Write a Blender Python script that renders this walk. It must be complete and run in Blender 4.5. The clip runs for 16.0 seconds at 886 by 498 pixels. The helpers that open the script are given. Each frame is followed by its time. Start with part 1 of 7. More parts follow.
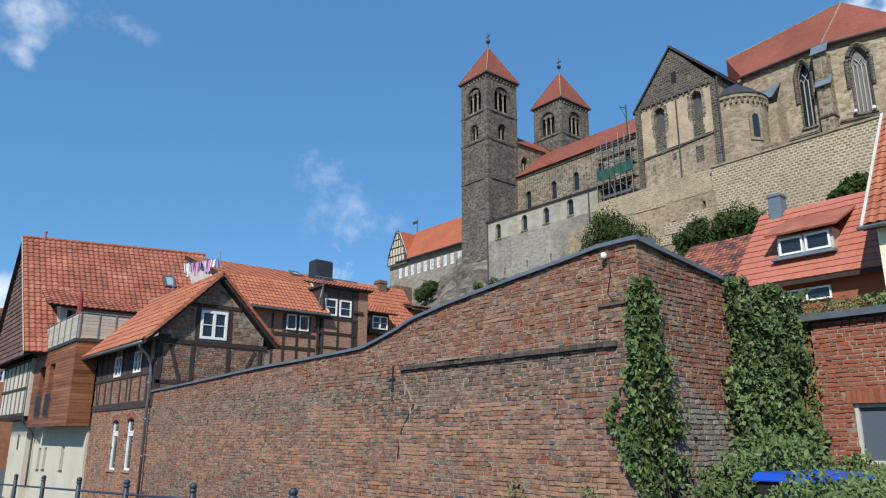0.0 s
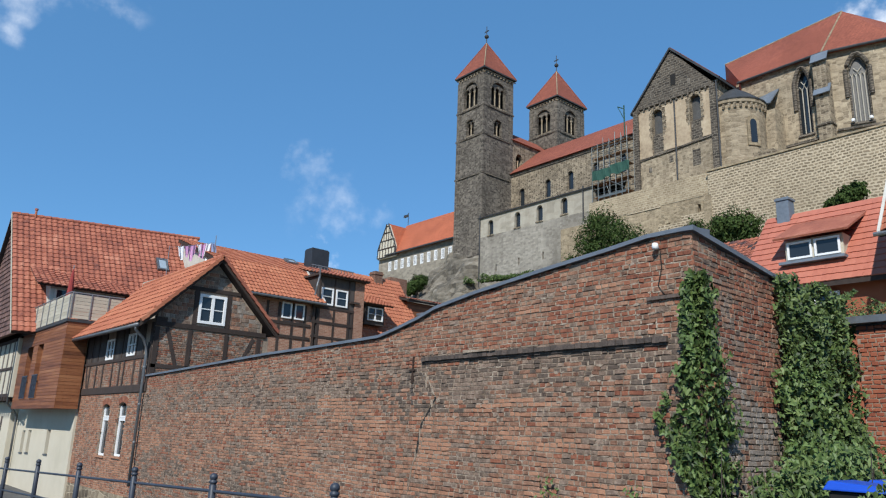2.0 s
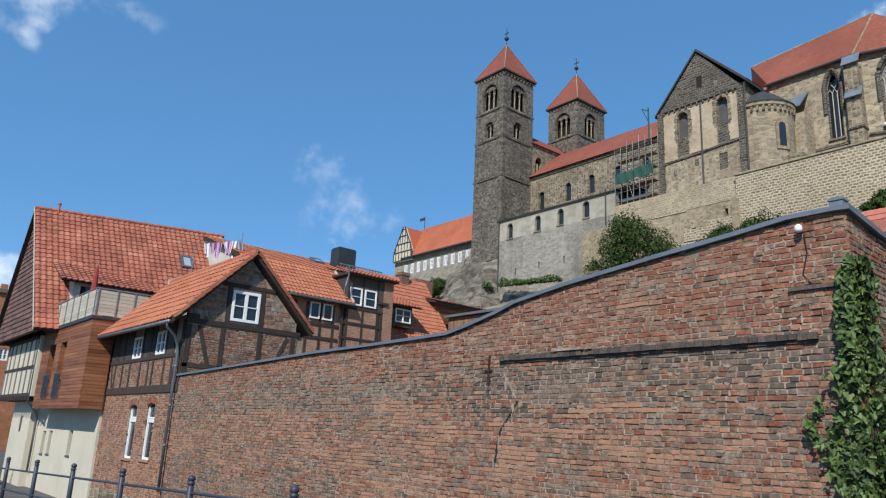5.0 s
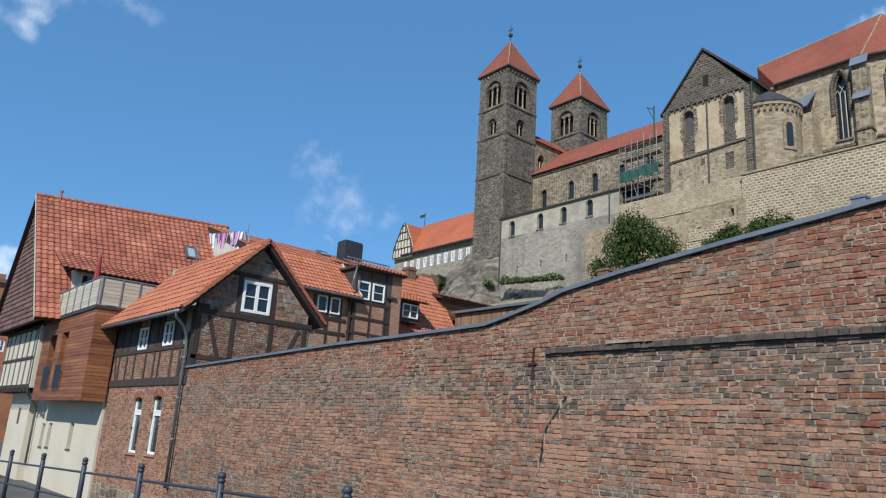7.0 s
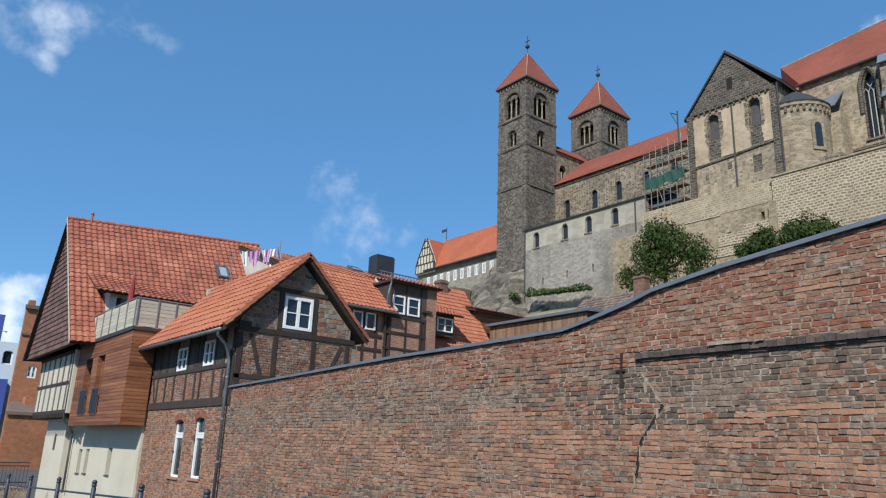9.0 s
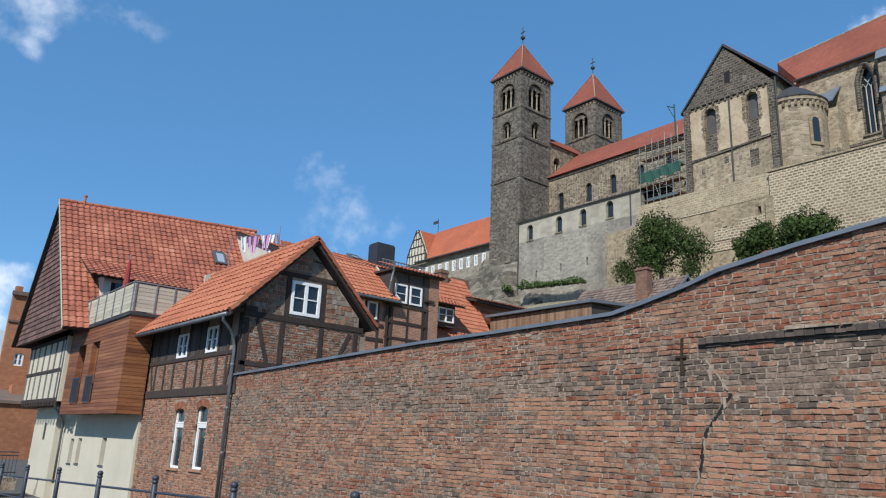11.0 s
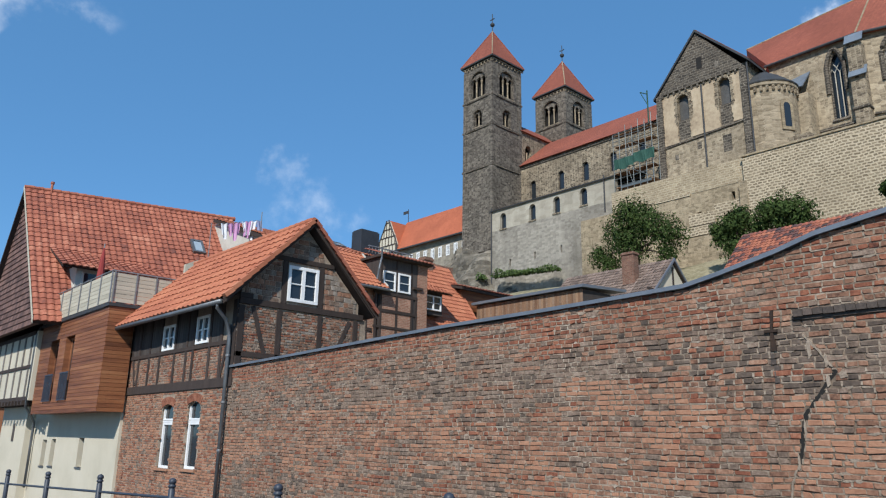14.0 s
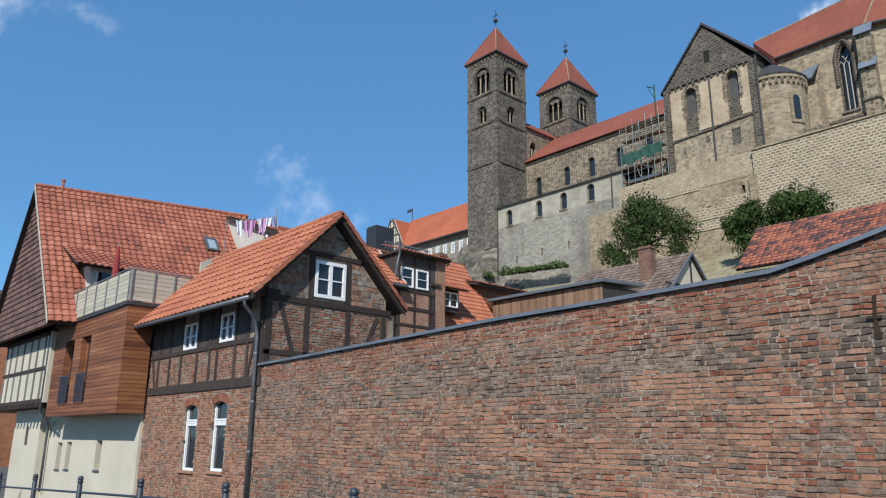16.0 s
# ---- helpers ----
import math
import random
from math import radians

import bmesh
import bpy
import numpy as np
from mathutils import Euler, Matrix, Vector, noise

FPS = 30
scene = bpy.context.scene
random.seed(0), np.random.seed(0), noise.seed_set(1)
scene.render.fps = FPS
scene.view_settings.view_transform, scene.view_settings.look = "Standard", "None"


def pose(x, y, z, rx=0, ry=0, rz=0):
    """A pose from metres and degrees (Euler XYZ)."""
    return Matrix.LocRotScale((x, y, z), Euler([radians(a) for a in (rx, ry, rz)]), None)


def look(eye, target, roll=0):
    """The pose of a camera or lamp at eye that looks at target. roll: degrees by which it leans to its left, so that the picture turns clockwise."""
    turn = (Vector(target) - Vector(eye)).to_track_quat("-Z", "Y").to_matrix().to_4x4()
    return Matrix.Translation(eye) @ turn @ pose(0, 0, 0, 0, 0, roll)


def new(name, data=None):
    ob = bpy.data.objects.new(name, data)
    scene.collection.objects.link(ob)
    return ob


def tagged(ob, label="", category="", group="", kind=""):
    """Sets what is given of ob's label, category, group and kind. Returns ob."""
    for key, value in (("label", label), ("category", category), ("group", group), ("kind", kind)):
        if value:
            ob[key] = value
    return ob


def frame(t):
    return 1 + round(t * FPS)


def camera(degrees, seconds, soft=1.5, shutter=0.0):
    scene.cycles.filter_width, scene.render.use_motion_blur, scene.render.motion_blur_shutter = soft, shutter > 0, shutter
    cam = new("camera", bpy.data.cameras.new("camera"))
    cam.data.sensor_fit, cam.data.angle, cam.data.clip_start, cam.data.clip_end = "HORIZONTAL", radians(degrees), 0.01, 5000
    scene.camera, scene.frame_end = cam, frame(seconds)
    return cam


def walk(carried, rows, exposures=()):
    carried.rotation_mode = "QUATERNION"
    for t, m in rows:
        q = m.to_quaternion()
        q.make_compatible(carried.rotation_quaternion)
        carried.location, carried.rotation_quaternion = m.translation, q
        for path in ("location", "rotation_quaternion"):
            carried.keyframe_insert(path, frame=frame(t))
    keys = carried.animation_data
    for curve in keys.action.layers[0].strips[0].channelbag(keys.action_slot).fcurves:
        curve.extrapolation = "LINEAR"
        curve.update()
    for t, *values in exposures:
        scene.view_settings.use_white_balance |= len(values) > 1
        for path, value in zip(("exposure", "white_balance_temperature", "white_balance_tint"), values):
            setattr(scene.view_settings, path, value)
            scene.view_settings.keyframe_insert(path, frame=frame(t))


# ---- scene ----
cam = camera(62.9, 16.0, 1.2)
PATH = [
    (0, (-8.683, -11.839, 2.125), (-7.455, -10.345, 2.633), 0.2),
    (0.5, (-8.712, -11.6, 2.134), (-7.468, -10.138, 2.695), 0.8),
    (1, (-8.804, -11.367, 2.13), (-7.57, -9.899, 2.698), 2.3),
    (1.5, (-8.808, -11.088, 2.119), (-7.555, -9.622, 2.648), 2.2),
    (2, (-8.85, -10.802, 2.107), (-7.591, -9.33, 2.604), 2.0),
    (2.5, (-8.831, -10.533, 2.127), (-7.581, -9.042, 2.595), 1.9),
    (3, (-8.808, -10.239, 2.101), (-7.55, -8.772, 2.616), 1.6),
    (3.5, (-8.851, -9.973, 2.085), (-7.607, -8.497, 2.609), 2.1),
    (4, (-8.83, -9.658, 2.095), (-7.597, -8.168, 2.604), 2.9),
    (4.2, (-8.856, -9.497, 2.104), (-7.62, -8.01, 2.615), 2.8),
    (6.3, (-8.87, -8.273, 2.046), (-7.65, -6.769, 2.548), 3.2),
    (6.5, (-8.857, -8.15, 2.043), (-7.633, -6.645, 2.529), 3.7),
    (7, (-8.888, -7.82, 2.032), (-7.645, -6.337, 2.538), 3.5),
    (7.5, (-8.924, -7.526, 2.005), (-7.689, -6.043, 2.529), 3.7),
    (8, (-8.986, -7.219, 2.003), (-7.788, -5.683, 2.458), 3.6),
    (8.5, (-9.009, -6.933, 1.986), (-7.808, -5.413, 2.483), 1.9),
    (9, (-9.031, -6.622, 1.99), (-7.835, -5.114, 2.535), 2.1),
    (11.3, (-9.115, -5.204, 1.933), (-7.888, -3.716, 2.46), 2.5),
    (11.5, (-9.078, -5.09, 1.935), (-7.861, -3.601, 2.485), 2.4),
    (12, (-9.098, -4.778, 1.927), (-7.852, -3.304, 2.453), 2.7),
    (12.5, (-9.143, -4.483, 1.916), (-7.899, -3.008, 2.443), 2.6),
    (13, (-9.206, -4.174, 1.909), (-7.946, -2.718, 2.448), 2.1),
    (13.5, (-9.2, -3.914, 1.937), (-7.932, -2.452, 2.442), 2.5),
    (14, (-9.23, -3.604, 1.906), (-7.926, -2.176, 2.415), 1.0),
    (14.5, (-9.262, -3.334, 1.935), (-7.968, -1.896, 2.443), 1.0),
    (15, (-9.317, -3.06, 1.947), (-8.042, -1.619, 2.492), 1.9),
    (15.5, (-9.408, -2.774, 1.918), (-8.094, -1.39, 2.517), 0.6),
    (16, (-9.434, -2.489, 1.895), (-8.129, -1.06, 2.401), 0.4),
]
walk(cam, [(t, look(eye, target, roll)) for t, eye, target, roll in PATH], [(0, .20, 6200, 9), (16, .20, 6200, 9)])

CLOUDS = [((.128, .8640, .4870), .118, 1.3, .7), ((.5030, .8098, .3060), .088, 4.2, .38), ((.4586, .8162, .3514), .054, 7.7, .2),
          ((.4957, .8398, .2215), .05, 2.1, .9), ((.1277, .9822, .1381), .10, 5.5, .9), ((.8482, .2452, .4695), .06, 8.4, .8)]

# ---- world, sun ----
SUN_DIR = Vector((0.85, 0.53, 0.0)).normalized()      # horizontal way the light travels
SUN_EL = radians(40)
world = bpy.data.worlds.new("sky_world")
scene.world = world
world.use_nodes = True
wn, wl = world.node_tree.nodes, world.node_tree.links
wn.clear()
w_out = wn.new("ShaderNodeOutputWorld")
w_bg = wn.new("ShaderNodeBackground")
w_sky = wn.new("ShaderNodeTexSky")
w_sky.sky_type = "NISHITA"
w_sky.sun_disc = False
w_sky.sun_elevation = SUN_EL
w_sky.sun_rotation = math.atan2(-SUN_DIR.x, -SUN_DIR.y)
w_sky.altitude = 150
w_sky.air_density, w_sky.dust_density, w_sky.ozone_density = 0.9, 0.0, 2.6
w_bg.inputs["Strength"].default_value = 0.122
w_tc = wn.new("ShaderNodeTexCoord")


def cloud_mask(way, size, seed):
    """A soft ragged patch of cloud round one direction of the sky."""
    d = wn.new("ShaderNodeVectorMath"); d.operation = "DISTANCE"
    wl.new(w_tc.outputs["Generated"], d.inputs[0])
    d.inputs[1].default_value = way
    n = wn.new("ShaderNodeTexNoise"); n.noise_dimensions = "4D"
    n.inputs["W"].default_value = seed
    n.inputs["Scale"].default_value = 1.25 / size
    n.inputs["Detail"].default_value = 7
    n.inputs["Roughness"].default_value = 0.55
    wl.new(w_tc.outputs["Generated"], n.inputs["Vector"])
    a = wn.new("ShaderNodeMapRange")
    a.inputs["From Min"].default_value = size; a.inputs["From Max"].default_value = 0.0
    wl.new(d.outputs["Value"], a.inputs["Value"])
    m = wn.new("ShaderNodeMath"); m.operation = "MULTIPLY_ADD"
    wl.new(n.outputs["Fac"], m.inputs[0]); m.inputs[1].default_value = 3.6
    m.inputs[2].default_value = -2.1
    s = wn.new("ShaderNodeMath"); s.operation = "ADD"
    wl.new(a.outputs["Result"], s.inputs[0]); wl.new(m.outputs[0], s.inputs[1])
    r = wn.new("ShaderNodeMapRange"); r.interpolation_type = "SMOOTHSTEP"
    r.inputs["From Min"].default_value = 0.1; r.inputs["From Max"].default_value = 1.0
    wl.new(s.outputs[0], r.inputs["Value"])
    g = wn.new("ShaderNodeMath"); g.operation = "MULTIPLY"
    g2 = wn.new("ShaderNodeMapRange")
    g2.inputs["From Min"].default_value = 0.0; g2.inputs["From Max"].default_value = 0.35
    wl.new(a.outputs["Result"], g2.inputs["Value"])
    wl.new(r.outputs["Result"], g.inputs[0]); wl.new(g2.outputs["Result"], g.inputs[1])
    return g


w_tint = wn.new("ShaderNodeMix"); w_tint.data_type = "RGBA"; w_tint.blend_type = "MULTIPLY"
w_tint.inputs[0].default_value = 1.0
wl.new(w_sky.outputs["Color"], w_tint.inputs[6])
w_tint.inputs[7].default_value = (.76, 1.0, 1.10, 1)      # clear dry summer air
w_haze = wn.new("ShaderNodeMix"); w_haze.data_type = "RGBA"
w_haze.inputs[0].default_value = .52                      # thin even summer haze
wl.new(w_tint.outputs[2], w_haze.inputs[6])
w_haze.inputs[7].default_value = (.80, 2.25, 4.45, 1)
col = w_haze.outputs[2]
for way, size, seed, dense in CLOUDS:
    g = cloud_mask(way, size, seed)
    k = wn.new("ShaderNodeMath"); k.operation = "MULTIPLY"; k.inputs[1].default_value = dense
    wl.new(g.outputs[0], k.inputs[0])
    mx = wn.new("ShaderNodeMix"); mx.data_type = "RGBA"
    wl.new(k.outputs[0], mx.inputs[0]); wl.new(col, mx.inputs[6])
    mx.inputs[7].default_value = (7.6, 7.9, 8.4, 1)
    col = mx.outputs[2]
wl.new(col, w_bg.inputs["Color"])
wl.new(w_bg.outputs[0], w_out.inputs[0])

sun = new("sun", bpy.data.lights.new("sun", "SUN"))
sun.data.energy = 4.5
sun.data.angle = radians(0.55)
sun.data.color = (1.0, 0.95, 0.87)
sun_way = Vector((SUN_DIR.x * math.cos(SUN_EL), SUN_DIR.y * math.cos(SUN_EL), -math.sin(SUN_EL)))
sun.matrix_world = look(-60 * sun_way, (0, 0, 0))


# ---- materials ----
def _base(name):
    m = bpy.data.materials.new(name)
    m.use_nodes = True
    n, l = m.node_tree.nodes, m.node_tree.links
    return m, n, l, n["Principled BSDF"]


def _noise(n, l, vec, scale, detail=5, rough=0.6):
    t = n.new("ShaderNodeTexNoise")
    t.inputs["Scale"].default_value = scale
    t.inputs["Detail"].default_value = detail
    t.inputs["Roughness"].default_value = rough
    l.new(vec, t.inputs["Vector"])
    return t.outputs["Fac"]


def _math(n, l, op, a, b=None, c=None, clamp=False):
    t = n.new("ShaderNodeMath"); t.operation = op; t.use_clamp = clamp
    for i, v in enumerate((a, b, c)):
        if v is None:
            continue
        if isinstance(v, (int, float)):
            t.inputs[i].default_value = v
        else:
            l.new(v, t.inputs[i])
    return t.outputs[0]


def _ramp(n, l, fac, cols):
    r = n.new("ShaderNodeValToRGB")
    e = r.color_ramp.elements
    for i, c in enumerate(cols):
        p = i / (len(cols) - 1)
        if i < 2:
            el = e[i]; el.position = p
        else:
            el = e.new(p)
        el.color = (*c, 1)
    l.new(fac, r.inputs[0])
    return r.outputs["Color"]


def _bump(n, l, b, height, strength, dist):
    t = n.new("ShaderNodeBump")
    t.inputs["Strength"].default_value = strength
    t.inputs["Distance"].default_value = dist
    l.new(height, t.inputs["Height"])
    l.new(t.outputs[0], b.inputs["Normal"])


def surf(name, cols, fine=30, coarse=1.2, mix=(0.5, 0.5, 0.0), rough=0.85, bump=0.3, dist=0.004, metal=0.0, stretch=(1, 1, 1), spec=0.4):
    """A grained surface: cols from dark to light over fine grain, broad stains and a chance per piece."""
    m, n, l, b = _base(name)
    geo = n.new("ShaderNodeNewGeometry")
    mp = n.new("ShaderNodeMapping")
    mp.inputs["Scale"].default_value = stretch
    l.new(geo.outputs["Position"], mp.inputs["Vector"])
    f = _noise(n, l, mp.outputs[0], fine)
    c = _noise(n, l, mp.outputs[0], coarse, 4)
    fac = _math(n, l, "MULTIPLY_ADD", _math(n, l, "SUBTRACT", f, 0.5), 2.0 * mix[0], 0.5)
    fac = _math(n, l, "MULTIPLY_ADD", _math(n, l, "SUBTRACT", c, 0.5), 2.4 * mix[1], fac)
    if mix[2]:
        oi = n.new("ShaderNodeObjectInfo")
        rnd = _math(n, l, "FRACT", _math(n, l, "ADD", geo.outputs["Random Per Island"], oi.outputs["Random"]))
        fac = _math(n, l, "MULTIPLY_ADD", _math(n, l, "SUBTRACT", rnd, 0.5), mix[2], fac)
    fac = _math(n, l, "ADD", fac, 0.0, clamp=True)
    l.new(_ramp(n, l, fac, cols), b.inputs["Base Color"])
    b.inputs["Roughness"].default_value = rough
    b.inputs["Metallic"].default_value = metal
    b.inputs["Specular IOR Level"].default_value = spec
    if bump:
        _bump(n, l, b, f, bump, dist)
    return m


def coursed(name, c1, c2, joint, w, h, jw=0.02, fine=3, stain=0.12, rough=0.9, bump=0.6, dist=0.03, dark=None, squash=1.0):
    """Coursed masonry or tiling far off: blocks w x h metres with joints, on upright faces along either axis."""
    m, n, l, b = _base(name)
    geo = n.new("ShaderNodeNewGeometry")
    sp = n.new("ShaderNodeSeparateXYZ")
    l.new(geo.outputs["Position"], sp.inputs[0])
    wob = _noise(n, l, geo.outputs["Position"], .8, 5)
    u = _math(n, l, "ADD", sp.outputs[0], sp.outputs[1])
    v = _math(n, l, "MULTIPLY_ADD", _math(n, l, "SUBTRACT", wob, 0.5), h * 1.5, sp.outputs[2])
    u = _math(n, l, "MULTIPLY_ADD", _math(n, l, "SUBTRACT", wob, 0.5), w * 1.8, u)
    cb = n.new("ShaderNodeCombineXYZ")
    l.new(u, cb.inputs[0]); l.new(v, cb.inputs[1])
    t = n.new("ShaderNodeTexBrick")
    t.offset_frequency = 2; t.squash_frequency = 3; t.squash = squash
    t.inputs["Scale"].default_value = 1.0
    t.inputs["Brick Width"].default_value = w
    t.inputs["Row Height"].default_value = h
    t.inputs["Mortar Size"].default_value = jw
    t.inputs["Mortar Smooth"].default_value = 0.3
    t.inputs["Color1"].default_value = (*c1, 1)
    t.inputs["Color2"].default_value = (*c2, 1)
    t.inputs["Mortar"].default_value = (*joint, 1)
    l.new(cb.outputs[0], t.inputs["Vector"])
    f = _noise(n, l, geo.outputs["Position"], fine)
    c = _noise(n, l, geo.outputs["Position"], stain, 6, 0.65)
    k = _math(n, l, "MULTIPLY_ADD", _math(n, l, "SUBTRACT", f, 0.5), 1.9, 0.5)
    k = _math(n, l, "MULTIPLY_ADD", _math(n, l, "SUBTRACT", c, 0.5), 2.2, k, clamp=True)
    mx = n.new("ShaderNodeMix"); mx.data_type = "RGBA"
    l.new(_math(n, l, "MULTIPLY", k, 0.55), mx.inputs[0])
    l.new(t.outputs["Color"], mx.inputs[6])
    mx.inputs[7].default_value = (*(dark or tuple(x * 0.45 for x in c1)), 1)
    l.new(mx.outputs[2], b.inputs["Base Color"])
    b.inputs["Roughness"].default_value = rough
    b.inputs["Specular IOR Level"].default_value = 0.25
    hgt = _math(n, l, "MULTIPLY_ADD", t.outputs["Fac"], -1.0, f)
    _bump(n, l, b, hgt, bump, dist)
    return m


def rubble(name, cols, joint, w, h, jw=.09, rnd=.5, fine=2.2, stain=.14, dark=(.05, .042, .034), soil=.5, shown=.35, bump=.6, dist=.05):
    """Irregular coursed stone: cells about w x h metres, each stone its own tone, joints that show in places, soot in broad patches.
    shown: how much of the jointing is open to view (1: all of it)."""
    m, n, l, b = _base(name)
    geo = n.new("ShaderNodeNewGeometry")
    pos = geo.outputs["Position"]
    sp = n.new("ShaderNodeSeparateXYZ"); l.new(pos, sp.inputs[0])
    wob = _math(n, l, "SUBTRACT", _noise(n, l, pos, .45, 4), .5)
    u = _math(n, l, "MULTIPLY_ADD", wob, w * 1.6, _math(n, l, "ADD", sp.outputs[0], sp.outputs[1]))
    v = _math(n, l, "MULTIPLY_ADD", wob, h * 1.5, sp.outputs[2])
    cb = n.new("ShaderNodeCombineXYZ")
    vh = _math(n, l, "DIVIDE", v, h)
    l.new(_math(n, l, "DIVIDE", u, w), cb.inputs[0]); l.new(vh, cb.inputs[1])
    cell = n.new("ShaderNodeTexVoronoi"); cell.voronoi_dimensions = "2D"
    edge = n.new("ShaderNodeTexVoronoi"); edge.voronoi_dimensions = "2D"; edge.feature = "DISTANCE_TO_EDGE"
    for t in (cell, edge):
        t.inputs["Scale"].default_value = 1.0
        t.inputs["Randomness"].default_value = rnd
        l.new(cb.outputs[0], t.inputs["Vector"])
    sc = n.new("ShaderNodeSeparateColor"); l.new(cell.outputs["Color"], sc.inputs[0])
    f = _noise(n, l, pos, fine, 6, .65)
    c = _noise(n, l, pos, stain, 6, .65)
    fac = _math(n, l, "MULTIPLY_ADD", sc.outputs[0], .75, _math(n, l, "MULTIPLY_ADD", f, 1.3, -.53), clamp=True)
    stone = _ramp(n, l, fac, cols)
    jm = n.new("ShaderNodeMapRange"); jm.interpolation_type = "SMOOTHSTEP"
    jm.inputs["From Min"].default_value = jw; jm.inputs["From Max"].default_value = jw * .35
    l.new(edge.outputs["Distance"], jm.inputs["Value"])
    vis = _math(n, l, "MULTIPLY_ADD", _math(n, l, "SUBTRACT", _noise(n, l, pos, .8, 5, .7), .5), 3.2, shown, clamp=True)
    mx = n.new("ShaderNodeMix"); mx.data_type = "RGBA"
    l.new(_math(n, l, "MULTIPLY", jm.outputs["Result"], vis), mx.inputs[0])
    l.new(stone, mx.inputs[6]); mx.inputs[7].default_value = (*joint, 1)
    st = _math(n, l, "MULTIPLY_ADD", _math(n, l, "SUBTRACT", c, .5), 3.4, .35, clamp=True)
    mp = n.new("ShaderNodeMapping"); mp.inputs["Scale"].default_value = (.9, .9, .07); l.new(pos, mp.inputs["Vector"])
    run = _math(n, l, "MULTIPLY_ADD", _math(n, l, "SUBTRACT", _noise(n, l, mp.outputs[0], 1.0, 5), .5), 2.2, .4, clamp=True)
    dk = n.new("ShaderNodeMix"); dk.data_type = "RGBA"
    l.new(_math(n, l, "MULTIPLY", _math(n, l, "MULTIPLY_ADD", run, .45, _math(n, l, "MULTIPLY", st, .75)), soil), dk.inputs[0])
    l.new(mx.outputs[2], dk.inputs[6]); dk.inputs[7].default_value = (*dark, 1)
    l.new(dk.outputs[2], b.inputs["Base Color"])
    b.inputs["Roughness"].default_value = .94
    b.inputs["Specular IOR Level"].default_value = .2
    hgt = _math(n, l, "MULTIPLY_ADD", jm.outputs["Result"], -.7, _math(n, l, "MULTIPLY_ADD", sc.outputs[1], .4, f))
    _bump(n, l, b, hgt, bump, dist)
    return m


def glassy(name, tint=(0.02, 0.025, 0.03)):
    m, n, l, b = _base(name)
    b.inputs["Base Color"].default_value = (*tint, 1)
    b.inputs["Roughness"].default_value = 0.06
    b.inputs["Specular IOR Level"].default_value = 0.6
    return m


M_BRICK_RED = surf("brick_red", [(.074, .026, .017), (.182, .064, .036), (.265, .103, .058), (.37, .180, .110)], 26, 5.5, (.55, .62, .34), .92, .7, .012)
M_BRICK_BROWN = surf("brick_brown", [(.076, .039, .026), (.190, .096, .060), (.278, .150, .095), (.39, .236, .158)], 26, 5.0, (.55, .65, .34), .93, .7, .012)
M_BRICK_GREY = surf("brick_weathered", [(.064, .044, .033), (.142, .098, .072), (.22, .155, .115), (.33, .245, .184)], 26, 4.5, (.6, .7, .32), .95, .7, .012)
M_BRICK_ORANGE = surf("brick_orange", [(.22, .105, .062), (.335, .168, .100), (.41, .222, .138)], 26, 4.5, (.5, .55, .3), .92, .7, .012)
M_MORTAR = surf("lime_mortar", [(.11, .080, .056), (.20, .150, .108), (.30, .235, .176), (.42, .345, .265)], 14, 1.3, (.8, .8, 0), .96, .8, .015)
# eroded mortar, coloured darker for the shadow in the recessed bed joints
M_BED = surf("eroded_shaded_bed_joint", [(.055, .040, .029), (.125, .092, .066), (.21, .158, .115), (.32, .25, .188)], 9, 1.1, (.8, .9, 0), .97, .8, .015)
M_MORTAR_DARK = surf("dark_mortar", [(.14, .105, .08), (.28, .22, .165), (.43, .355, .28)], 26, 1.3, (.55, .6, 0), .96, .8, .015)
M_BRICK_SOOT_SHADE = surf("sooty_shaded_brick", [(.048, .036, .029), (.110, .080, .061), (.185, .137, .105)], 26, 5, (.5, .6, .3), .95, .7, .012)
M_BRICK_PALE = surf("limewashed_brick", [(.13, .105, .085), (.24, .20, .165), (.36, .31, .265)], 26, 4, (.55, .7, .3), .95, .7, .012)
M_NEWBRICK = surf("new_red_brick", [(.20, .054, .030), (.275, .084, .043), (.33, .115, .060)], 40, 2, (.3, .3, .6), .88, .4, .005)
M_COPING = surf("zinc_coping", [(.108, .124, .148), (.155, .176, .206), (.205, .228, .26)], 18, 1.5, (.3, .5, 0), .55, .1, .003, .3)
M_LEDGE = surf("ledge_soot_brick", [(.04, .033, .029), (.085, .066, .055), (.15, .11, .09)], 24, 2, (.6, .5, .5), .95, .7, .012)
M_TIMBER = surf("dark_timber", [(.020, .014, .012), (.040, .028, .023), (.068, .048, .039)], 20, 2, (.5, .4, .3), .85, .5, .006, stretch=(3, 3, .6))
M_GREYPOST = surf("greyed_timber", [(.10, .088, .076), (.16, .142, .124), (.23, .205, .18)], 20, 2, (.5, .4, .4), .88, .5, .006, stretch=(3, 3, .6))
M_DARKBOARD = surf("dark_boards", [(.03, .024, .022), (.055, .045, .04), (.09, .075, .066)], 24, 1.5, (.5, .4, .6), .85, .4, .004, stretch=(4, 4, .5))
M_WHITE = surf("white_paint", [(.62, .62, .61), (.76, .76, .75), (.82, .82, .81)], 20, 2, (.3, .4, 0), .5, .1, .002)
M_GLASS = glassy("window_glass")
M_LEADED = surf("leaded_glass", [(.045, .042, .038), (.085, .08, .072), (.13, .125, .115)], 6, .8, (.5, .4, 0), .45, .3, .02)
M_GLASS_GREY = glassy("window_glass_pale", (.10, .12, .14))
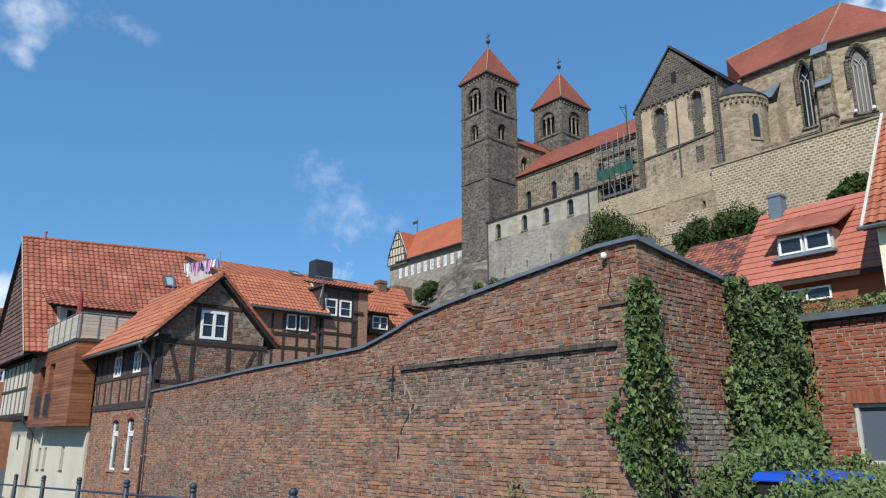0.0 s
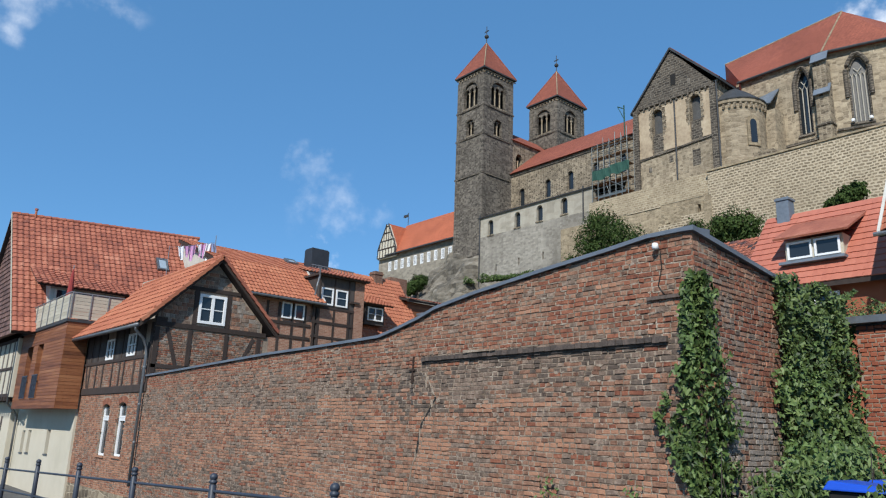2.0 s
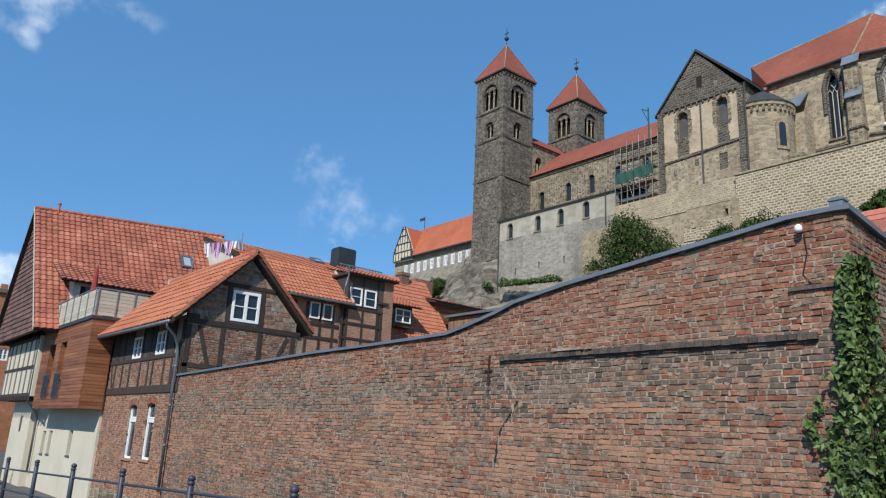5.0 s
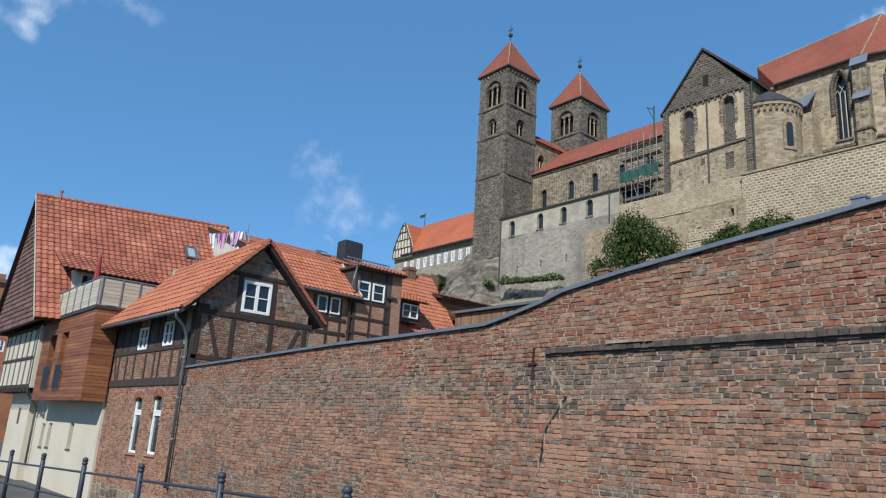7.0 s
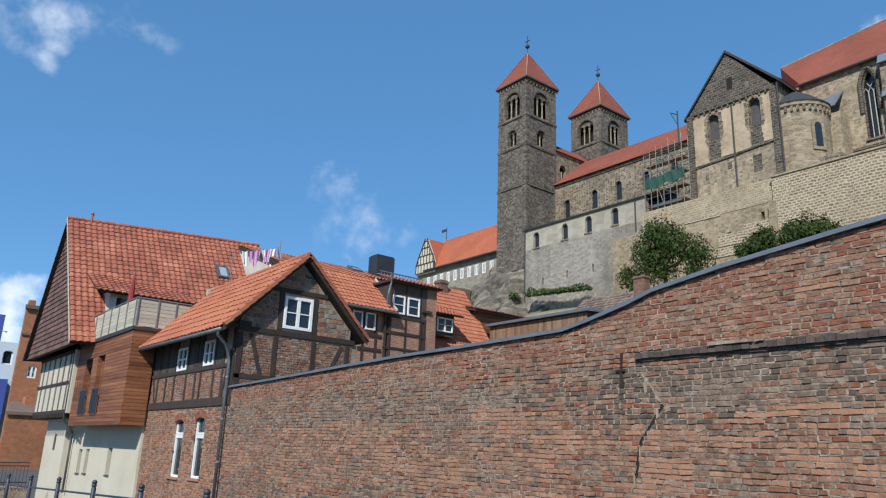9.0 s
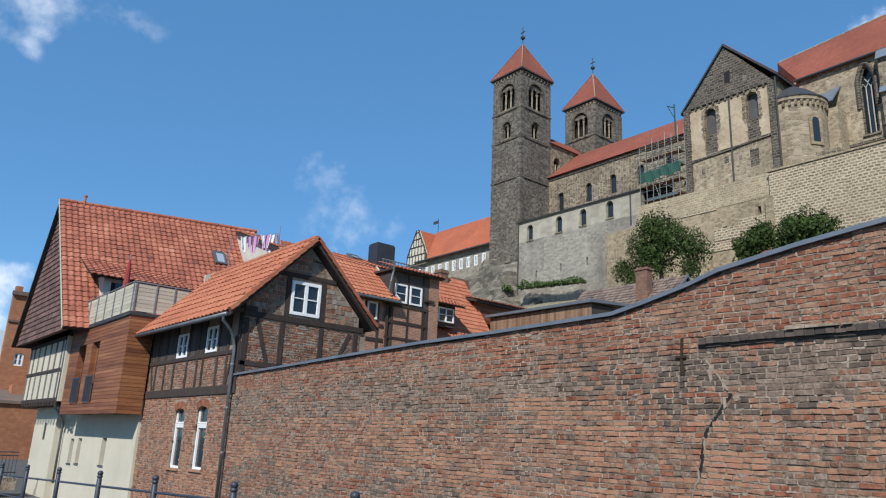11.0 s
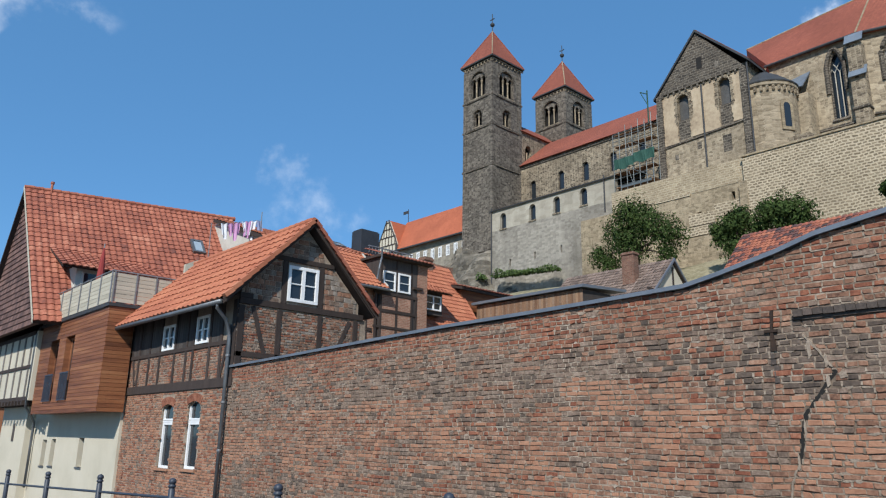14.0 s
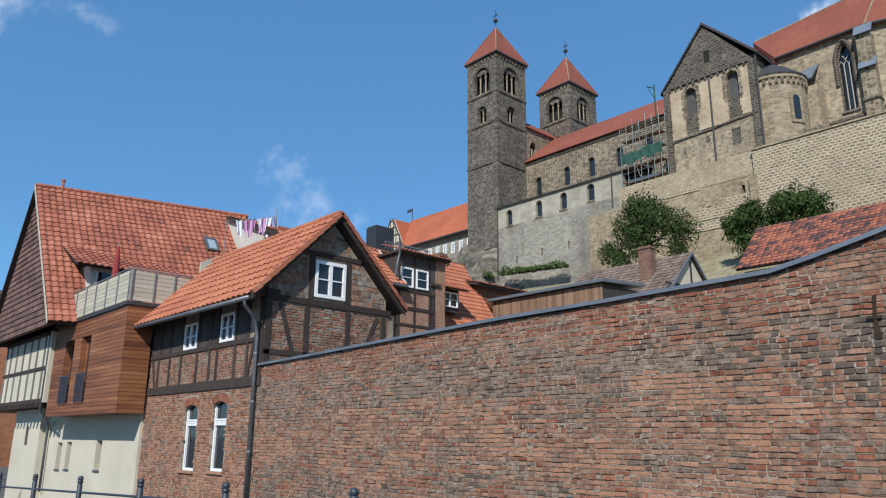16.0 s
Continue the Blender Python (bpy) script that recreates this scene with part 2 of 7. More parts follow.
# pale blue base colour paints the sky's reflection into the roof panes
M_GLASS_SKY_TINT = glassy("roof_glass_sky_reflection", (.30, .36, .41))
M_CREAM = surf("cream_render", [(.44, .40, .305), (.525, .478, .375), (.58, .53, .425)], 35, .6, (.25, .6, 0), .93, .35, .004)
M_CREAM_AGED = surf("aged_white_render", [(.36, .34, .30), (.52, .50, .44), (.60, .58, .52)], 25, 1.2, (.4, .5, .3), .93, .4, .005)
M_LARCH = surf("larch_board", [(.085, .029, .012), (.165, .058, .024), (.245, .094, .038), (.325, .145, .064)], 14, .7, (.5, .7, .45), .62, .3, .003, stretch=(.5, .5, 6))
M_LARCH_GREY = surf("greyed_larch", [(.14, .085, .055), (.22, .14, .09), (.30, .21, .145)], 14, 1.4, (.45, .5, .5), .75, .3, .003, stretch=(.5, .5, 6))
M_SLAT = surf("grey_slat", [(.325, .294, .226), (.450, .408, .319), (.550, .504, .396)], 16, 1.2, (.4, .4, .4), .8, .3, .003, stretch=(.6, .6, 5))
M_STEEL = surf("galvanised_steel", [(.16, .165, .17), (.24, .245, .25), (.32, .325, .33)], 25, 2, (.4, .4, 0), .5, .1, .002, .5)
M_PIPE = surf("zinc_pipe", [(.10, .105, .11), (.16, .17, .18), (.24, .25, .26)], 12, 1.5, (.3, .6, 0), .45, .1, .002, .5)
M_FENCE = surf("blue_grey_paint", [(.022, .027, .038), (.035, .042, .058), (.06, .07, .09)], 30, 3, (.4, .4, 0), .5, .2, .002)
M_TILE = surf("clay_pantile", [(.238, .073, .040), (.334, .110, .057), (.396, .142, .073), (.458, .194, .107)], 12, .9, (.4, .45, .36), .82, .35, .006)
M_TILE_OLD = surf("old_clay_tile", [(.14, .050, .036), (.262, .084, .051), (.335, .113, .067), (.43, .182, .115)], 7, .7, (.6, .65, .36), .87, .45, .008)
M_TILE_MOSS = surf("mottled_tile", [(.05, .035, .035), (.14, .06, .048), (.27, .085, .05), (.34, .125, .07)], 10, .9, (.3, .4, 1.0), .88, .4, .006)
M_TILE_DULL = surf("dull_brown_tile", [(.09, .066, .054), (.165, .118, .092), (.24, .175, .14)], 10, .9, (.4, .5, .7), .88, .4, .006)
M_TILE_NEW = surf("smooth_red_tile", [(.34, .105, .07), (.42, .14, .09), (.47, .175, .115)], 8, .6, (.25, .4, .2), .75, .2, .004)
M_SHINGLE = surf("brown_shingle", [(.07, .04, .034), (.135, .075, .06), (.20, .115, .092)], 16, 1.0, (.4, .4, .8), .85, .4, .005)
M_CHIMNEY = surf("slate_cladding", [(.018, .022, .028), (.032, .037, .045), (.05, .057, .066)], 10, 1.2, (.4, .4, .5), .6, .3, .004)
M_CHURCH_ROOF = coursed("church_roof_tile", (.27, .082, .052), (.33, .105, .064), (.16, .052, .036), .30, .24, .02, 2.5, .15, .85, .4, .02)
M_WING_ROOF = coursed("castle_roof_tile", (.43, .125, .062), (.50, .15, .072), (.28, .08, .045), .30, .24, .02, 2.5, .2, .82, .3, .02)
M_TOWER = rubble("tower_stone", [(.050, .043, .036), (.105, .090, .073), (.165, .142, .114), (.26, .226, .183)], (.31, .27, .216), .44, .25, .11, .5, 3.0, .16, (.042, .036, .031), .42, .3)
M_NAVE = rubble("church_stone", [(0.079, .062, 0.045), (0.163, .130, 0.091), (0.263, .212, 0.147), (0.389, .32, 0.223)], (0.504, .42, 0.298), .48, .28, .11, .42, 2.8, .18, (0.074, .058, 0.042), .45, .6)
M_GABLE_STONE = coursed("dark_gable_stone", (.045, .038, .031), (.135, .112, .086), (.25, .215, .168), .62, .34, .04, 2.6, .3, .93, .5, .04, (.045, .038, .031))
M_CHOIR = rubble("choir_stone", [(0.189, .15, 0.102), (0.304, .245, 0.167), (0.404, .33, 0.228), (0.514, .425, 0.298)], (0.525, .435, 0.307), .46, .27, .11, .55, 2.4, .13, (0.100, .078, 0.054), .55, .4)
M_PLASTER = surf("old_lime_plaster", [(.24, .178, .118), (.37, .285, .19), (.455, .36, .245), (.52, .425, .30)], 2.4, .32, (.6, .75, 0), .94, .4, .03)
M_TERRACE = rubble("grey_render_stone", [(.235, .212, .175), (.305, .276, .229), (.36, .328, .273), (.42, .385, .322)], (.24, .215, .178), .5, .26, .07, .35, 2.0, .11, (.105, .093, .076), .8, .1, .5, .03)
M_TERRACE_TOP = rubble("pale_render", [(.34, .305, .24), (.41, .37, .295), (.46, .42, .34)], (.30, .27, .21), 1.2, .5, .05, .4, 1.2, .16, (.15, .13, .10), .6, .05, .4, .03)
M_RETAIN = coursed("jointed_rubble", (0.131, .102, 0.067), (0.315, .252, 0.169), (0.557, .462, 0.326), .54, .31, .075, 2.4, .12, .95, .5, .04, (0.210, .165, 0.107))
M_RETAIN_OLD = rubble("old_retaining_stone", [(0.200, .158, 0.104), (0.304, .242, 0.158), (0.389, .31, 0.203), (0.483, .39, 0.260)], (0.525, .43, 0.298), .42, .24, .12, .5, 2.0, .11, (0.121, .094, 0.061), .6, .3)
M_RETAIN_TAN = coursed("tan_sandstone", (.29, .222, .138), (.45, .36, .235), (.52, .445, .32), .5, .28, .04, 2.0, .2, .95, .5, .03, (.19, .148, .096))
M_PANEL_BRICK = coursed("infill_brick", (.27, .118, .076), (.40, .205, .138), (.42, .325, .24), .24, .078, .011, 5, .5, .92, .4, .008, (.15, .078, .052))
M_STACK_BRICK = coursed("chimney_brick", (.15, .068, .046), (.25, .118, .078), (.28, .215, .16), .25, .08, .012, 4, .6, .93, .5, .01, (.07, .042, .032))
M_MULLION = surf("pale_tracery_stone", [(.30, .275, .22), (.42, .385, .315), (.50, .465, .385)], 4, .8, (.4, .5, 0), .9, .3, .02)
M_ROCK = rubble("hill_rock", [(.075, .065, .052), (.15, .132, .104), (.225, .198, .156), (.31, .275, .22)], (.30, .26, .20), 1.1, .6, .05, .9, 1.4, .22, (.06, .052, .042), .55, .1, .9, .15)
M_CASTLE_WALL = rubble("castle_rubble", [(.21, .185, .147), (.30, .265, .21), (.38, .34, .27)], (.40, .355, .285), .6, .35, .09, .6, 2.0, .15, (.14, .122, .095), .5, .3)
M_LEAD = surf("lead_sheet", [(.10, .12, .14), (.17, .20, .235), (.24, .275, .32)], 6, .6, (.4, .5, 0), .55, .2, .01, .3)
M_DARKSLATE = surf("dark_slate_roof", [(.02, .022, .024), (.04, .042, .045), (.065, .067, .07)], 6, .5, (.5, .4, 0), .7, .3, .01)
M_DARK = surf("unlit_interior", [(.012, .011, .010), (.02, .018, .016)], 5, 1, (.5, .4, 0), .95, 0)
M_GRASS = surf("dry_grass_ground", [(.094, .086, .042), (.176, .151, .084), (.275, .238, .147), (.374, .324, .221)], 1.8, .12, (.6, .6, 0), .97, .8, .12)
M_ASPHALT = surf("paving", [(.05, .05, .05), (.09, .088, .084), (.14, .135, .125)], 30, .8, (.5, .5, 0), .93, .5, .006)
M_LEAF = surf("ivy_leaf", [(.020, .033, .009), (.040, .066, .016), (.070, .106, .026), (.119, .159, .044)], 6, 2.5, (.3, .5, .9), .55, .1, .003, spec=.35)
M_LEAF_LIGHT = surf("fresh_leaf", [(.036, .060, .014), (.068, .110, .026), (.102, .155, .041), (.155, .200, .068)], 6, 2.5, (.3, .5, .9), .55, .1, .003, spec=.35)
M_LEAF_TREE = surf("tree_leaf", [(.014, .026, .007), (.03, .052, .013), (.052, .082, .021), (.075, .11, .03)], 2, .5, (.3, .5, .6), .8, .1, .003, spec=.15)
M_LEAF_DRY = surf("dry_leaf", [(.14, .06, .02), (.24, .11, .04)], 6, 2, (.4, .4, .8), .7, 0)
M_BARK = surf("bark", [(.035, .028, .02), (.07, .055, .042)], 10, 2, (.6, .4, 0), .95, .8, .02)
M_BLUE = surf("blue_plastic", [(.012, .06, .42), (.018, .085, .52)], 30, 2, (.3, .4, 0), .38, .1, .002)
M_YELLOW = surf("pale_yellow_render", [(.74, .69, .48), (.80, .75, .55)], 20, 1, (.4, .5, 0), .92, .3, .004)
M_SCAF = surf("scaffold_steel", [(.10, .112, .112), (.19, .207, .205)], 8, 1, (.5, .4, .4), .5, .1, .002, .4)
M_NET = surf("green_net", [(.012, .05, .036), (.03, .09, .065)], 6, 1.2, (.5, .5, 0), .8, .3, .02)
M_FABRIC_RED = surf("red_canvas", [(.20, .03, .028), (.30, .045, .04)], 20, 3, (.4, .4, 0), .9, .3, .004)
M_CLOTH_W = surf("white_cloth", [(.60, .60, .62), (.78, .78, .80)], 8, 3, (.4, .4, .2), .9, .4, .01)
M_CLOTH_P = surf("pink_cloth", [(.45, .20, .38), (.62, .36, .55)], 8, 3, (.4, .4, .2), .9, .4, .01)
M_CLOTH_B = surf("blue_cloth", [(.18, .22, .38), (.36, .40, .56)], 8, 3, (.4, .4, .2), .9, .4, .01)
M_FAR_BRICK = coursed("far_orange_brick", (.36, .15, .075), (.44, .19, .10), (.30, .17, .10), .4, .15, .01, 3, .3, .9, .3, .01)
M_FAR_BLUE = surf("blue_facade", [(.05, .08, .32), (.08, .12, .42)], 4, .5, (.4, .4, 0), .7, .1, .01)
M_FAR_PALE = surf("pale_blue_facade", [(.55, .62, .68), (.66, .72, .76)], 4, .5, (.4, .4, 0), .8, .1, .01)
M_WOODFENCE = surf("brown_fence_board", [(.12, .065, .038), (.21, .12, .07), (.30, .19, .115)], 12, 1, (.5, .4, .7), .85, .3, .004, stretch=(4, 4, .5))


# ---- geometry helpers ----
class Geo:
    """Collects vertices and faces for one mesh."""

    def __init__(self):
        self.v, self.f, self.mi = [], [], []

    def face(self, pts, mi=0):
        i = len(self.v)
        self.v.extend(tuple(p) for p in pts)
        self.f.append(tuple(range(i, i + len(pts))))
        self.mi.append(mi)
        return self

    def hexa(self, p, mi=0):
        """p: four bottom corners then four top corners, both counter-clockwise from above."""
        i = len(self.v)
        self.v.extend(tuple(q) for q in p)
        for a in ((3, 2, 1, 0), (4, 5, 6, 7), (0, 1, 5, 4), (1, 2, 6, 5), (2, 3, 7, 6), (3, 0, 4, 7)):
            self.f.append(tuple(i + k for k in a))
            self.mi.append(mi)
        return self

    def box(self, x0, x1, y0, y1, z0, z1, mi=0):
        return self.hexa([(x0, y0, z0), (x1, y0, z0), (x1, y1, z0), (x0, y1, z0),
                          (x0, y0, z1), (x1, y0, z1), (x1, y1, z1), (x0, y1, z1)], mi)

    def prism(self, poly, way, mi=0):
        """A flat polygon (3D points) pushed along way."""
        n, i = len(poly), len(self.v)
        w = Vector(way)
        self.v.extend(tuple(p) for p in poly)
        self.v.extend(tuple(Vector(p) + w) for p in poly)
        self.f.append(tuple(range(i, i + n)))
        self.f.append(tuple(range(i + 2 * n - 1, i + n - 1, -1)))
        self.mi += [mi, mi]
        for k in range(n):
            k2 = (k + 1) % n
            self.f.append((i + k2, i + k, i + n + k, i + n + k2))
            self.mi.append(mi)
        return self

    def beam(self, a, b, w, d, up=(0, 0, 1), mi=0):
        """A squared timber from a to b, w across and d deep."""
        a, b = Vector(a), Vector(b)
        t = (b - a).normalized()
        s = t.cross(Vector(up))
        s = s.normalized() if s.length > 1e-4 else Vector((1, 0, 0))
        n = s.cross(t)
        s, n = s * w / 2, n * d / 2
        return self.hexa([a - s - n, a + s - n, a + s + n, a - s + n, b - s - n, b + s - n, b + s + n, b - s + n], mi)

    def tube(self, pts, r, n=8, mi=0):
        """A round bar along pts; r is one radius or one for each point."""
        pts = [Vector(p) for p in pts]
        rs = r if isinstance(r, (list, tuple)) else [r] * len(pts)
        i0 = len(self.v)
        for k, p in enumerate(pts):
            t = (pts[min(k + 1, len(pts) - 1)] - pts[max(k - 1, 0)]).normalized()
            s = t.orthogonal().normalized() if abs(t.z) < .99 else Vector((1, 0, 0))
            if abs(t.z) < .99:
                s = t.cross(Vector((0, 0, 1))).normalized()
            q = t.cross(s)
            for j in range(n):
                a = 2 * math.pi * j / n
                self.v.append(tuple(p + (s * math.cos(a) + q * math.sin(a)) * rs[k]))
        for k in range(len(pts) - 1):
            for j in range(n):
                j2 = (j + 1) % n
                self.f.append((i0 + k * n + j, i0 + k * n + j2, i0 + (k + 1) * n + j2, i0 + (k + 1) * n + j))
                self.mi.append(mi)
        self.f.append(tuple(i0 + j for j in reversed(range(n))))
        self.f.append(tuple(i0 + (len(pts) - 1) * n + j for j in range(n)))
        self.mi += [mi, mi]
        return self

    def lathe(self, c, prof, n=14, mi=0):
        """Turned shape round the upright through c: prof is (radius, height) pairs."""
        i0 = len(self.v)
        for r, z in prof:
            for j in range(n):
                a = 2 * math.pi * j / n
                self.v.append((c[0] + r * math.cos(a), c[1] + r * math.sin(a), c[2] + z))
        for k in range(len(prof) - 1):
            for j in range(n):
                j2 = (j + 1) % n
                self.f.append((i0 + k * n + j, i0 + k * n + j2, i0 + (k + 1) * n + j2, i0 + (k + 1) * n + j))
                self.mi.append(mi)
        self.f.append(tuple(i0 + j for j in reversed(range(n))))
        self.f.append(tuple(i0 + (len(prof) - 1) * n + j for j in range(n)))
        self.mi += [mi, mi]
        return self

    def wall(self, axis, c, back, u0, u1, z0, z1, holes=(), mi=0):
        """An upright wall whose face lies at axis = c and whose back at c + back, with holes (u0, u1, z0, z1, arch).
        arch: 0 square, 0.5 round, above that pointed."""
        us = sorted({u0, u1, *(h[0] for h in holes), *(h[1] for h in holes)})
        zs = sorted({z0, z1, *(h[2] for h in holes), *(h[3] for h in holes)})
        us = [u for u in us if u0 <= u <= u1]
        zs = [z for z in zs if z0 <= z <= z1]

        def put(a, b, za, zb):
            if axis == "x":
                self.box(min(c, c + back), max(c, c + back), a, b, za, zb, mi)
            else:
                self.box(a, b, min(c, c + back), max(c, c + back), za, zb, mi)
        for a, b in zip(us, us[1:]):
            run = None
            for za, zb in zip(zs, zs[1:]):
                um, zm = (a + b) / 2, (za + zb) / 2
                inside = any(h[0] < um < h[1] and h[2] < zm < h[3] for h in holes)
                if inside:
                    if run:
                        put(a, b, *run)
                    run = None
                else:
                    run = (run[0], zb) if run else (za, zb)
            if run:
                put(a, b, *run)
        for h in holes:
            if len(h) > 4 and h[4]:
                r = (h[1] - h[0]) / 2
                rise = r * 2 * h[4]
                m = (h[0] + h[1]) / 2
                k = 8
                for i in range(k):
                    ua, ub = h[0] + (h[1] - h[0]) * i / k, h[0] + (h[1] - h[0]) * (i + 1) / k

                    def zc(u):
                        d = abs(u - m) / r
                        return h[3] - rise + rise * (math.sqrt(max(0, 1 - d * d)) if h[4] <= .55 else (1 - d ** 1.7))
                    q = [(ua, zc(ua)), (ub, zc(ub)), (ub, h[3] + .002), (ua, h[3] + .002)]
                    if axis == "x":
                        self.prism([(c, u, z) for u, z in q], (back, 0, 0), mi)
                    else:
                        self.prism([(u, c, z) for u, z in q], (0, back, 0), mi)
        return self


def mesh_of(name, g, mats):
    me = bpy.data.meshes.new(name)
    me.from_pydata(g.v, [], g.f)
    for m in (mats if isinstance(mats, (list, tuple)) else [mats]):
        me.materials.append(m)
    if any(g.mi):
        me.polygons.foreach_set("material_index", g.mi)
    me.update()
    return me


def clean(me):
    b = bmesh.new(); b.from_mesh(me)
    if len(b.faces) < 600:
        bmesh.ops.remove_doubles(b, verts=b.verts, dist=.0004)
    bmesh.ops.recalc_face_normals(b, faces=b.faces)
    b.to_mesh(me); b.free()


def thing(name, at, label, category, group="", kind=""):
    ob = new(name)
    ob.location = at
    return tagged(ob, label, category, group, kind)


def part(name, g, mats, parent=None, label="", bevel=0.0, smooth=False, kind=""):
    me = mesh_of(name, g, mats)
    if len(g.f) < 20000:
        clean(me)
    if smooth:
        me.polygons.foreach_set("use_smooth", [True] * len(me.polygons))
    ob = new(name, me)
    if parent is not None:
        ob.parent = parent
        ob.matrix_parent_inverse = Matrix.Translation(-Vector(parent.location))
    if label:
        ob["label"] = label
    if kind:
        ob["kind"] = kind
    if bevel:
        md = ob.modifiers.new("edge", "BEVEL")
        md.width = bevel; md.segments = 2; md.limit_method = "ANGLE"
    return ob


def solo(name, g, mats, label, category, kind="", bevel=0.0, smooth=False, group=""):
    return tagged(part(name, g, mats, None, "", bevel, smooth), label, category, group, kind)


RNG = random.Random(11)


def pantiles(g, origin, along, up, nu, nv, w, l, proud=.05, flat=False, mi=0):
    """Rows of clay tiles on a slope: origin at the eave's end, unit ways along the eave and up the slope."""
    o, a, u = Vector(origin), Vector(along).normalized(), Vector(up).normalized()
    n = a.cross(u)
    if n.z < 0:
        n = -n
    prof = ((0, .0), (.5, .012), (1, .0)) if flat else ((0, .006), (.18, .0), (.45, .6), (.68, 1.0), (.88, .6), (1.0, .1))
    for j in range(nv):
        for i in range(nu):
            js, ks = RNG.uniform(-.006, .006), RNG.uniform(-.008, .008)
            lo, hi, lip = [], [], []
            for s, hgt in prof:
                h = hgt * proud if not flat else hgt
                b = o + a * ((i + s) * w) + u * (j * l + ks - .02)
                lo.append(b + n * (h + .045 + js))
                lip.append(b + n * (h - .005))
                hi.append(o + a * ((i + s) * w) + u * ((j + 1) * l + .03) + n * (h + .004))
            i0 = len(g.v)
            k = len(prof)
            g.v.extend(tuple(p) for p in lo + hi + lip)
            for q in range(k - 1):
                g.f.append((i0 + q, i0 + q + 1, i0 + k + q + 1, i0 + k + q)); g.mi.append(mi)
                g.f.append((i0 + 2 * k + q, i0 + 2 * k + q + 1, i0 + q + 1, i0 + q)); g.mi.append(mi)
    return g


def single_tiles(name, parent, mat, origin, along, up, nu, nv, w, l, proud=.05):
    """The same tiles as pieces of their own, three worn variants shared between them."""
    o, a, u = Vector(origin), Vector(along).normalized(), Vector(up).normalized()
    n = a.cross(u)
    if n.z < 0:
        n = -n
    kinds = []
    for k in range(3):
        gg = Geo(); pantiles(gg, (0, 0, 0), (1, 0, 0), (0, 1, 0), 1, 1, w, l, proud)
        kinds.append(mesh_of(name, gg, mat))
    basis = Matrix((a, u, n)).transposed().to_4x4()
    inv = Matrix.Translation(-Vector(parent.location))
    for j in range(nv):
        for i in range(nu):
            ob = new(name, kinds[RNG.randrange(3)])
            ob.parent = parent
            ob.matrix_parent_inverse = inv
            ob.matrix_basis = Matrix.Translation(o + a * (i * w) + u * (j * l)) @ basis


def slab(g, a, b, c, d, thick, mi=0):
    """A sloping board with top corners a b c d and a thickness downward along its normal."""
    a, b, c, d = (Vector(p) for p in (a, b, c, d))
    n = (b - a).cross(d - a).normalized()
    if n.z < 0:
        n = -n
    g.hexa([p - n * thick for p in (a, b, c, d)] + [a, b, c, d], mi)
    return g


def glazed(name, parent, axis, c, out, u0, u1, z0, z1, cols=2, rows=2, fw=.07, mat=None, pane=None, label=""):
    """A casement window set on the face axis = c; out is the sign of the way outwards. Frame, bars, pane."""
    mat, pane = mat or M_WHITE, pane or M_GLASS
    g = Geo()

    def bx(gg, ua, ub, za, zb, d0, d1):
        lo, hi = sorted((c + out * d0, c + out * d1))
        if axis == "x":
            gg.box(lo, hi, ua, ub, za, zb)
        else:
            gg.box(ua, ub, lo, hi, za, zb)
    bx(g, u0, u0 + fw, z0, z1, -.05, .035)
    bx(g, u1 - fw, u1, z0, z1, -.05, .035)
    bx(g, u0 + fw, u1 - fw, z1 - fw, z1, -.05, .033)
    bx(g, u0 + fw, u1 - fw, z0, z0 + fw, -.05, .033)
    fr = part(name, g, mat, parent, label, bevel=.006)
    iu, iz = (u1 - u0 - 2 * fw), (z1 - z0 - 2 * fw)
    for i in range(1, cols):
        m = u0 + fw + iu * i / cols
        gb = Geo(); bx(gb, m - fw * .55, m + fw * .55, z0 + fw, z1 - fw, -.04, .028)
        part("mullion", gb, mat, fr)
    for j in range(1, rows):
        m = z0 + fw + iz * j / rows
        gb = Geo()
        for i in range(cols):
            ua = u0 + fw + iu * i / cols + (fw * .56 if i else 0)
            ub = u0 + fw + iu * (i + 1) / cols - (fw * .56 if i < cols - 1 else 0)
            bx(gb, ua, ub, m - .016, m + .016, -.035, .015)
        part("glazing_bar", gb, mat, fr)
    for i in range(cols):
        gp = Geo()
        ua, ub = u0 + fw + iu * i / cols + (fw * .5 if i else 0), u0 + fw + iu * (i + 1) / cols - (fw * .5 if i < cols - 1 else 0)
        bx(gp, ua, ub, z0 + fw, z1 - fw, -.035, -.025)
        part("pane", gp, pane, fr)
    return fr


# ---- ground ----
def ground_z(x, y):
    base = 0.29 - 0.025 * max(-20.0, min(20.0, y))
    if -4.42 < x < .01 and -4.95 < y < 60:
        return -1.1
    if x < 6:
        return base
    rise = 0.0
    for x0, x1, h in ((6, 30, 3.2), (30, 42, 7.5), (42, 66, 11.0)):
        t = max(0.0, min(1.0, (x - x0) / (x1 - x0)))
        rise += h * t * t * (3 - 2 * t)
    k = max(0.0, min(1.0, (y - 2) / 25)) if x < 45 else 1.0
    return base + rise * (0.45 + 0.55 * k)


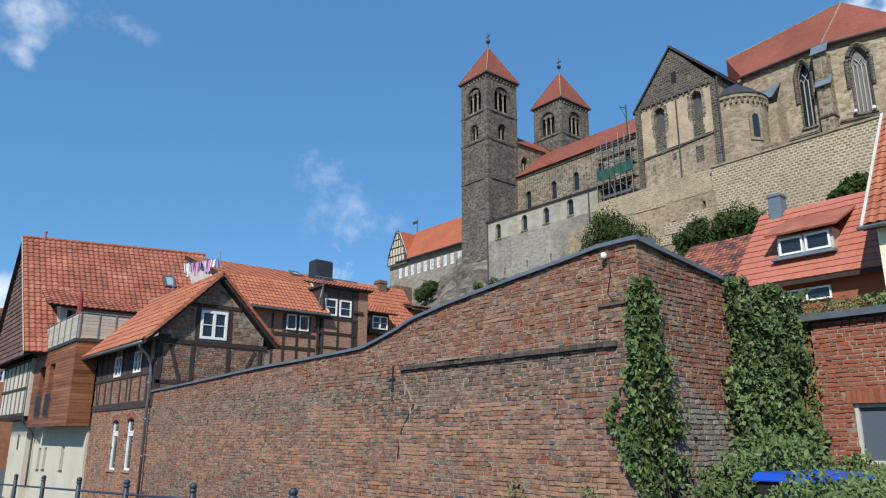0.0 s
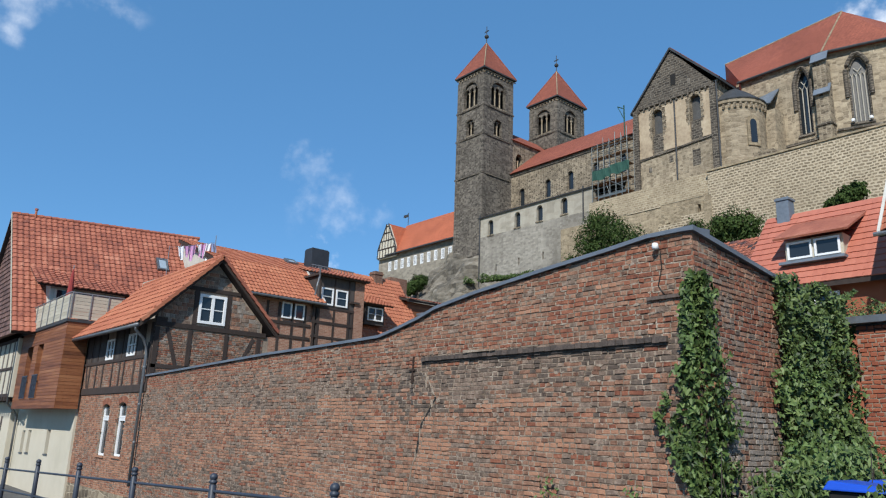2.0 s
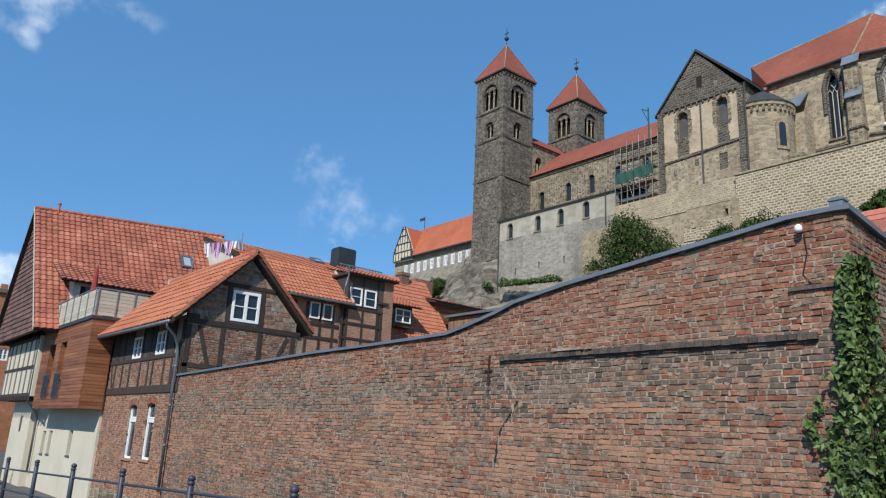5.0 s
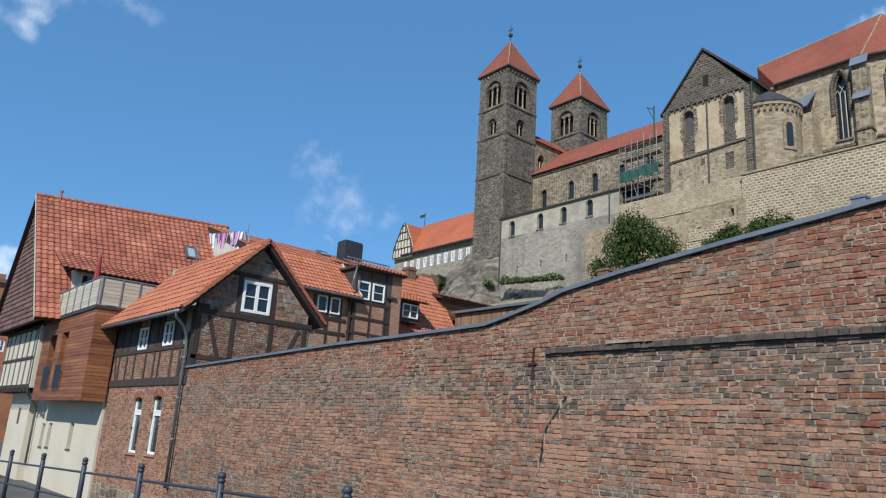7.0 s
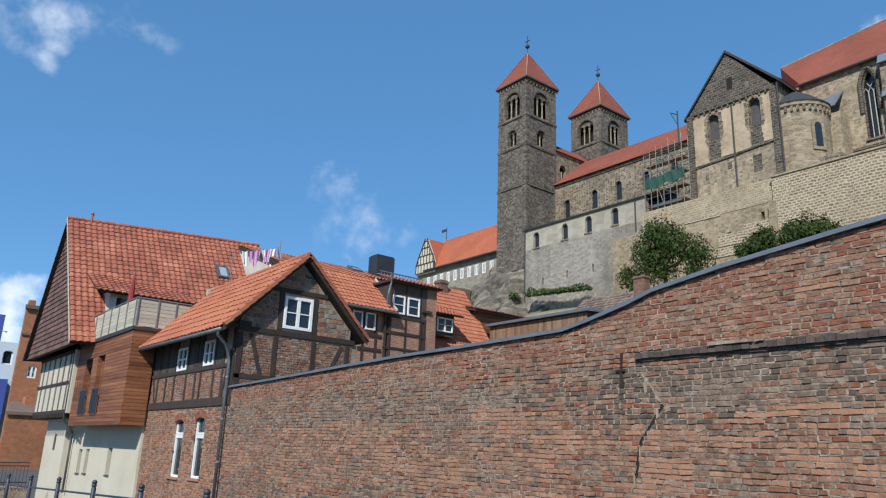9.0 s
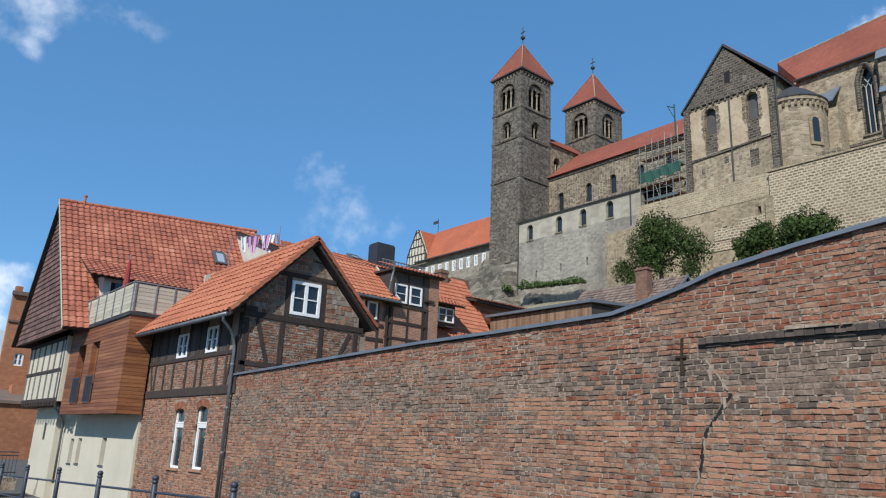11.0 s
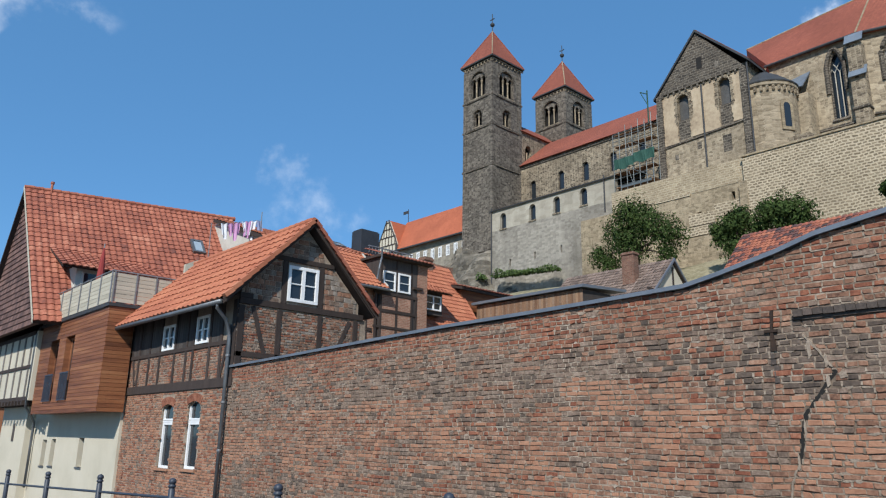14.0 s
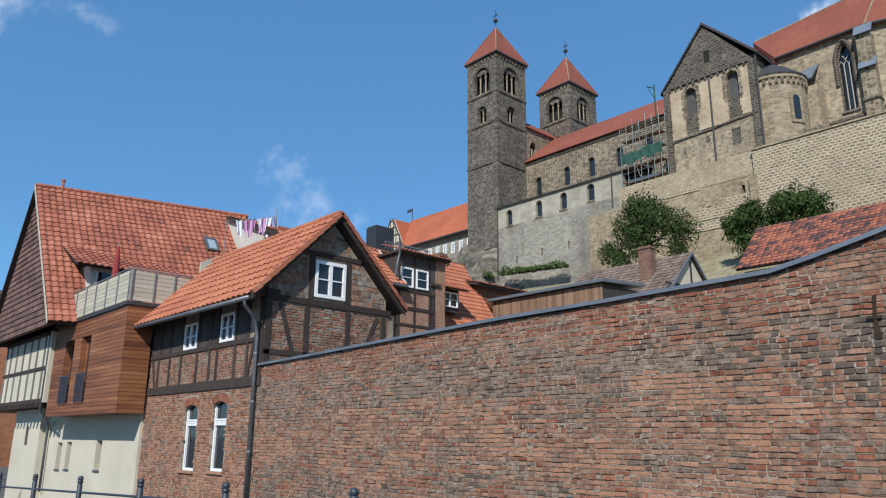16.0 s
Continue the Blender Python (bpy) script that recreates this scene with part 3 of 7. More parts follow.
g = Geo()
xs = [-2500, -600, -150, -60, -30, -15, -9, -6, -4.46, -4.41, -2, 0, .04, 3, 6] + [6 + 3 * i for i in range(1, 22)] + [80, 120, 200, 500, 1200, 2500]
ys = [-2500, -600, -150, -60, -30, -20, -12, -6, -5, -4.9, 0, 6, 12, 18, 24, 30, 36, 42, 48, 54, 60, 66, 72, 80, 90, 105, 120, 160, 300, 800, 2500]
gv = [[(x, y, ground_z(x, y) + (noise.noise((x * .2, y * .2, 0)) * .6 if 30 < x < 90 and 0 < y < 130 else 0)) for y in ys] for x in xs]
for i in range(len(xs) - 1):
    for j in range(len(ys) - 1):
        mi = 1 if xs[i + 1] <= 6 else 0
        g.face([gv[i][j], gv[i + 1][j], gv[i + 1][j + 1], gv[i][j + 1]], mi)
ground = solo("ground", g, [M_GRASS, M_ASPHALT], "paved street rising into a grassy castle hill", "ground", "structure", smooth=True)

# ---- garden wall ----
TOPS = [(-5.72, 5.02), (-5.05, 5.02), (-4.37, 4.94), (-3.2, 4.83), (-1.43, 4.64), (-.34, 4.48), (.14, 4.34), (.91, 4.17), (1.45, 4.07), (2.4, 4.05), (4.1, 4.02), (6.3, 4.0), (8.9, 3.93), (12.2, 3.84), (15.05, 3.77)]


def wall_top(y):
    for (a, za), (b, zb) in zip(TOPS, TOPS[1:]):
        if y <= b:
            return za + (zb - za) * (y - a) / (b - a)
    return TOPS[-1][1]


YC, XR = -5.72, 2.75          # the wall's corner and the end of its return


def return_top(x):
    return 5.0 - .12 * x


garden_wall = thing("brick_wall", (0, 4, ground_z(0, 4)), "tall weathered red and grey brick garden wall with a metal coping", "brick wall")
g = Geo()
for (a, za), (b, zb) in zip(TOPS, TOPS[1:]):
    g.prism([(.004, a, -1.3), (.004, b, -1.3), (.004, b, zb - .08), (.004, a, za - .08)], (.37, 0, 0))
g.prism([(.38, YC + .012, -.3), (XR, YC + .012, -.3), (XR, YC + .012, return_top(XR) - .08), (.38, YC + .012, return_top(.38) - .08)], (0, .35, 0))
g.box(.012, .38, YC + .012, YC + .3, -.3, 4.9)
part("wall_core", g, M_BED, garden_wall, "eroded lime mortar joints, darkened for the shade in them")
# folded metal sheet with a drip edge on the wall's crown
g = Geo()
for (a, za), (b, zb) in zip(TOPS, TOPS[1:]):
    g.hexa([(-.07, a, za - .06), (.5, a, za - .02), (.5, b, zb - .02), (-.07, b, zb - .06), (-.07, a, za), (.5, a, za + .06), (.5, b, zb + .06), (-.07, b, zb)])
part("coping", g, M_COPING, garden_wall, "blue-grey sheet metal coping")
g = Geo()
zr0, zr1 = return_top(-.07), return_top(XR + .5)
g.hexa([(-.07, YC - .07, zr0 - .06), (XR + .5, YC - .07, zr1 - .06), (XR + .5, YC + .5, zr1 - .02), (-.07, YC + .5, zr0 - .02),
        (-.072, YC - .072, zr0 + .012), (XR + .5, YC - .07, zr1), (XR + .5, YC + .5, zr1 + .06), (.3, YC + .5, zr0 + .03)])
part("coping", g, M_COPING, garden_wall, "blue-grey sheet metal coping")

CRACK = [(-.05, 3.25), (-.2, 3.05), (-.39, 2.75), (-.22, 2.55), (-.12, 2.42), (.0, 2.26), (.06, 2.0), (.1, 1.75), (.22, 1.5), (.3, 1.1)]


def brick_shape(sx, sz, d, rng):
    """Corner offsets of one worn brick, and how far it stands proud."""
    j = lambda: rng.uniform(-.008, .008)
    return [(j(), j()) for _ in range(4)], d + rng.uniform(-.006, .009)


def course_sag(u, z):
    """Old courses run in slow waves."""
    return .022 * noise.noise((u * .45, z * .35, 11)) + .008 * noise.noise((u * 1.9, z * .8, 4))


def lay_bricks(axis, c, u0, u1, z0, top, pick, L=.25, H=.0755, joint=.016, proud=.008, skip=None, seed=1, bond=True):
    """All bricks of a face as (material index, eight corners). pick(u, z) gives the material."""
    rng = random.Random(seed)
    out = []
    row, z = 0, z0
    while True:
        u = u0 - rng.uniform(0, .12)
        header = bond and row % 2 == 1
        any_in = False
        dz = rng.uniform(-.003, .003)
        while u < u1:
            w = (L * .96 if rng.random() < (.16 if header else .40) else L * .52) * rng.uniform(.84, 1.08)
            a, b = max(u, u0), min(u + w - joint, u1)
            u += w
            if b - a < .045:
                continue
            um = (a + b) / 2
            ta, tb = top(a), top(b)
            if z + .02 > min(ta, tb):
                continue
            any_in = True
            if skip and skip(um, z + H / 2):
                continue
            offs, d = brick_shape(b - a, H, proud, rng)
            if rng.random() < .14:
                d -= .009
            d = max(d, .0005)
            pts = [(a, z), (b, z), (b, min(z + H - joint, tb)), (a, min(z + H - joint, ta))]
            fr = [(p[0] + o[0], p[1] + o[1] + dz + (course_sag(p[0], p[1]) if bond else 0)) for p, o in zip(pts, offs)]
            out.append((pick(um, z, rng), fr, d))
        z += H
        row += 1
        if not any_in and z > z0 + .5:
            return out


def chipped(fr, rng):
    """The outline of one brick with some corners knocked off."""
    out = []
    for k in range(4):
        p, a, b = Vector(fr[k]), Vector(fr[k - 1]), Vector(fr[(k + 1) % 4])
        if rng.random() < .3:
            ca, cb = rng.uniform(.005, .022), rng.uniform(.005, .022)
            out += [p + (a - p).normalized() * ca, p + (b - p).normalized() * cb]
        else:
            out.append(p)
    return out


def brick_geo(axis, c, items, g=None):
    """Bricks with worn arrises: the front is a little smaller than the bed."""
    g = g or Geo()
    rng = random.Random(77)
    for mi, fr, d in items:
        i = len(g.v)
        bed = chipped(fr, rng)
        n = len(bed)
        m = sum(bed, Vector((0, 0))) / n
        e = rng.uniform(.003, .008)
        face = [q + Vector((e if q.x < m.x else -e, e if q.y < m.y else -e)) for q in bed]
        tilt = rng.uniform(-.004, .004)
        put = (lambda q, dd: (c + dd, q.x, q.y)) if axis == "x" else (lambda q, dd: (q.x, c + dd, q.y))
        g.v.extend([put(q, -d + tilt * (1 if q.x < m.x else -1)) for q in face] + [put(q, -max(d - .009, -.004)) for q in bed] + [put(q, .02) for q in bed])
        loops = [tuple(range(n))] + [(k, n + k, n + (k + 1) % n, (k + 1) % n) for k in range(n)] + [(n + k, 2 * n + k, 2 * n + (k + 1) % n, n + (k + 1) % n) for k in range(n)]
        for q in loops:
            g.f.append(tuple(i + k for k in (q if axis == "y" else q[::-1]))); g.mi.append(mi)
    return g


BRICKS = [M_BRICK_RED, M_BRICK_BROWN, M_BRICK_GREY, M_BRICK_ORANGE, M_BRICK_SOOT_SHADE, M_BRICK_PALE]


def wall_pick(u, z, rng):
    """Red on top, weathered grey in the middle, orange and brown below, in broad uneven zones, with soot and painted
    shadow below the band.
    """
    n1 = noise.noise((u * .35, z * .9, 3.0))
    n2 = noise.noise((u * .9, z * 1.6, 9.0))
    run = noise.noise((u * 1.3, round((z + .885) / .0755) * 1.37, 2.0))
    r = .5 + run * .75 + n2 * .35 + rng.uniform(-.26, .26)
    # darker bricks here hold the band's cast shadow as well as soot
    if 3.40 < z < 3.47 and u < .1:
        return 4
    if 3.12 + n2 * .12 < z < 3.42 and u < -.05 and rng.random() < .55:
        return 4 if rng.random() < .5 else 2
    if abs(u - .42) < .22 + n2 * .15 and 2.35 < z < 3.3 and rng.random() < .5:
        return 4
    if z > 3.50 and u < 1.0:
        return 0 if r < .48 + n1 * .2 else (1 if r < .84 else (2 if r < 1.0 else 3))
    if u > 1.0 and wall_top(u) - z < .6 + n1 * .35:
        return 0 if r < .5 else (1 if r < .85 else 2)
    low = 2.5 + n1 * .7 - .012 * u
    if z < low - 1.15 + n2 * .3 and u > 5:
        return 4 if r < .22 else (2 if r < .5 else (1 if r < .8 else 0))
    if z < low:
        return 3 if r < .34 + n1 * .3 else (1 if r < .68 else (0 if r < .78 else 2))
    if rng.random() < (.3 if u < .2 else .1) + n2 * .6:
        return 4
    grey = (.42 if u < 2 else .54) + n1 * .6
    return 2 if r < grey else (1 if r < grey + .42 else 0)


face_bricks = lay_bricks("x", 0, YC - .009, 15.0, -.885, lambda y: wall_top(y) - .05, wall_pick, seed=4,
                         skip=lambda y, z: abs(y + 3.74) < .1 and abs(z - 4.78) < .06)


def split_at_crack(items):
    """Break the bricks that the settlement crack runs through, leaving a gap."""
    out = []
    for mi, fr, d in items:
        zm = (fr[0][1] + fr[2][1]) / 2
        cy = None
        for (ya, za), (yb, zb) in zip(CRACK, CRACK[1:]):
            if zb <= zm <= za:
                cy = ya + (yb - ya) * (za - zm) / (za - zb)
        gap = (.03 if 1.7 < zm < 2.85 else .012)
        if cy is None or fr[1][0] < cy - gap or fr[0][0] > cy + gap:
            out.append((mi, fr, d))
            continue
        if cy - gap - fr[0][0] > .03:
            out.append((mi, [fr[0], (cy - gap, fr[1][1]), (cy - gap, fr[2][1]), fr[3]], d))
        if fr[1][0] - cy - gap > .03:
            out.append((mi, [(cy + gap, fr[0][1]), fr[1], fr[2], (cy + gap, fr[3][1])], d))
    return out


face_bricks = split_at_crack(face_bricks)


def return_pick(u, z, rng):
    n1 = noise.noise((u * .8, z * .8, 5.0))
    r = rng.random() + n1 * .3
    if z < 2.75 + n1 * .5 and u > .55:
        return 5 if r < .62 else (2 if r < .9 else 1)
    return 0 if r < .5 else (1 if r < .85 else 2)


return_bricks = lay_bricks("y", YC, -.009, XR, .02, lambda x: return_top(x) - .05, return_pick, seed=6)

def joint_fill(axis, c, items, open_bed, seed):
    """Flush mortar between the bricks: upright joints nearly everywhere, bed joints where they are not washed out."""
    rng = random.Random(seed)
    g = Geo()
    for mi, fr, d in items:
        top = d - .003 - rng.random() * .006
        if rng.random() < .9:
            u, z0, z1 = max(fr[1][0], fr[2][0]), fr[1][1], fr[2][1]
            a, b = u - .006, u + .02
            lo, hi = sorted((c - top, c + .02))
            g.box(lo, hi, a, b, z0 + .002, z1 - .002) if axis == "x" else g.box(a, b, lo, hi, z0 + .002, z1 - .002)
        if rng.random() > open_bed((fr[0][0] + fr[1][0]) / 2, fr[0][1]):
            z = fr[0][1]
            lo, hi = sorted((c - top + .002, c + .02))
            a, b = fr[0][0], fr[1][0] + .012
            g.box(lo, hi, a, b, z - .018, z + .003) if axis == "x" else g.box(a, b, lo, hi, z - .018, z + .003)
    return g


red_zone = lambda u, z: z > 3.5 if u < 1 else wall_top(u) - z < .6
part("joint_mortar", joint_fill("x", 0, face_bricks, lambda u, z: .3 if red_zone(u, z) else .55 + .9 * noise.noise((u * .8, z * 2.2, 15)), 5), M_MORTAR, garden_wall, kind="stuff")
part("joint_mortar", joint_fill("y", YC, return_bricks, lambda u, z: .4, 6), M_MORTAR, garden_wall, kind="stuff")

# lime smeared over the joints here and there, thickest in the old patched zones
rs = random.Random(41)
g = Geo()
while len(g.f) < 900 * 8:
    y, z = rs.uniform(YC + .1, 14.8), rs.uniform(-.3, 4.9)
    if z > wall_top(y) - .15 or noise.noise((y * .6, z * 1.1, 21)) < rs.uniform(-.35, .45) or 3.38 < z < 3.56 and y < .1:
        continue
    z = -.885 + .0755 * round((z + .885) / .0755) - .008 + course_sag(y, z)
    a, b, k = rs.uniform(.015, .085), rs.uniform(.008, .024), rs.uniform(0, 6)
    ring = [(y + a * math.cos(t) * (1 + .35 * math.sin(3 * t + k)), z + b * math.sin(t) * (1 + .4 * math.sin(2 * t + k))) for t in (math.pi * i / 3.5 for i in range(7))]
    g.prism([(-rs.uniform(.007, .013), u, v) for u, v in ring], (.02, 0, 0))
part("mortar_smears", g, M_MORTAR_DARK, garden_wall, kind="stuff")

# projecting soot-dark band of bricks on edge, with a broken pale slab on it
g = Geo()
rl = random.Random(3)
y = -5.3
while y < -.02:
    w = rl.uniform(.11, .13)
    p = rl.uniform(.06, .085)
    g.box(-p, .02, y, min(y + w - .008, 0), 3.45 + rl.uniform(-.006, .006), 3.53 + rl.uniform(-.01, .006))
    y += w
g.box(-.03, .02, -5.28, -.01, 3.41, 3.448)
part("ledge", g, M_LEDGE, garden_wall, "projecting soot-dark brick band")
g = Geo()
for ya, yb, zt in ((-1.85, -1.45, .035), (-1.45, -1.2, .05), (-2.0, -1.87, .02)):
    g.box(-.1, .02, ya, yb - .01, 3.535, 3.535 + zt)
part("broken_slab", g, M_MORTAR, garden_wall, "broken pale mortar cap")
# short band round the corner over the ivy
g = Geo()
g.box(-.05, .02, YC - .03, -5.0, 4.05, 4.1)
part("corner_band", g, M_LEDGE, garden_wall)
# forged iron wall anchor in the upright joint, with the broken joint below it
M_RUST = surf("rusted_iron", [(.022, .015, .012), (.045, .028, .02), (.08, .045, .028)], 30, 4, (.5, .5, 0), .85, .5, .003, .3)
g = Geo()
g.hexa([(-.03, .255, 3.05), (.02, .255, 3.05), (.02, .335, 3.05), (-.03, .335, 3.05), (-.03, .285, 3.3), (.02, .285, 3.3), (.02, .315, 3.3), (-.03, .315, 3.3)])
g.hexa([(-.03, .285, 3.302), (.02, .285, 3.302), (.02, .315, 3.302), (-.03, .315, 3.302), (-.03, .26, 3.56), (.02, .26, 3.56), (.02, .30, 3.56), (-.03, .30, 3.56)])
g.box(-.036, .02, .23, .39, 3.285, 3.32)
part("wall_anchor", g, M_RUST, garden_wall, "rusted iron wall anchor")
g = Geo()
for i in range(5):
    w, o = .014 + .02 * rl.random(), rl.uniform(-.02, .02)
    g.box(-.012 - .008 * rl.random(), .02, .3 + o - w, .3 + o + w, 2.66 + .075 * i, 2.66 + .075 * (i + 1) - .012)
part("broken_joint", g, M_LEDGE, garden_wall, "dark broken upright joint")
# the open crack, its inner shade painted as dark strips, and the pale mortar smeared along its upper and lower ends
rk = random.Random(17)
for (ya, za), (yb, zb) in zip(CRACK, CRACK[1:]):
    n = max(2, int((za - zb) / .06))
    for i in range(n):
        t0, t1 = i / n, (i + 1) / n
        y0, y1, z0, z1 = ya + (yb - ya) * t0, ya + (yb - ya) * t1, za + (zb - za) * t0, za + (zb - za) * t1
        deep = 1.7 < (z0 + z1) / 2 < 2.85
        w = rk.uniform(.022, .036) if deep else rk.uniform(.008, .02)
        o = rk.uniform(-.012, .012)
        g = Geo()
        g.prism([(.0 if deep else -.012, y0 + o - w, z0), (.0 if deep else -.012, y0 + o + w, z0), (.0 if deep else -.012, y1 + o + w * .8, z1), (.0 if deep else -.012, y1 + o - w * .8, z1)], (.02, 0, 0))
        part("crack", g, M_DARK if deep else M_MORTAR_DARK, garden_wall)
for yy, zz, w, h in ((-.12, 3.05, .025, .13), (-.3, 2.9, .022, .09), (-.47, 2.72, .05, .045), (-.3, 2.66, .025, .08), (.02, 2.1, .015, .12), (.13, 1.72, .015, .1)):
    g = Geo()
    g.prism([(-.014, yy - w, zz - h * .6), (-.014, yy + w * .5, zz - h), (-.014, yy + w, zz + h * .3), (-.014, yy + w * .2, zz + h), (-.014, yy - w * .8, zz + h * .5)], (.02, 0, 0))
    part("mortar_patch", g, M_MORTAR_DARK, garden_wall)

lamp = thing("wall_light", (-.1, -5.2, 4.8), "small white round wall light on a cable", "wall lamp")
g = Geo()
g.lathe((-.09, -5.2, 4.76), [(.022, 0), (.044, .015), (.048, .045), (.042, .085), (.022, .098)], 12)
part("housing", g, M_WHITE, lamp, smooth=True)
g = Geo(); g.tube([(-.06, -5.2, 4.78), (.02, -5.2, 4.8)], .02, 8); part("bracket", g, M_STEEL, lamp)
g = Geo(); g.tube([(-.02, -5.23, 4.74), (-.022, -5.25, 4.5), (-.02, -5.18, 4.25), (-.02, -5.27, 4.12)], .008, 6); part("cable", g, M_DARK, lamp)

# ---- fence along the path ----
FX = lambda y: -4.7 - .02 * y
fence = thing("railing", (-4.7, 0, ground_z(-4.7, 0)), "blue-grey painted metal railing with ball-topped posts", "fence")
FY = [1.197 + 2.749 * k for k in range(-5, 11)]
post_top = lambda y: 1.432 - .03 * y
pm = None
for y in FY:
    x, zt, zb = FX(y), post_top(y), ground_z(-5, y) - .15
    h = zt - zb
    if pm is None:
        g = Geo()
        g.lathe((0, 0, 0), [(.045, 0), (.045, h - .15), (.038, h - .145), (.038, h - .128), (.052, h - .12), (.052, h - .095), (.04, h - .088), (.04, h - .076), (.05, h - .068), (.052, h - .04), (.038, h - .012), (.012, h)], 14)
        pm = mesh_of("post", g, M_FENCE); clean(pm)
        pm.polygons.foreach_set("use_smooth", [True] * len(pm.polygons))
    ob = new("post", pm)
    ob.parent = fence
    ob.matrix_parent_inverse = Matrix.Translation(-Vector(fence.location))
    ob.location = (x, y, zb)
for dz in (.165, .64, 1.12):
    g = Geo()
    g.tube([(FX(y), y, post_top(y) - dz) for y in FY], .02, 8)
    part("rail", g, M_FENCE, fence, smooth=True)


# ---- half-timbered brick house with the gable ----
house_a = thing("gable_house", (2, 19, ground_z(2, 19)), "small brick and dark timber gable house with orange pantile roof", "house")
AY0, AY1, AX1 = 14.85, 22.75, 4.12
RX, RZ, EL, ER, EZ = 2.05, 8.22, -.62, 4.56, 5.5
EZR = 5.67                    # the short slope ends a little higher
g = Geo()
low_holes = [(18.5, 19.38, .93, 2.82, .22), (16.64, 17.52, .97, 2.87, .22)]
up_holes = [(18.98, 19.92, 4.5, 5.32), (16.55, 17.42, 4.52, 5.36)]
g.wall("x", .005, .3, AY0 + .01, AY1, -1.4, 5.75, low_holes + up_holes)
g.wall("y", AY0 + .005, .3, .32, AX1, -.5, 5.55, [])
# gable triangle with its window opening
slope = (RZ - EZ) / (RX - EL)


def under(x):
    return RZ - .22 - abs(x - RX) * slope


for xa, xb, za in ((.05, 1.47, 5.55), (1.47, 2.5, 6.82), (2.5, 4.05, 5.55)):
    xs2 = [xa, xb] if not xa < RX < xb else [xa, RX, xb]
    poly = [(xa, AY0 + .005, za), (xb, AY0 + .005, za)] + [(x, AY0 + .005, max(under(x), za + .001)) for x in reversed(xs2)]
    g.prism(poly, (0, .28, 0))
g.wall("y", AY0 + .005, .28, 1.47, 2.5, 5.55, 5.76)
part("wall", g, M_MORTAR_DARK, house_a, "weathered brick walls")
g = Geo(); g.box(.6, AX1 - .4, AY0 + .6, AY1 - .2, 0, 5.4); part("interior", g, M_DARK, house_a)
g = Geo(); g.box(AX1, AX1 + .25, AY0 + .02, AY1, -.3, 5.5); part("wall", g, M_MORTAR_DARK, house_a)

def bar_x(y0, y1, z0, z1, mat=M_TIMBER, name="timber", d=.035):
    gg = Geo(); gg.box(-d, .03, y0, y1, z0, z1); return part(name, gg, mat, house_a, bevel=.008)


def bar_y(x0, x1, z0, z1, d=.035):
    gg = Geo(); gg.box(x0, x1, AY0 - d, AY0 + .03, z0, z1); return part("timber", gg, M_TIMBER, house_a, bevel=.008)


def brace(axis, a, b, w=.125, d=.03):
    gg = Geo()
    (ua, za), (ub, zb) = a, b
    L = math.hypot(ub - ua, zb - za)
    nu, nz = -(zb - za) / L * w / 2, (ub - ua) / L * w / 2
    q = [(ua - nu, za - nz), (ub - nu, zb - nz), (ub + nu, zb + nz), (ua + nu, za + nz)]
    if axis == "x":
        gg.prism([(-d, u, z) for u, z in q], (d + .03, 0, 0))
    else:
        gg.prism([(u, AY0 - d, z) for u, z in q], (0, d + .03, 0))
    part("timber", gg, M_TIMBER, house_a)


# long front: sill beam, rail, posts, boarded panels
bar_x(AY0 - .01, AY1, 3.2, 3.46, d=.05)
bar_x(AY0 + .2, AY1, 4.38, 4.5, d=.045)
for y in (15.7, 16.42, 17.52, 18.0, 18.86, 20.02, 20.9, 21.8, 22.65):
    bar_x(y - .06, y + .06, 3.46, 5.6)
brace("x", (15.15, 4.9), (15.62, 3.46))
brace("x", (22.5, 4.9), (22.0, 3.5))
for ya, yb in ((15.76, 16.36), (17.58, 17.94), (18.06, 18.8), (20.08, 20.84), (20.96, 21.74), (21.86, 22.6)):
    n = max(2, round((yb - ya) / .16))
    for i in range(n):
        bar_x(ya + (yb - ya) * i / n, ya + (yb - ya) * (i + 1) / n - .008, 4.5, 5.62, M_DARKBOARD, "board", .012)
bar_x(AY0 + .02, 15.1, 3.46, 5.6)
for h in up_holes:
    glazed("window", house_a, "x", -.0, -1, h[0] + .01, h[1] - .01, h[2] + .01, h[3], 2, 2, .075, label="small white two-leaf casement window")
for h in low_holes:
    w = glazed("window", house_a, "x", .1, -1, h[0] + .01, h[1] - .01, h[2], 2.28, 1, 1, .075, label="tall narrow white window under a brick arch")
    gg = Geo(); gg.box(.06, .12, h[0], h[1], 2.28, 2.33); part("transom", gg, M_WHITE, w)
    glazed("window", house_a, "x", .1, -1, h[0] + .01, h[1] - .01, 2.34, 2.9, 1, 1, .05, label="white fanlight under a brick arch")
    gg = Geo(); gg.box(-.06, .1, h[0] - .05, h[1] + .05, h[2] - .07, h[2] - .004); part("sill", gg, M_BRICK_ORANGE, house_a)
    n = 9
    for i in range(n):
        a0 = math.radians(62 + 56 * i / n) ; a1 = math.radians(62 + 56 * (i + .9) / n)
        m, r0, r1, zc = (h[0] + h[1]) / 2, .92, 1.15, h[3] - .92
        gg = Geo(); gg.prism([(-.012, m + r * math.cos(a), zc + r * math.sin(a)) for r, a in ((r0, a0), (r1, a0), (r1, a1), (r0, a1))], (.05, 0, 0))
        part("arch_brick", gg, M_BRICK_RED, house_a)

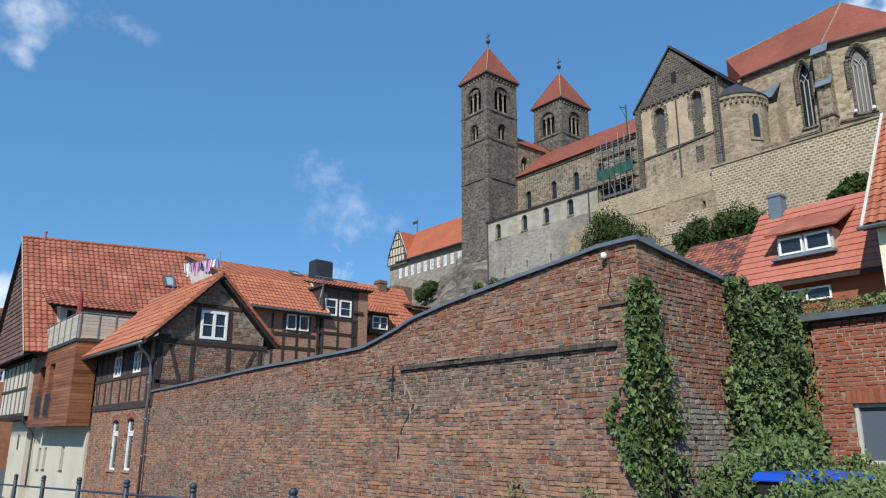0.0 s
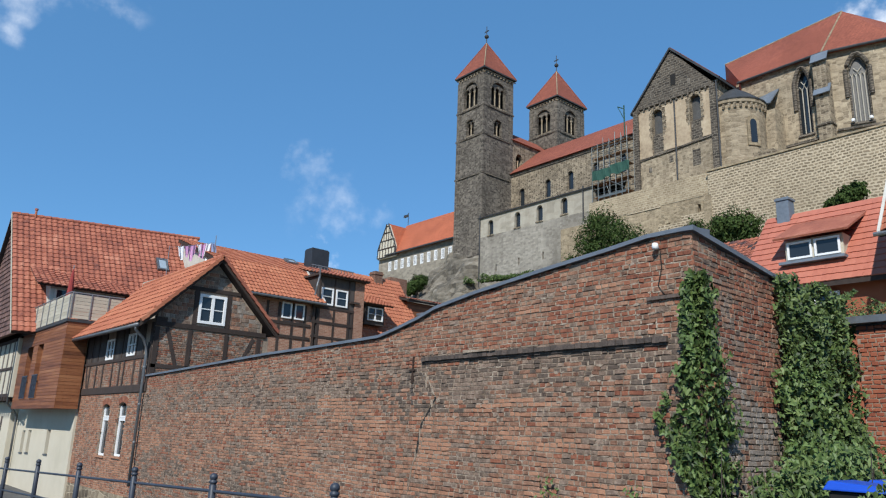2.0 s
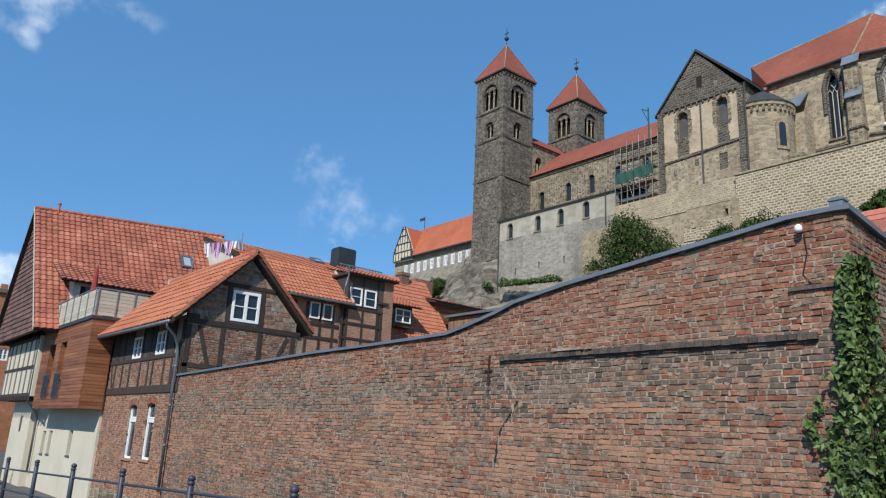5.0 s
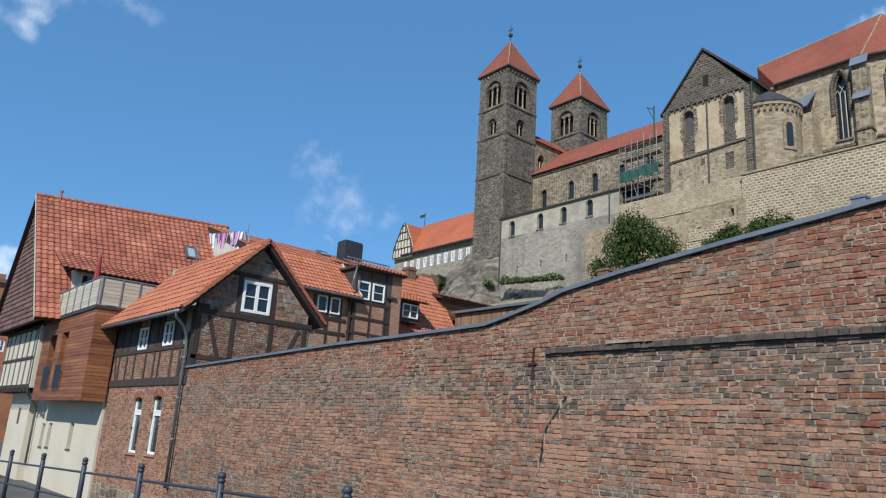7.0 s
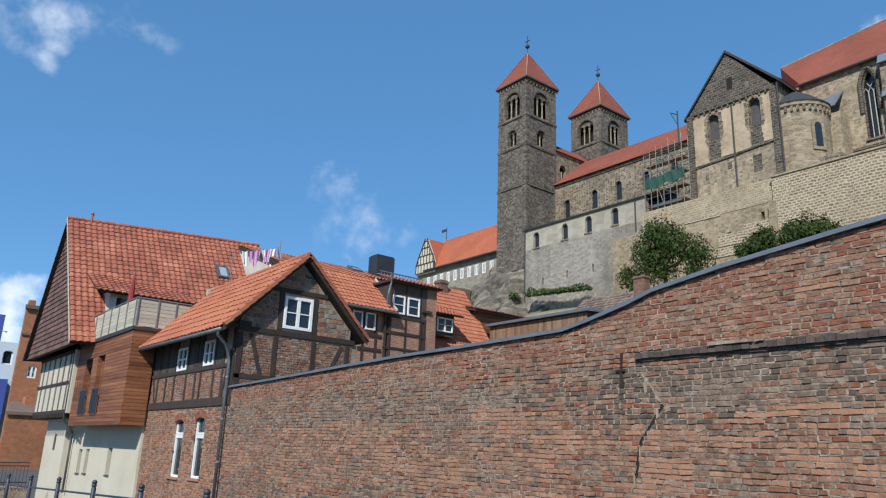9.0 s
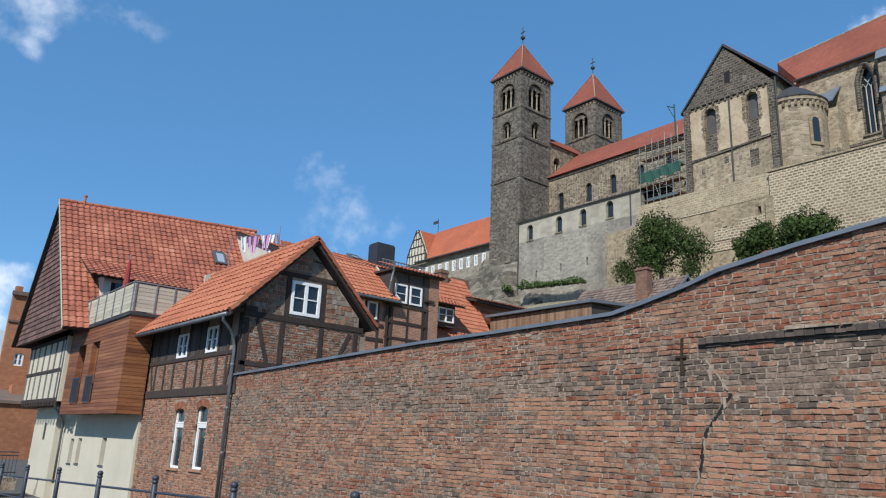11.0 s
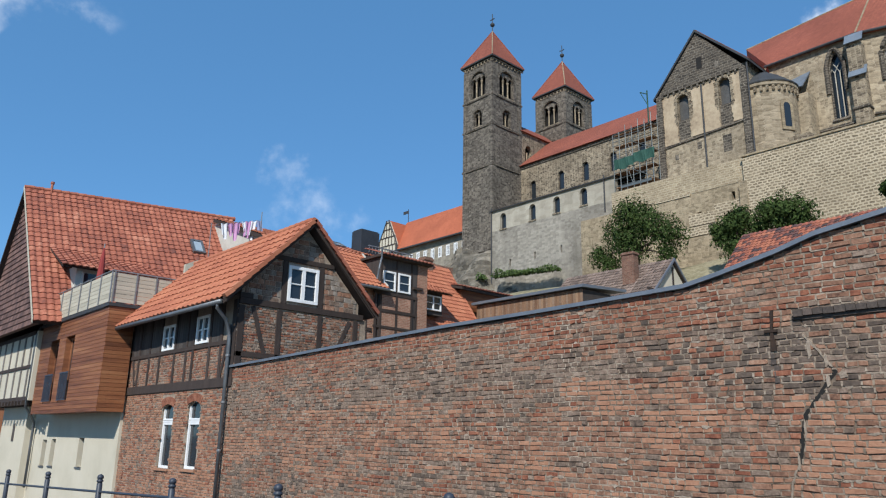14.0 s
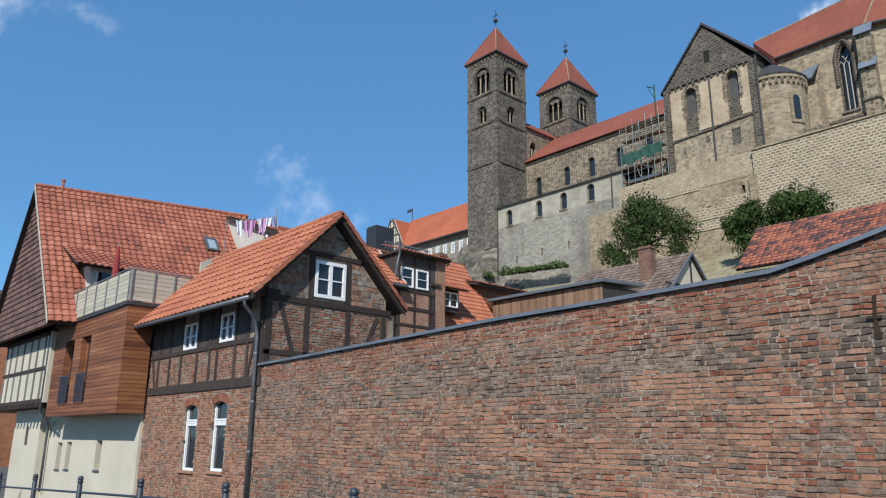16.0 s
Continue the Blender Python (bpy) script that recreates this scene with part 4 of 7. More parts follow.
# gable timbers
bar_y(-.0, AX1 + .1, 5.48, 5.655, .05)
bar_y(.0, AX1, 4.02, 4.16)
bar_y(.0, .17, 3.6, 5.45)
bar_y(1.18, 1.34, 3.7, 5.45)
bar_y(2.56, 2.72, 4.16, 5.45)
bar_y(3.86, 4.02, 4.0, 5.45)
brace("y", (.42, 5.45), (.98, 3.75))
brace("y", (3.72, 5.4), (3.3, 4.5))
bar_y(1.28, 1.45, 5.66, 7.0)
bar_y(2.53, 2.7, 5.66, 7.05)
bar_y(1.0, 3.05, 6.93, 7.07, .045)
bar_y(.0, .4, 5.66, 5.8)
glazed("window", house_a, "y", AY0 - .02, -1, 1.46, 2.51, 5.74, 6.82, 2, 2, .10, label="white two-leaf casement window in the gable")
# roof: rafters' underside boards, tiles, barge boards
rf = part("roof", Geo().prism([(EL, AY0 - .3, EZ), (RX, AY0 - .3, RZ), (ER, AY0 - .3, EZR), (ER - .1, AY0 - .3, EZR - .1), (RX, AY0 - .3, RZ - .17), (EL + .1, AY0 - .3, EZ - .1)], (0, AY1 - AY0 + .25, 0)), M_TIMBER, house_a, "orange clay pantile roof with dark barge boards")
sl = math.hypot(RX - EL, RZ - EZ)
upl, upr = Vector((RX - EL, 0, RZ - EZ)) / sl, Vector((RX - ER, 0, RZ - EZR)).normalized()
TW, TL = .31, sl / 9
tiles_a = ("pantile", rf, M_TILE, (EL - .05, AY1 - .1, EZ - .02), (0, -1, 0), upl, 26, 9, TW, TL)
g = Geo(); pantiles(g, (ER + .05, AY0 - .3, EZR - .02), (0, 1, 0), upr, 33, 12, .246, math.hypot(RX - ER, RZ - EZR) / 12)
part("roof_tiles", g, M_TILE_OLD, rf, "orange clay pantiles", kind="stuff")
g = Geo()
y = AY0 - .33
while y < AY1 - .3:
    g.tube([(RX, y, RZ + .03), (RX, y + .36, RZ + .045)], [.1, .115], 10)
    y += .33
part("ridge_tile", g, M_TILE, rf)
for ex, ez in ((EL, EZ), (ER, EZR)):
    g = Geo()
    q = [(ex, ez - .15), (RX, RZ - .17), (RX, RZ + .02), (ex, ez + .02)]
    g.prism([(x, AY0 - .335, z) for x, z in q], (0, .035, 0))
    part("barge_board", g, M_TIMBER, rf)
    g = Geo()
    for i in range(12):
        t0, t1 = i / 12, (i + 1.06) / 12
        x0, x1 = ex + (RX - ex) * t0, ex + (RX - ex) * t1
        z0, z1 = ez + (RZ - ez) * t0, ez + (RZ - ez) * t1
        part("verge_tile", Geo().beam((x0, AY0 - .32, z0 + .06), (x1, AY0 - .32, z1 + .025), .2, .115), M_TILE if ex == EL else M_TILE_OLD, rf)
# gutter and downpipe
gut = thing("downpipe", (-.12, 15.0, ground_z(0, 15)), "grey zinc gutter and downpipe at the house corner", "downpipe")
g = Geo(); g.tube([(EL - .06, AY0 - .3, EZ - .1), (EL - .06, AY1 - .1, EZ - .06)], .065, 10); part("gutter", g, M_PIPE, gut, smooth=True)
g = Geo(); g.tube([(EL - .06, AY0 - .1, EZ - .08), (EL - .05, AY0 - .08, EZ - .25), (-.34, AY0 + .05, EZ - .5), (-.16, AY0 + .14, EZ - .78), (-.13, AY0 + .15, EZ - 1.0), (-.13, AY0 + .15, .1)], .05, 10)
part("pipe", g, M_PIPE, gut, smooth=True)
for z in (1.5, 2.75, 4.0):
    g = Geo(); g.lathe((-.13, AY0 + .15, z), [(.055, 0), (.062, .01), (.062, .05), (.055, .06)], 10); part("clip", g, M_STEEL, gut)

part("plinth", Geo().box(-.03, .02, AY0 + .2, AY1 - .15, -1.3, -.27), M_NAVE, house_a, "rough rubble stone plinth")

# ---- cream house with the larch-clad bay and balcony ----
BX, BY0, BY1, BZ0, BZ1 = -1.0, 22.45, 30.5, 2.63, 6.2
house_b = thing("bay_house", (1, 27, ground_z(1, 27)), "cream rendered house with a larch-clad projecting bay", "house")
slits = [(26.12, 26.74, .68, 1.74), (29.7, 30.3, .6, 1.66), (30.95, 31.55, .56, 1.62)]
g = Geo(); g.wall("x", -.1, .3, 22.62, 33.2, -1.4, 6.2, slits); g.box(.21, 6, 22.62, 22.84, -1.4, 5.4)
part("wall", g, M_CREAM, house_b, "cream rendered wall")
g = Geo(); g.box(.2, .24, 22.9, 33, 0, 3); part("interior", g, M_DARK, house_b)
for s in slits:
    gg = Geo(); gg.box(.12, .15, s[0], s[1], s[2], s[3]); part("pane", gg, M_DARK, house_b)
    gg = Geo(); gg.box(-.14, .0, s[0] - .03, s[1] + .03, s[2] - .06, s[2]); part("sill", gg, M_PIPE, house_b)
doors = [(25.9, 26.98, 3.09, 5.52), (27.85, 28.95, 3.09, 5.52)]
bay = part("bay", Geo().wall("x", BX + .03, .24, BY0 + .03, BY1 - .03, BZ0 + .02, BZ1, doors).box(BX + .31, -.102, BY0 + .03, BY1 - .03, BZ0 + .02, BZ1), M_LARCH, house_b, "larch-clad bay")
nb = 26
for i in range(nb):
    za, zb = BZ0 + (BZ1 - BZ0) * i / nb, BZ0 + (BZ1 - BZ0) * (i + 1) / nb - .012
    cuts = [BY0] + [v for d in doors if d[2] < (za + zb) / 2 < d[3] for v in d[:2]] + [BY1]
    for a, b in zip(cuts[::2], cuts[1::2]):
        part("board", Geo().box(BX, BX + .028, a, b, za, zb), M_LARCH, bay)
    part("board", Geo().box(BX + .03, -.105, BY0, BY0 + .028, za, zb), M_LARCH, bay)
for d in doors:
    w = part("french_window", Geo().box(BX + .2, BX + .26, d[0] + .01, d[0] + .11, d[2], d[3] - .01).box(BX + .2, BX + .26, d[1] - .11, d[1] - .01, d[2], d[3] - .01).box(BX + .2, BX + .26, d[0] + .11, d[1] - .11, d[3] - .11, d[3] - .01), M_LARCH, house_b, "narrow wooden french window with a metal guard")
    part("pane", Geo().box(BX + .235, BX + .25, d[0] + .11, d[1] - .11, d[2], d[3] - .11), M_GLASS, w)
    for k in range(13):
        yy = d[0] + .04 + (d[1] - d[0] - .08) * k / 12
        part("guard_bar", Geo().box(BX - .07, BX - .055, yy - .011, yy + .011, d[2] + .03, d[2] + 1.0), M_FENCE, w)
    part("guard_rail", Geo().box(BX - .075, BX - .05, d[0], d[1], d[2] + 1.0, d[2] + 1.05), M_FENCE, w)
    part("guard_rail", Geo().box(BX - .075, BX - .05, d[0], d[1], d[2], d[2] + .03), M_FENCE, w)
g = Geo(); g.box(BX - .06, 1.3, BY0 - .05, BY1 + .05, BZ1, BZ1 + .12).box(BX - .05, 6, 22.9, 29.5, BZ1 - .02, BZ1 + .1); part("deck_edge", g, M_DARKSLATE, house_b)
g = Geo(); g.box(-.05, 1.4, BY0 + .1, BY0 + .13, 5.4, 6.2); part("side_boarding", g, M_LARCH_GREY, house_b)
balcony = thing("balcony_balustrade", (-1, 26, BZ1 + .12), "grey slatted wooden balcony balustrade with steel posts", "balustrade")
for k in range(7):
    za = BZ1 + .16 + k * .15
    part("slat", Geo().box(BX - .02, BX + .01, BY0, BY1, za, za + .138), M_SLAT, balcony)
    part("slat", Geo().box(BX + .012, 1.3, BY0, BY0 + .03, za, za + .138), M_SLAT, balcony)
for yy in [BY0 + .02 + (BY1 - BY0 - .04) * i / 7 for i in range(8)]:
    part("steel_post", Geo().box(BX - .06, BX - .022, yy - .02, yy + .02, BZ1 + .12, BZ1 + 1.24), M_STEEL, balcony)
for xx in (BX + .04, -.2, .5, 1.28):
    part("steel_post", Geo().box(xx - .02, xx + .02, BY0 - .045, BY0 - .004, BZ1 + .12, BZ1 + 1.24), M_STEEL, balcony)
part("handrail", Geo().tube([(BX - .04, BY1, BZ1 + 1.25), (BX - .04, BY0 - .025, BZ1 + 1.25), (1.3, BY0 - .025, BZ1 + 1.25)], .025, 8), M_STEEL, balcony)
par = thing("folded_parasol", (.1, 27.6, BZ1 + .1), "folded dark red parasol standing on the balcony", "parasol")
part("pole", Geo().tube([(.1, 27.6, BZ1 + .1), (.1, 27.6, BZ1 + 3.4)], .022, 8), M_STEEL, par)
part("canopy", Geo().lathe((.1, 27.6, BZ1 + 1.3), [(.12, 0), (.2, .2), (.15, .7), (.1, 1.4), (.06, 1.75), (.012, 1.95)], 9), M_FABRIC_RED, par, "folded dark red canvas")
dp = thing("downpipe", (-.35, 30.6, ground_z(0, 30)), "grey downpipe beside the larch bay", "downpipe")
part("pipe", Geo().tube([(-1.05, 30.7, 6.3), (-1.15, 30.78, 5.9), (-1.15, 30.78, 2.9), (-.7, 31.6, 2.6), (-.25, 32.8, 2.35), (-.22, 32.9, 2.1), (-.22, 32.9, -.4)], .055, 8), M_PIPE, dp, smooth=True)

# ---- old house with the steep roof ----
house_c = thing("old_house", (2.5, 33, ground_z(2, 33)), "old steep-roofed house with jettied timber front and shingled gable", "house")
CX0, CX1, CYE, CYR, CYB, CZE, CZR = -2.05, 7.85, 28.0, 33.4, 38.6, 6.15, 13.0
SKEW = (1, -.12, .036)        # the roof runs out of square and its ridge rises
part("wall", Geo().box(-1.15, 6.9, 30.56, 38.0, 3.2, 6.1), M_CREAM, house_c, "jettied timber-framed wall with pale render panels")
part("wall", Geo().box(-.45, 6.9, 33.2, 37.6, -1.4, 3.1), M_CREAM, house_c, "cream rendered ground floor")
g = Geo(); g.prism([(CX0 + .25, CYE + .2, CZE), (CX0 + .25, CYB - .2, CZE), (CX0 + .25, CYR, CZR - .2)], (.2, 0, 0)); gable_c = part("gable_wall", g, M_SHINGLE, house_c, "brown shingled gable")
rows = 26
far_shingles = Geo()
for j in range(rows):
    za, zb = CZE + (CZR - .25 - CZE) * j / rows, CZE + (CZR - .25 - CZE) * (j + 1) / rows
    f = 1 - j / rows
    ya, yb = CYR - (CYR - CYE - .15) * f, CYR + (CYB - CYR - .15) * f
    y = ya + (j % 2) * .14
    while y < yb - .05:
        e = min(y + .29, yb)
        g = Geo() if y < CYR else far_shingles
        g.hexa([(CX0 + .19, y, za - .03), (CX0 + .25, y, za - .03), (CX0 + .25, e - .012, za - .03), (CX0 + .19, e - .012, za - .03),
                (CX0 + .235, y, zb), (CX0 + .25, y, zb), (CX0 + .25, e - .012, zb), (CX0 + .235, e - .012, zb)])
        if g is not far_shingles:
            part("shingle", g, M_SHINGLE, gable_c)
        y += .3
part("shingle_rest", far_shingles, M_SHINGLE, gable_c, kind="stuff")
for yy in (31.3, 32.4, 33.5, 34.7, 35.9, 37.0, 37.85):
    part("timber", Geo().box(-1.18, -1.1, yy - .1, yy + .1, 3.35, 6.0), M_GREYPOST, house_c)
for za, zb in ((3.2, 3.36), (4.55, 4.68), (5.95, 6.12)):
    part("timber", Geo().box(-1.2, -1.1, 30.85, 38.0, za, zb), M_TIMBER, house_c)
part("slit_window", Geo().box(-.47, -.4, 35.0, 35.35, 1.5, 2.3), M_DARKBOARD, house_c)
for yy in [31 + .55 * i for i in range(12)]:
    part("joist_end", Geo().box(-1.3, -.5, yy - .08, yy + .08, 3.02, 3.2), M_TIMBER, house_c)
rc = part("roof", Geo().prism([(CX0, CYE, CZE), (CX0, CYR, CZR), (CX0, CYB, CZE), (CX0, CYB - .1, CZE - .1), (CX0, CYR, CZR - .18), (CX0, CYE + .1, CZE - .1)], Vector(SKEW) * (CX1 - CX0)), M_TIMBER, house_c, "steep old red clay tile roof")
ls = math.hypot(CYR - CYE, CZR - CZE)
g = Geo(); pantiles(g, (CX0, CYE, CZE), SKEW, (0, (CYR - CYE) / ls, (CZR - CZE) / ls), 36, 27, Vector(SKEW).length * (CX1 - CX0) / 36, ls / 27, .045)
part("roof_tiles", g, M_TILE_OLD, rc, "weathered red clay tiles", kind="stuff")
g = Geo()
x = CX0
while x < CX1:
    k0, k1 = x - CX0, x + .4 - CX0
    g.tube([(x, CYR - .12 * k0, CZR + .03 + .036 * k0), (x + .4, CYR - .12 * k1, CZR + .04 + .036 * k1)], [.1, .12], 8); x += .37
part("ridge_tile", g, M_TILE_OLD, rc)
part("verge_board", Geo().prism([(CX0 - .03, CYE - .05, CZE - .1), (CX0 - .03, CYR, CZR - .08), (CX0 - .03, CYR, CZR + .08), (CX0 - .03, CYE - .05, CZE + .06)], (.03, 0, 0)), M_SLAT, rc)
part("vent_pipe", Geo().tube([(-.95, 33.2, 12.6), (-.95, 33.2, 13.45)], .06, 8).tube([(-.95, 33.2, 13.4), (-.95, 33.2, 13.5)], .09, 8), M_TILE_OLD, rc)
# shed dormer on the roof
dm = part("dormer", Geo().box(-.55, 3.0, 28.7, 30.6, 7.0, 8.75), M_CREAM_AGED, house_c, "shed dormer with a mossy tile roof")
g = Geo(); slab(g, (-1.2, 28.3, 8.62), (3.3, 28.3, 8.62), (3.3, 31.2, 10.0), (-1.2, 31.2, 10.0), .08); part("dormer_roof", g, M_TIMBER, dm)
g = Geo(); pantiles(g, (-1.25, 28.25, 8.62), (1, 0, 0), (0, 2.9, 1.38), 17, 9, .27, .36, .045); part("roof_tiles", g, M_TILE_OLD, dm, kind="stuff")
part("window", Geo().box(-.3, 2.7, 28.66, 28.7, 7.3, 8.45), M_GLASS, dm)
for xx in (-.35, .6, 1.6, 2.65):
    part("mullion", Geo().box(xx, xx + .1, 28.62, 28.69, 7.2, 8.55), M_CREAM_AGED, dm)
sk = thing("roof_window", (5.1, 30.4, 10.6), "grey roof window in the old tile roof", "skylight")
up_c = Vector((0, CYR - CYE, CZR - CZE)).normalized(); nr_c = Vector((0, -up_c.z, up_c.y))


def roof_window(parent, at, up, nr, w, h):
    a = Vector(at); s = Vector((1, 0, 0))
    gg = Geo()
    P = lambda x, y, n: a + s * x + up * y + nr * n
    for x0, x1, y0, y1 in ((0, w, 0, .1), (0, w, h - .1, h), (0, .1, .1, h - .1), (w - .1, w, .1, h - .1)):
        gg.hexa([P(x0, y0, 0), P(x1, y0, 0), P(x1, y1, 0), P(x0, y1, 0), P(x0, y0, .14), P(x1, y0, .14), P(x1, y1, .14), P(x0, y1, .14)])
    part("frame", gg, M_PIPE, parent)
    gg = Geo().hexa([P(.1, .1, .05), P(w - .1, .1, .05), P(w - .1, h - .1, .05), P(.1, h - .1, .05), P(.1, .1, .1), P(w - .1, .1, .1), P(w - .1, h - .1, .1), P(.1, h - .1, .1)])
    part("pane", gg, M_GLASS_SKY_TINT, parent)


roof_window(sk, (5.08, 30.40, 10.64), up_c, nr_c, .62, .95)

# roof terrace with parapet and washing
terr = solo("roof_terrace_parapet", Geo().prism([(3.2, 26.6, 6.5), (6.9, 26.6, 6.5), (6.9, 26.6, 10.95), (3.2, 26.6, 9.1)], (0, .15, 0)), M_SLAT, "grey boarded parapet of a roof terrace", "parapet", bevel=.01)
line = thing("washing_line", (5.6, 27.2, 9.6), "washing line hung with white, pink and blue laundry", "washing line")
part("pole", Geo().tube([(4.5, 27.3, 9.0), (4.5, 27.3, 11.4)], .02, 6), M_STEEL, line)
part("pole", Geo().tube([(7.0, 27.3, 9.0), (7.0, 27.3, 12.5)], .025, 6), M_STEEL, line)
part("cord", Geo().tube([(4.5, 27.3, 11.33), (5.7, 27.3, 11.68), (7.0, 27.3, 12.1)], .008, 5), M_STEEL, line)
rc2 = random.Random(5)
x = 4.95
for w, h, m in ((.32, .7, M_CLOTH_W), (.26, .55, M_CLOTH_P), (.34, .8, M_CLOTH_P), (.22, .6, M_CLOTH_W), (.3, .85, M_CLOTH_P), (.3, .95, M_CLOTH_W), (.26, .75, M_CLOTH_B)):
    g = Geo()
    nx, ph, drift = 7, rc2.uniform(0, 6), rc2.uniform(-.14, .14)
    for i in range(nx):
        q = []
        for e in (i / nx, (i + 1) / nx):
            zt = 11.35 + (x + w * e - 4.5) * .3 - .06 * math.sin(math.pi * e)
            d = .06 * math.sin(e * 9 + ph)
            low = h * (1 + .16 * math.sin(e * 5 + ph) - .25 * abs(e - .5))
            q.append(((x + w * e, 27.3 + d * .3, zt), (x + w * (.5 + (e - .5) * .8) + drift, 27.3 + d, zt - low)))
        g.prism([q[0][1], q[1][1], q[1][0], q[0][0]], (0, .012, 0))
    part("laundry", g, m, line)
    x += w * rc2.uniform(.85, 1.15)

# ---- house behind, with orange roof and timber-framed upper storey ----
house_d = thing("timber_house", (11, 27, ground_z(11, 27)), "dark timber-framed house with orange pantile roof and black chimney", "house")
DX0, DX1, DYE, DYR, DZE, DZR = 6.45, 12.35, 23.9, 31.5, 9.0, 12.95
DYM, DZM = 26.2, 11.05
part("wall", Geo().box(4.6, 14.9, 24.4, 29, 2, 9.0), M_PANEL_BRICK, house_d, "timber-framed brick wall")
part("wall", Geo().box(12.0, 14.45, 24.25, 27.5, 2, 10.62), M_DARKBOARD, house_d, "dark boarded dormer storey")
rd = part("roof", Geo().prism([(DX0, DYE, DZE), (DX0, DYM, DZM), (DX0, DYM, DZM - .22), (DX0, DYE, DZE - .16)], (12.3 - DX0, 0, 0)).prism([(DX0, DYM, DZM), (DX0, DYR, DZR), (DX0, DYR, DZR - .2), (DX0, DYM, DZM - .22)], (15.5 - DX0, 0, 0)).prism([(7.4, DYR, DZR), (7.4, 36, 10.2), (7.4, 36, 10.0), (7.4, DYR, DZR - .2)], (8.1, 0, 0)), M_TIMBER, house_d, "orange pantile roof")
part("side_wall", Geo().prism([(6.65, 24.3, 6.0), (6.65, 24.3, 9.1), (6.65, DYM, DZM - .24), (6.65, DYR, DZR - .24), (6.65, 35.9, 9.95), (6.65, 35.9, 6.0)], (.2, 0, 0)), M_CREAM_AGED, house_d, "pale rendered gable end")
for (ya, za), (yb, zb), x0, n, rows_ in (((DYE, DZE), (DYM, DZM), DX0, 24, 9), ((DYM, DZM), (DYR, DZR), DX0, 24, 16), ((27.6, 11.58), (DYR, DZR), 12.45, 12, 12)):
    ls = math.hypot(yb - ya, zb - za)
    g = Geo(); pantiles(g, (x0, ya, za + .01), (1, 0, 0), (0, (yb - ya) / ls, (zb - za) / ls), n, rows_, .247, ls / rows_, .05)
    part("roof_tiles", g, M_TILE, rd, "orange clay pantiles", kind="stuff")
part("gutter", Geo().tube([(DX0, DYE - .06, DZE - .06), (DX1, DYE - .06, DZE - .06)], .07, 8), M_PIPE, house_d)
part("chimney", Geo().box(13.9, 15.2, 28.6, 29.5, 11.5, 13.35).box(13.95, 15.15, 28.65, 29.45, 13.35, 13.42), M_CHIMNEY, house_d, "black slate-clad chimney", bevel=.02)
part("brick_pier", Geo().box(14.46, 15.1, 24.2, 27.5, 2, 10.62), M_PANEL_BRICK, house_d)
part("flat_roof", Geo().box(11.85, 15.25, 23.9, 27.8, 10.63, 10.75), M_TIMBER, house_d)
g = Geo(); pantiles(g, (11.85, 23.85, 10.70), (1, 0, 0), (0, 1, .34), 14, 5, .245, .35, .05); part("roof_tiles", g, M_TILE_OLD, house_d, kind="stuff")
g = Geo()
for i in range(15):
    g.box(12.3 + .2 * i, 12.33 + .2 * i, 25.6, 25.63, 10.74, 11.5)
g.box(12.25, 15.2, 25.58, 25.65, 11.5, 11.55)
part("roof_rail", g, M_STEEL, house_d)
for xa, xb in ((12.2, 12.98), (13.15, 13.95)):
    glazed("window", house_d, "y", 24.19, -1, xa, xb, 9.0, 9.98, 1, 2, .085, label="white two-leaf window in dark timber wall")
for xa, xb in ((9.88, 10.48), (10.66, 11.26)):
    glazed("window", house_d, "y", 24.32, -1, xa, xb, 7.95, 8.83, 1, 1, .08, label="white window below the eaves")
part("dark_band", Geo().box(11.98, 14.44, 24.232, 24.26, 8.9, 10.6), M_DARKBOARD, house_d)
for xx in (11.75, 12.05, 13.05, 14.03, 14.32):
    part("timber", Geo().box(xx, xx + .12, 24.2, 24.26, 5.6, 8.76 if xx > 12 else 9.0), M_TIMBER, house_d)
for xx in (12.05, 13.03, 14.0):
    part("timber", Geo().box(xx, xx + .1, 24.205, 24.235, 8.92, 10.6), M_TIMBER, house_d)
for xx in (6.0, 7.5, 9.0, 9.7, 10.52, 11.3):
    part("timber", Geo().box(xx, xx + .13, 24.36, 24.42, 5.0, 8.8), M_TIMBER, house_d)
for za, d in ((7.9, .15), (8.77, .14), (7.1, .12)):
    part("timber", Geo().box(11.7, 14.45, 24.19, 24.26, za, za + d), M_TIMBER, house_d)
for za in (7.62, 6.9):
    part("timber", Geo().box(4.6, 11.72, 24.35, 24.42, za, za + .16), M_TIMBER, house_d)
part("beam_end", Geo().box(14.1, 14.75, 24.1, 24.2, 9.3, 9.42), M_TIMBER, house_d)
for xa, xb in ((12.18, 13.04), (13.18, 14.02)):
    for za, zb in ((8.06, 8.76), (7.23, 7.89), (5.6, 7.09)):
        part("infill", Geo().box(xa, xb, 24.225, 24.25, za, zb), M_PANEL_BRICK, house_d)
part("flashing", Geo().beam((12.32, DYE + .05, DZE + .13), (12.32, DYM, DZM + .13), .1, .05), M_CREAM_AGED, rd)
sk3 = thing("roof_window", (13, 29.4, 11.9), "small roof window beside the black chimney", "skylight")
up_d = Vector((0, DYR - DYE, DZR - DZE)).normalized()
roof_window(sk3, (12.7, 29.3, DZM + (29.3 - DYM) * (DZR - DZM) / (DYR - DYM) + .06), up_d, Vector((0, -up_d.z, up_d.y)), .7, .8)
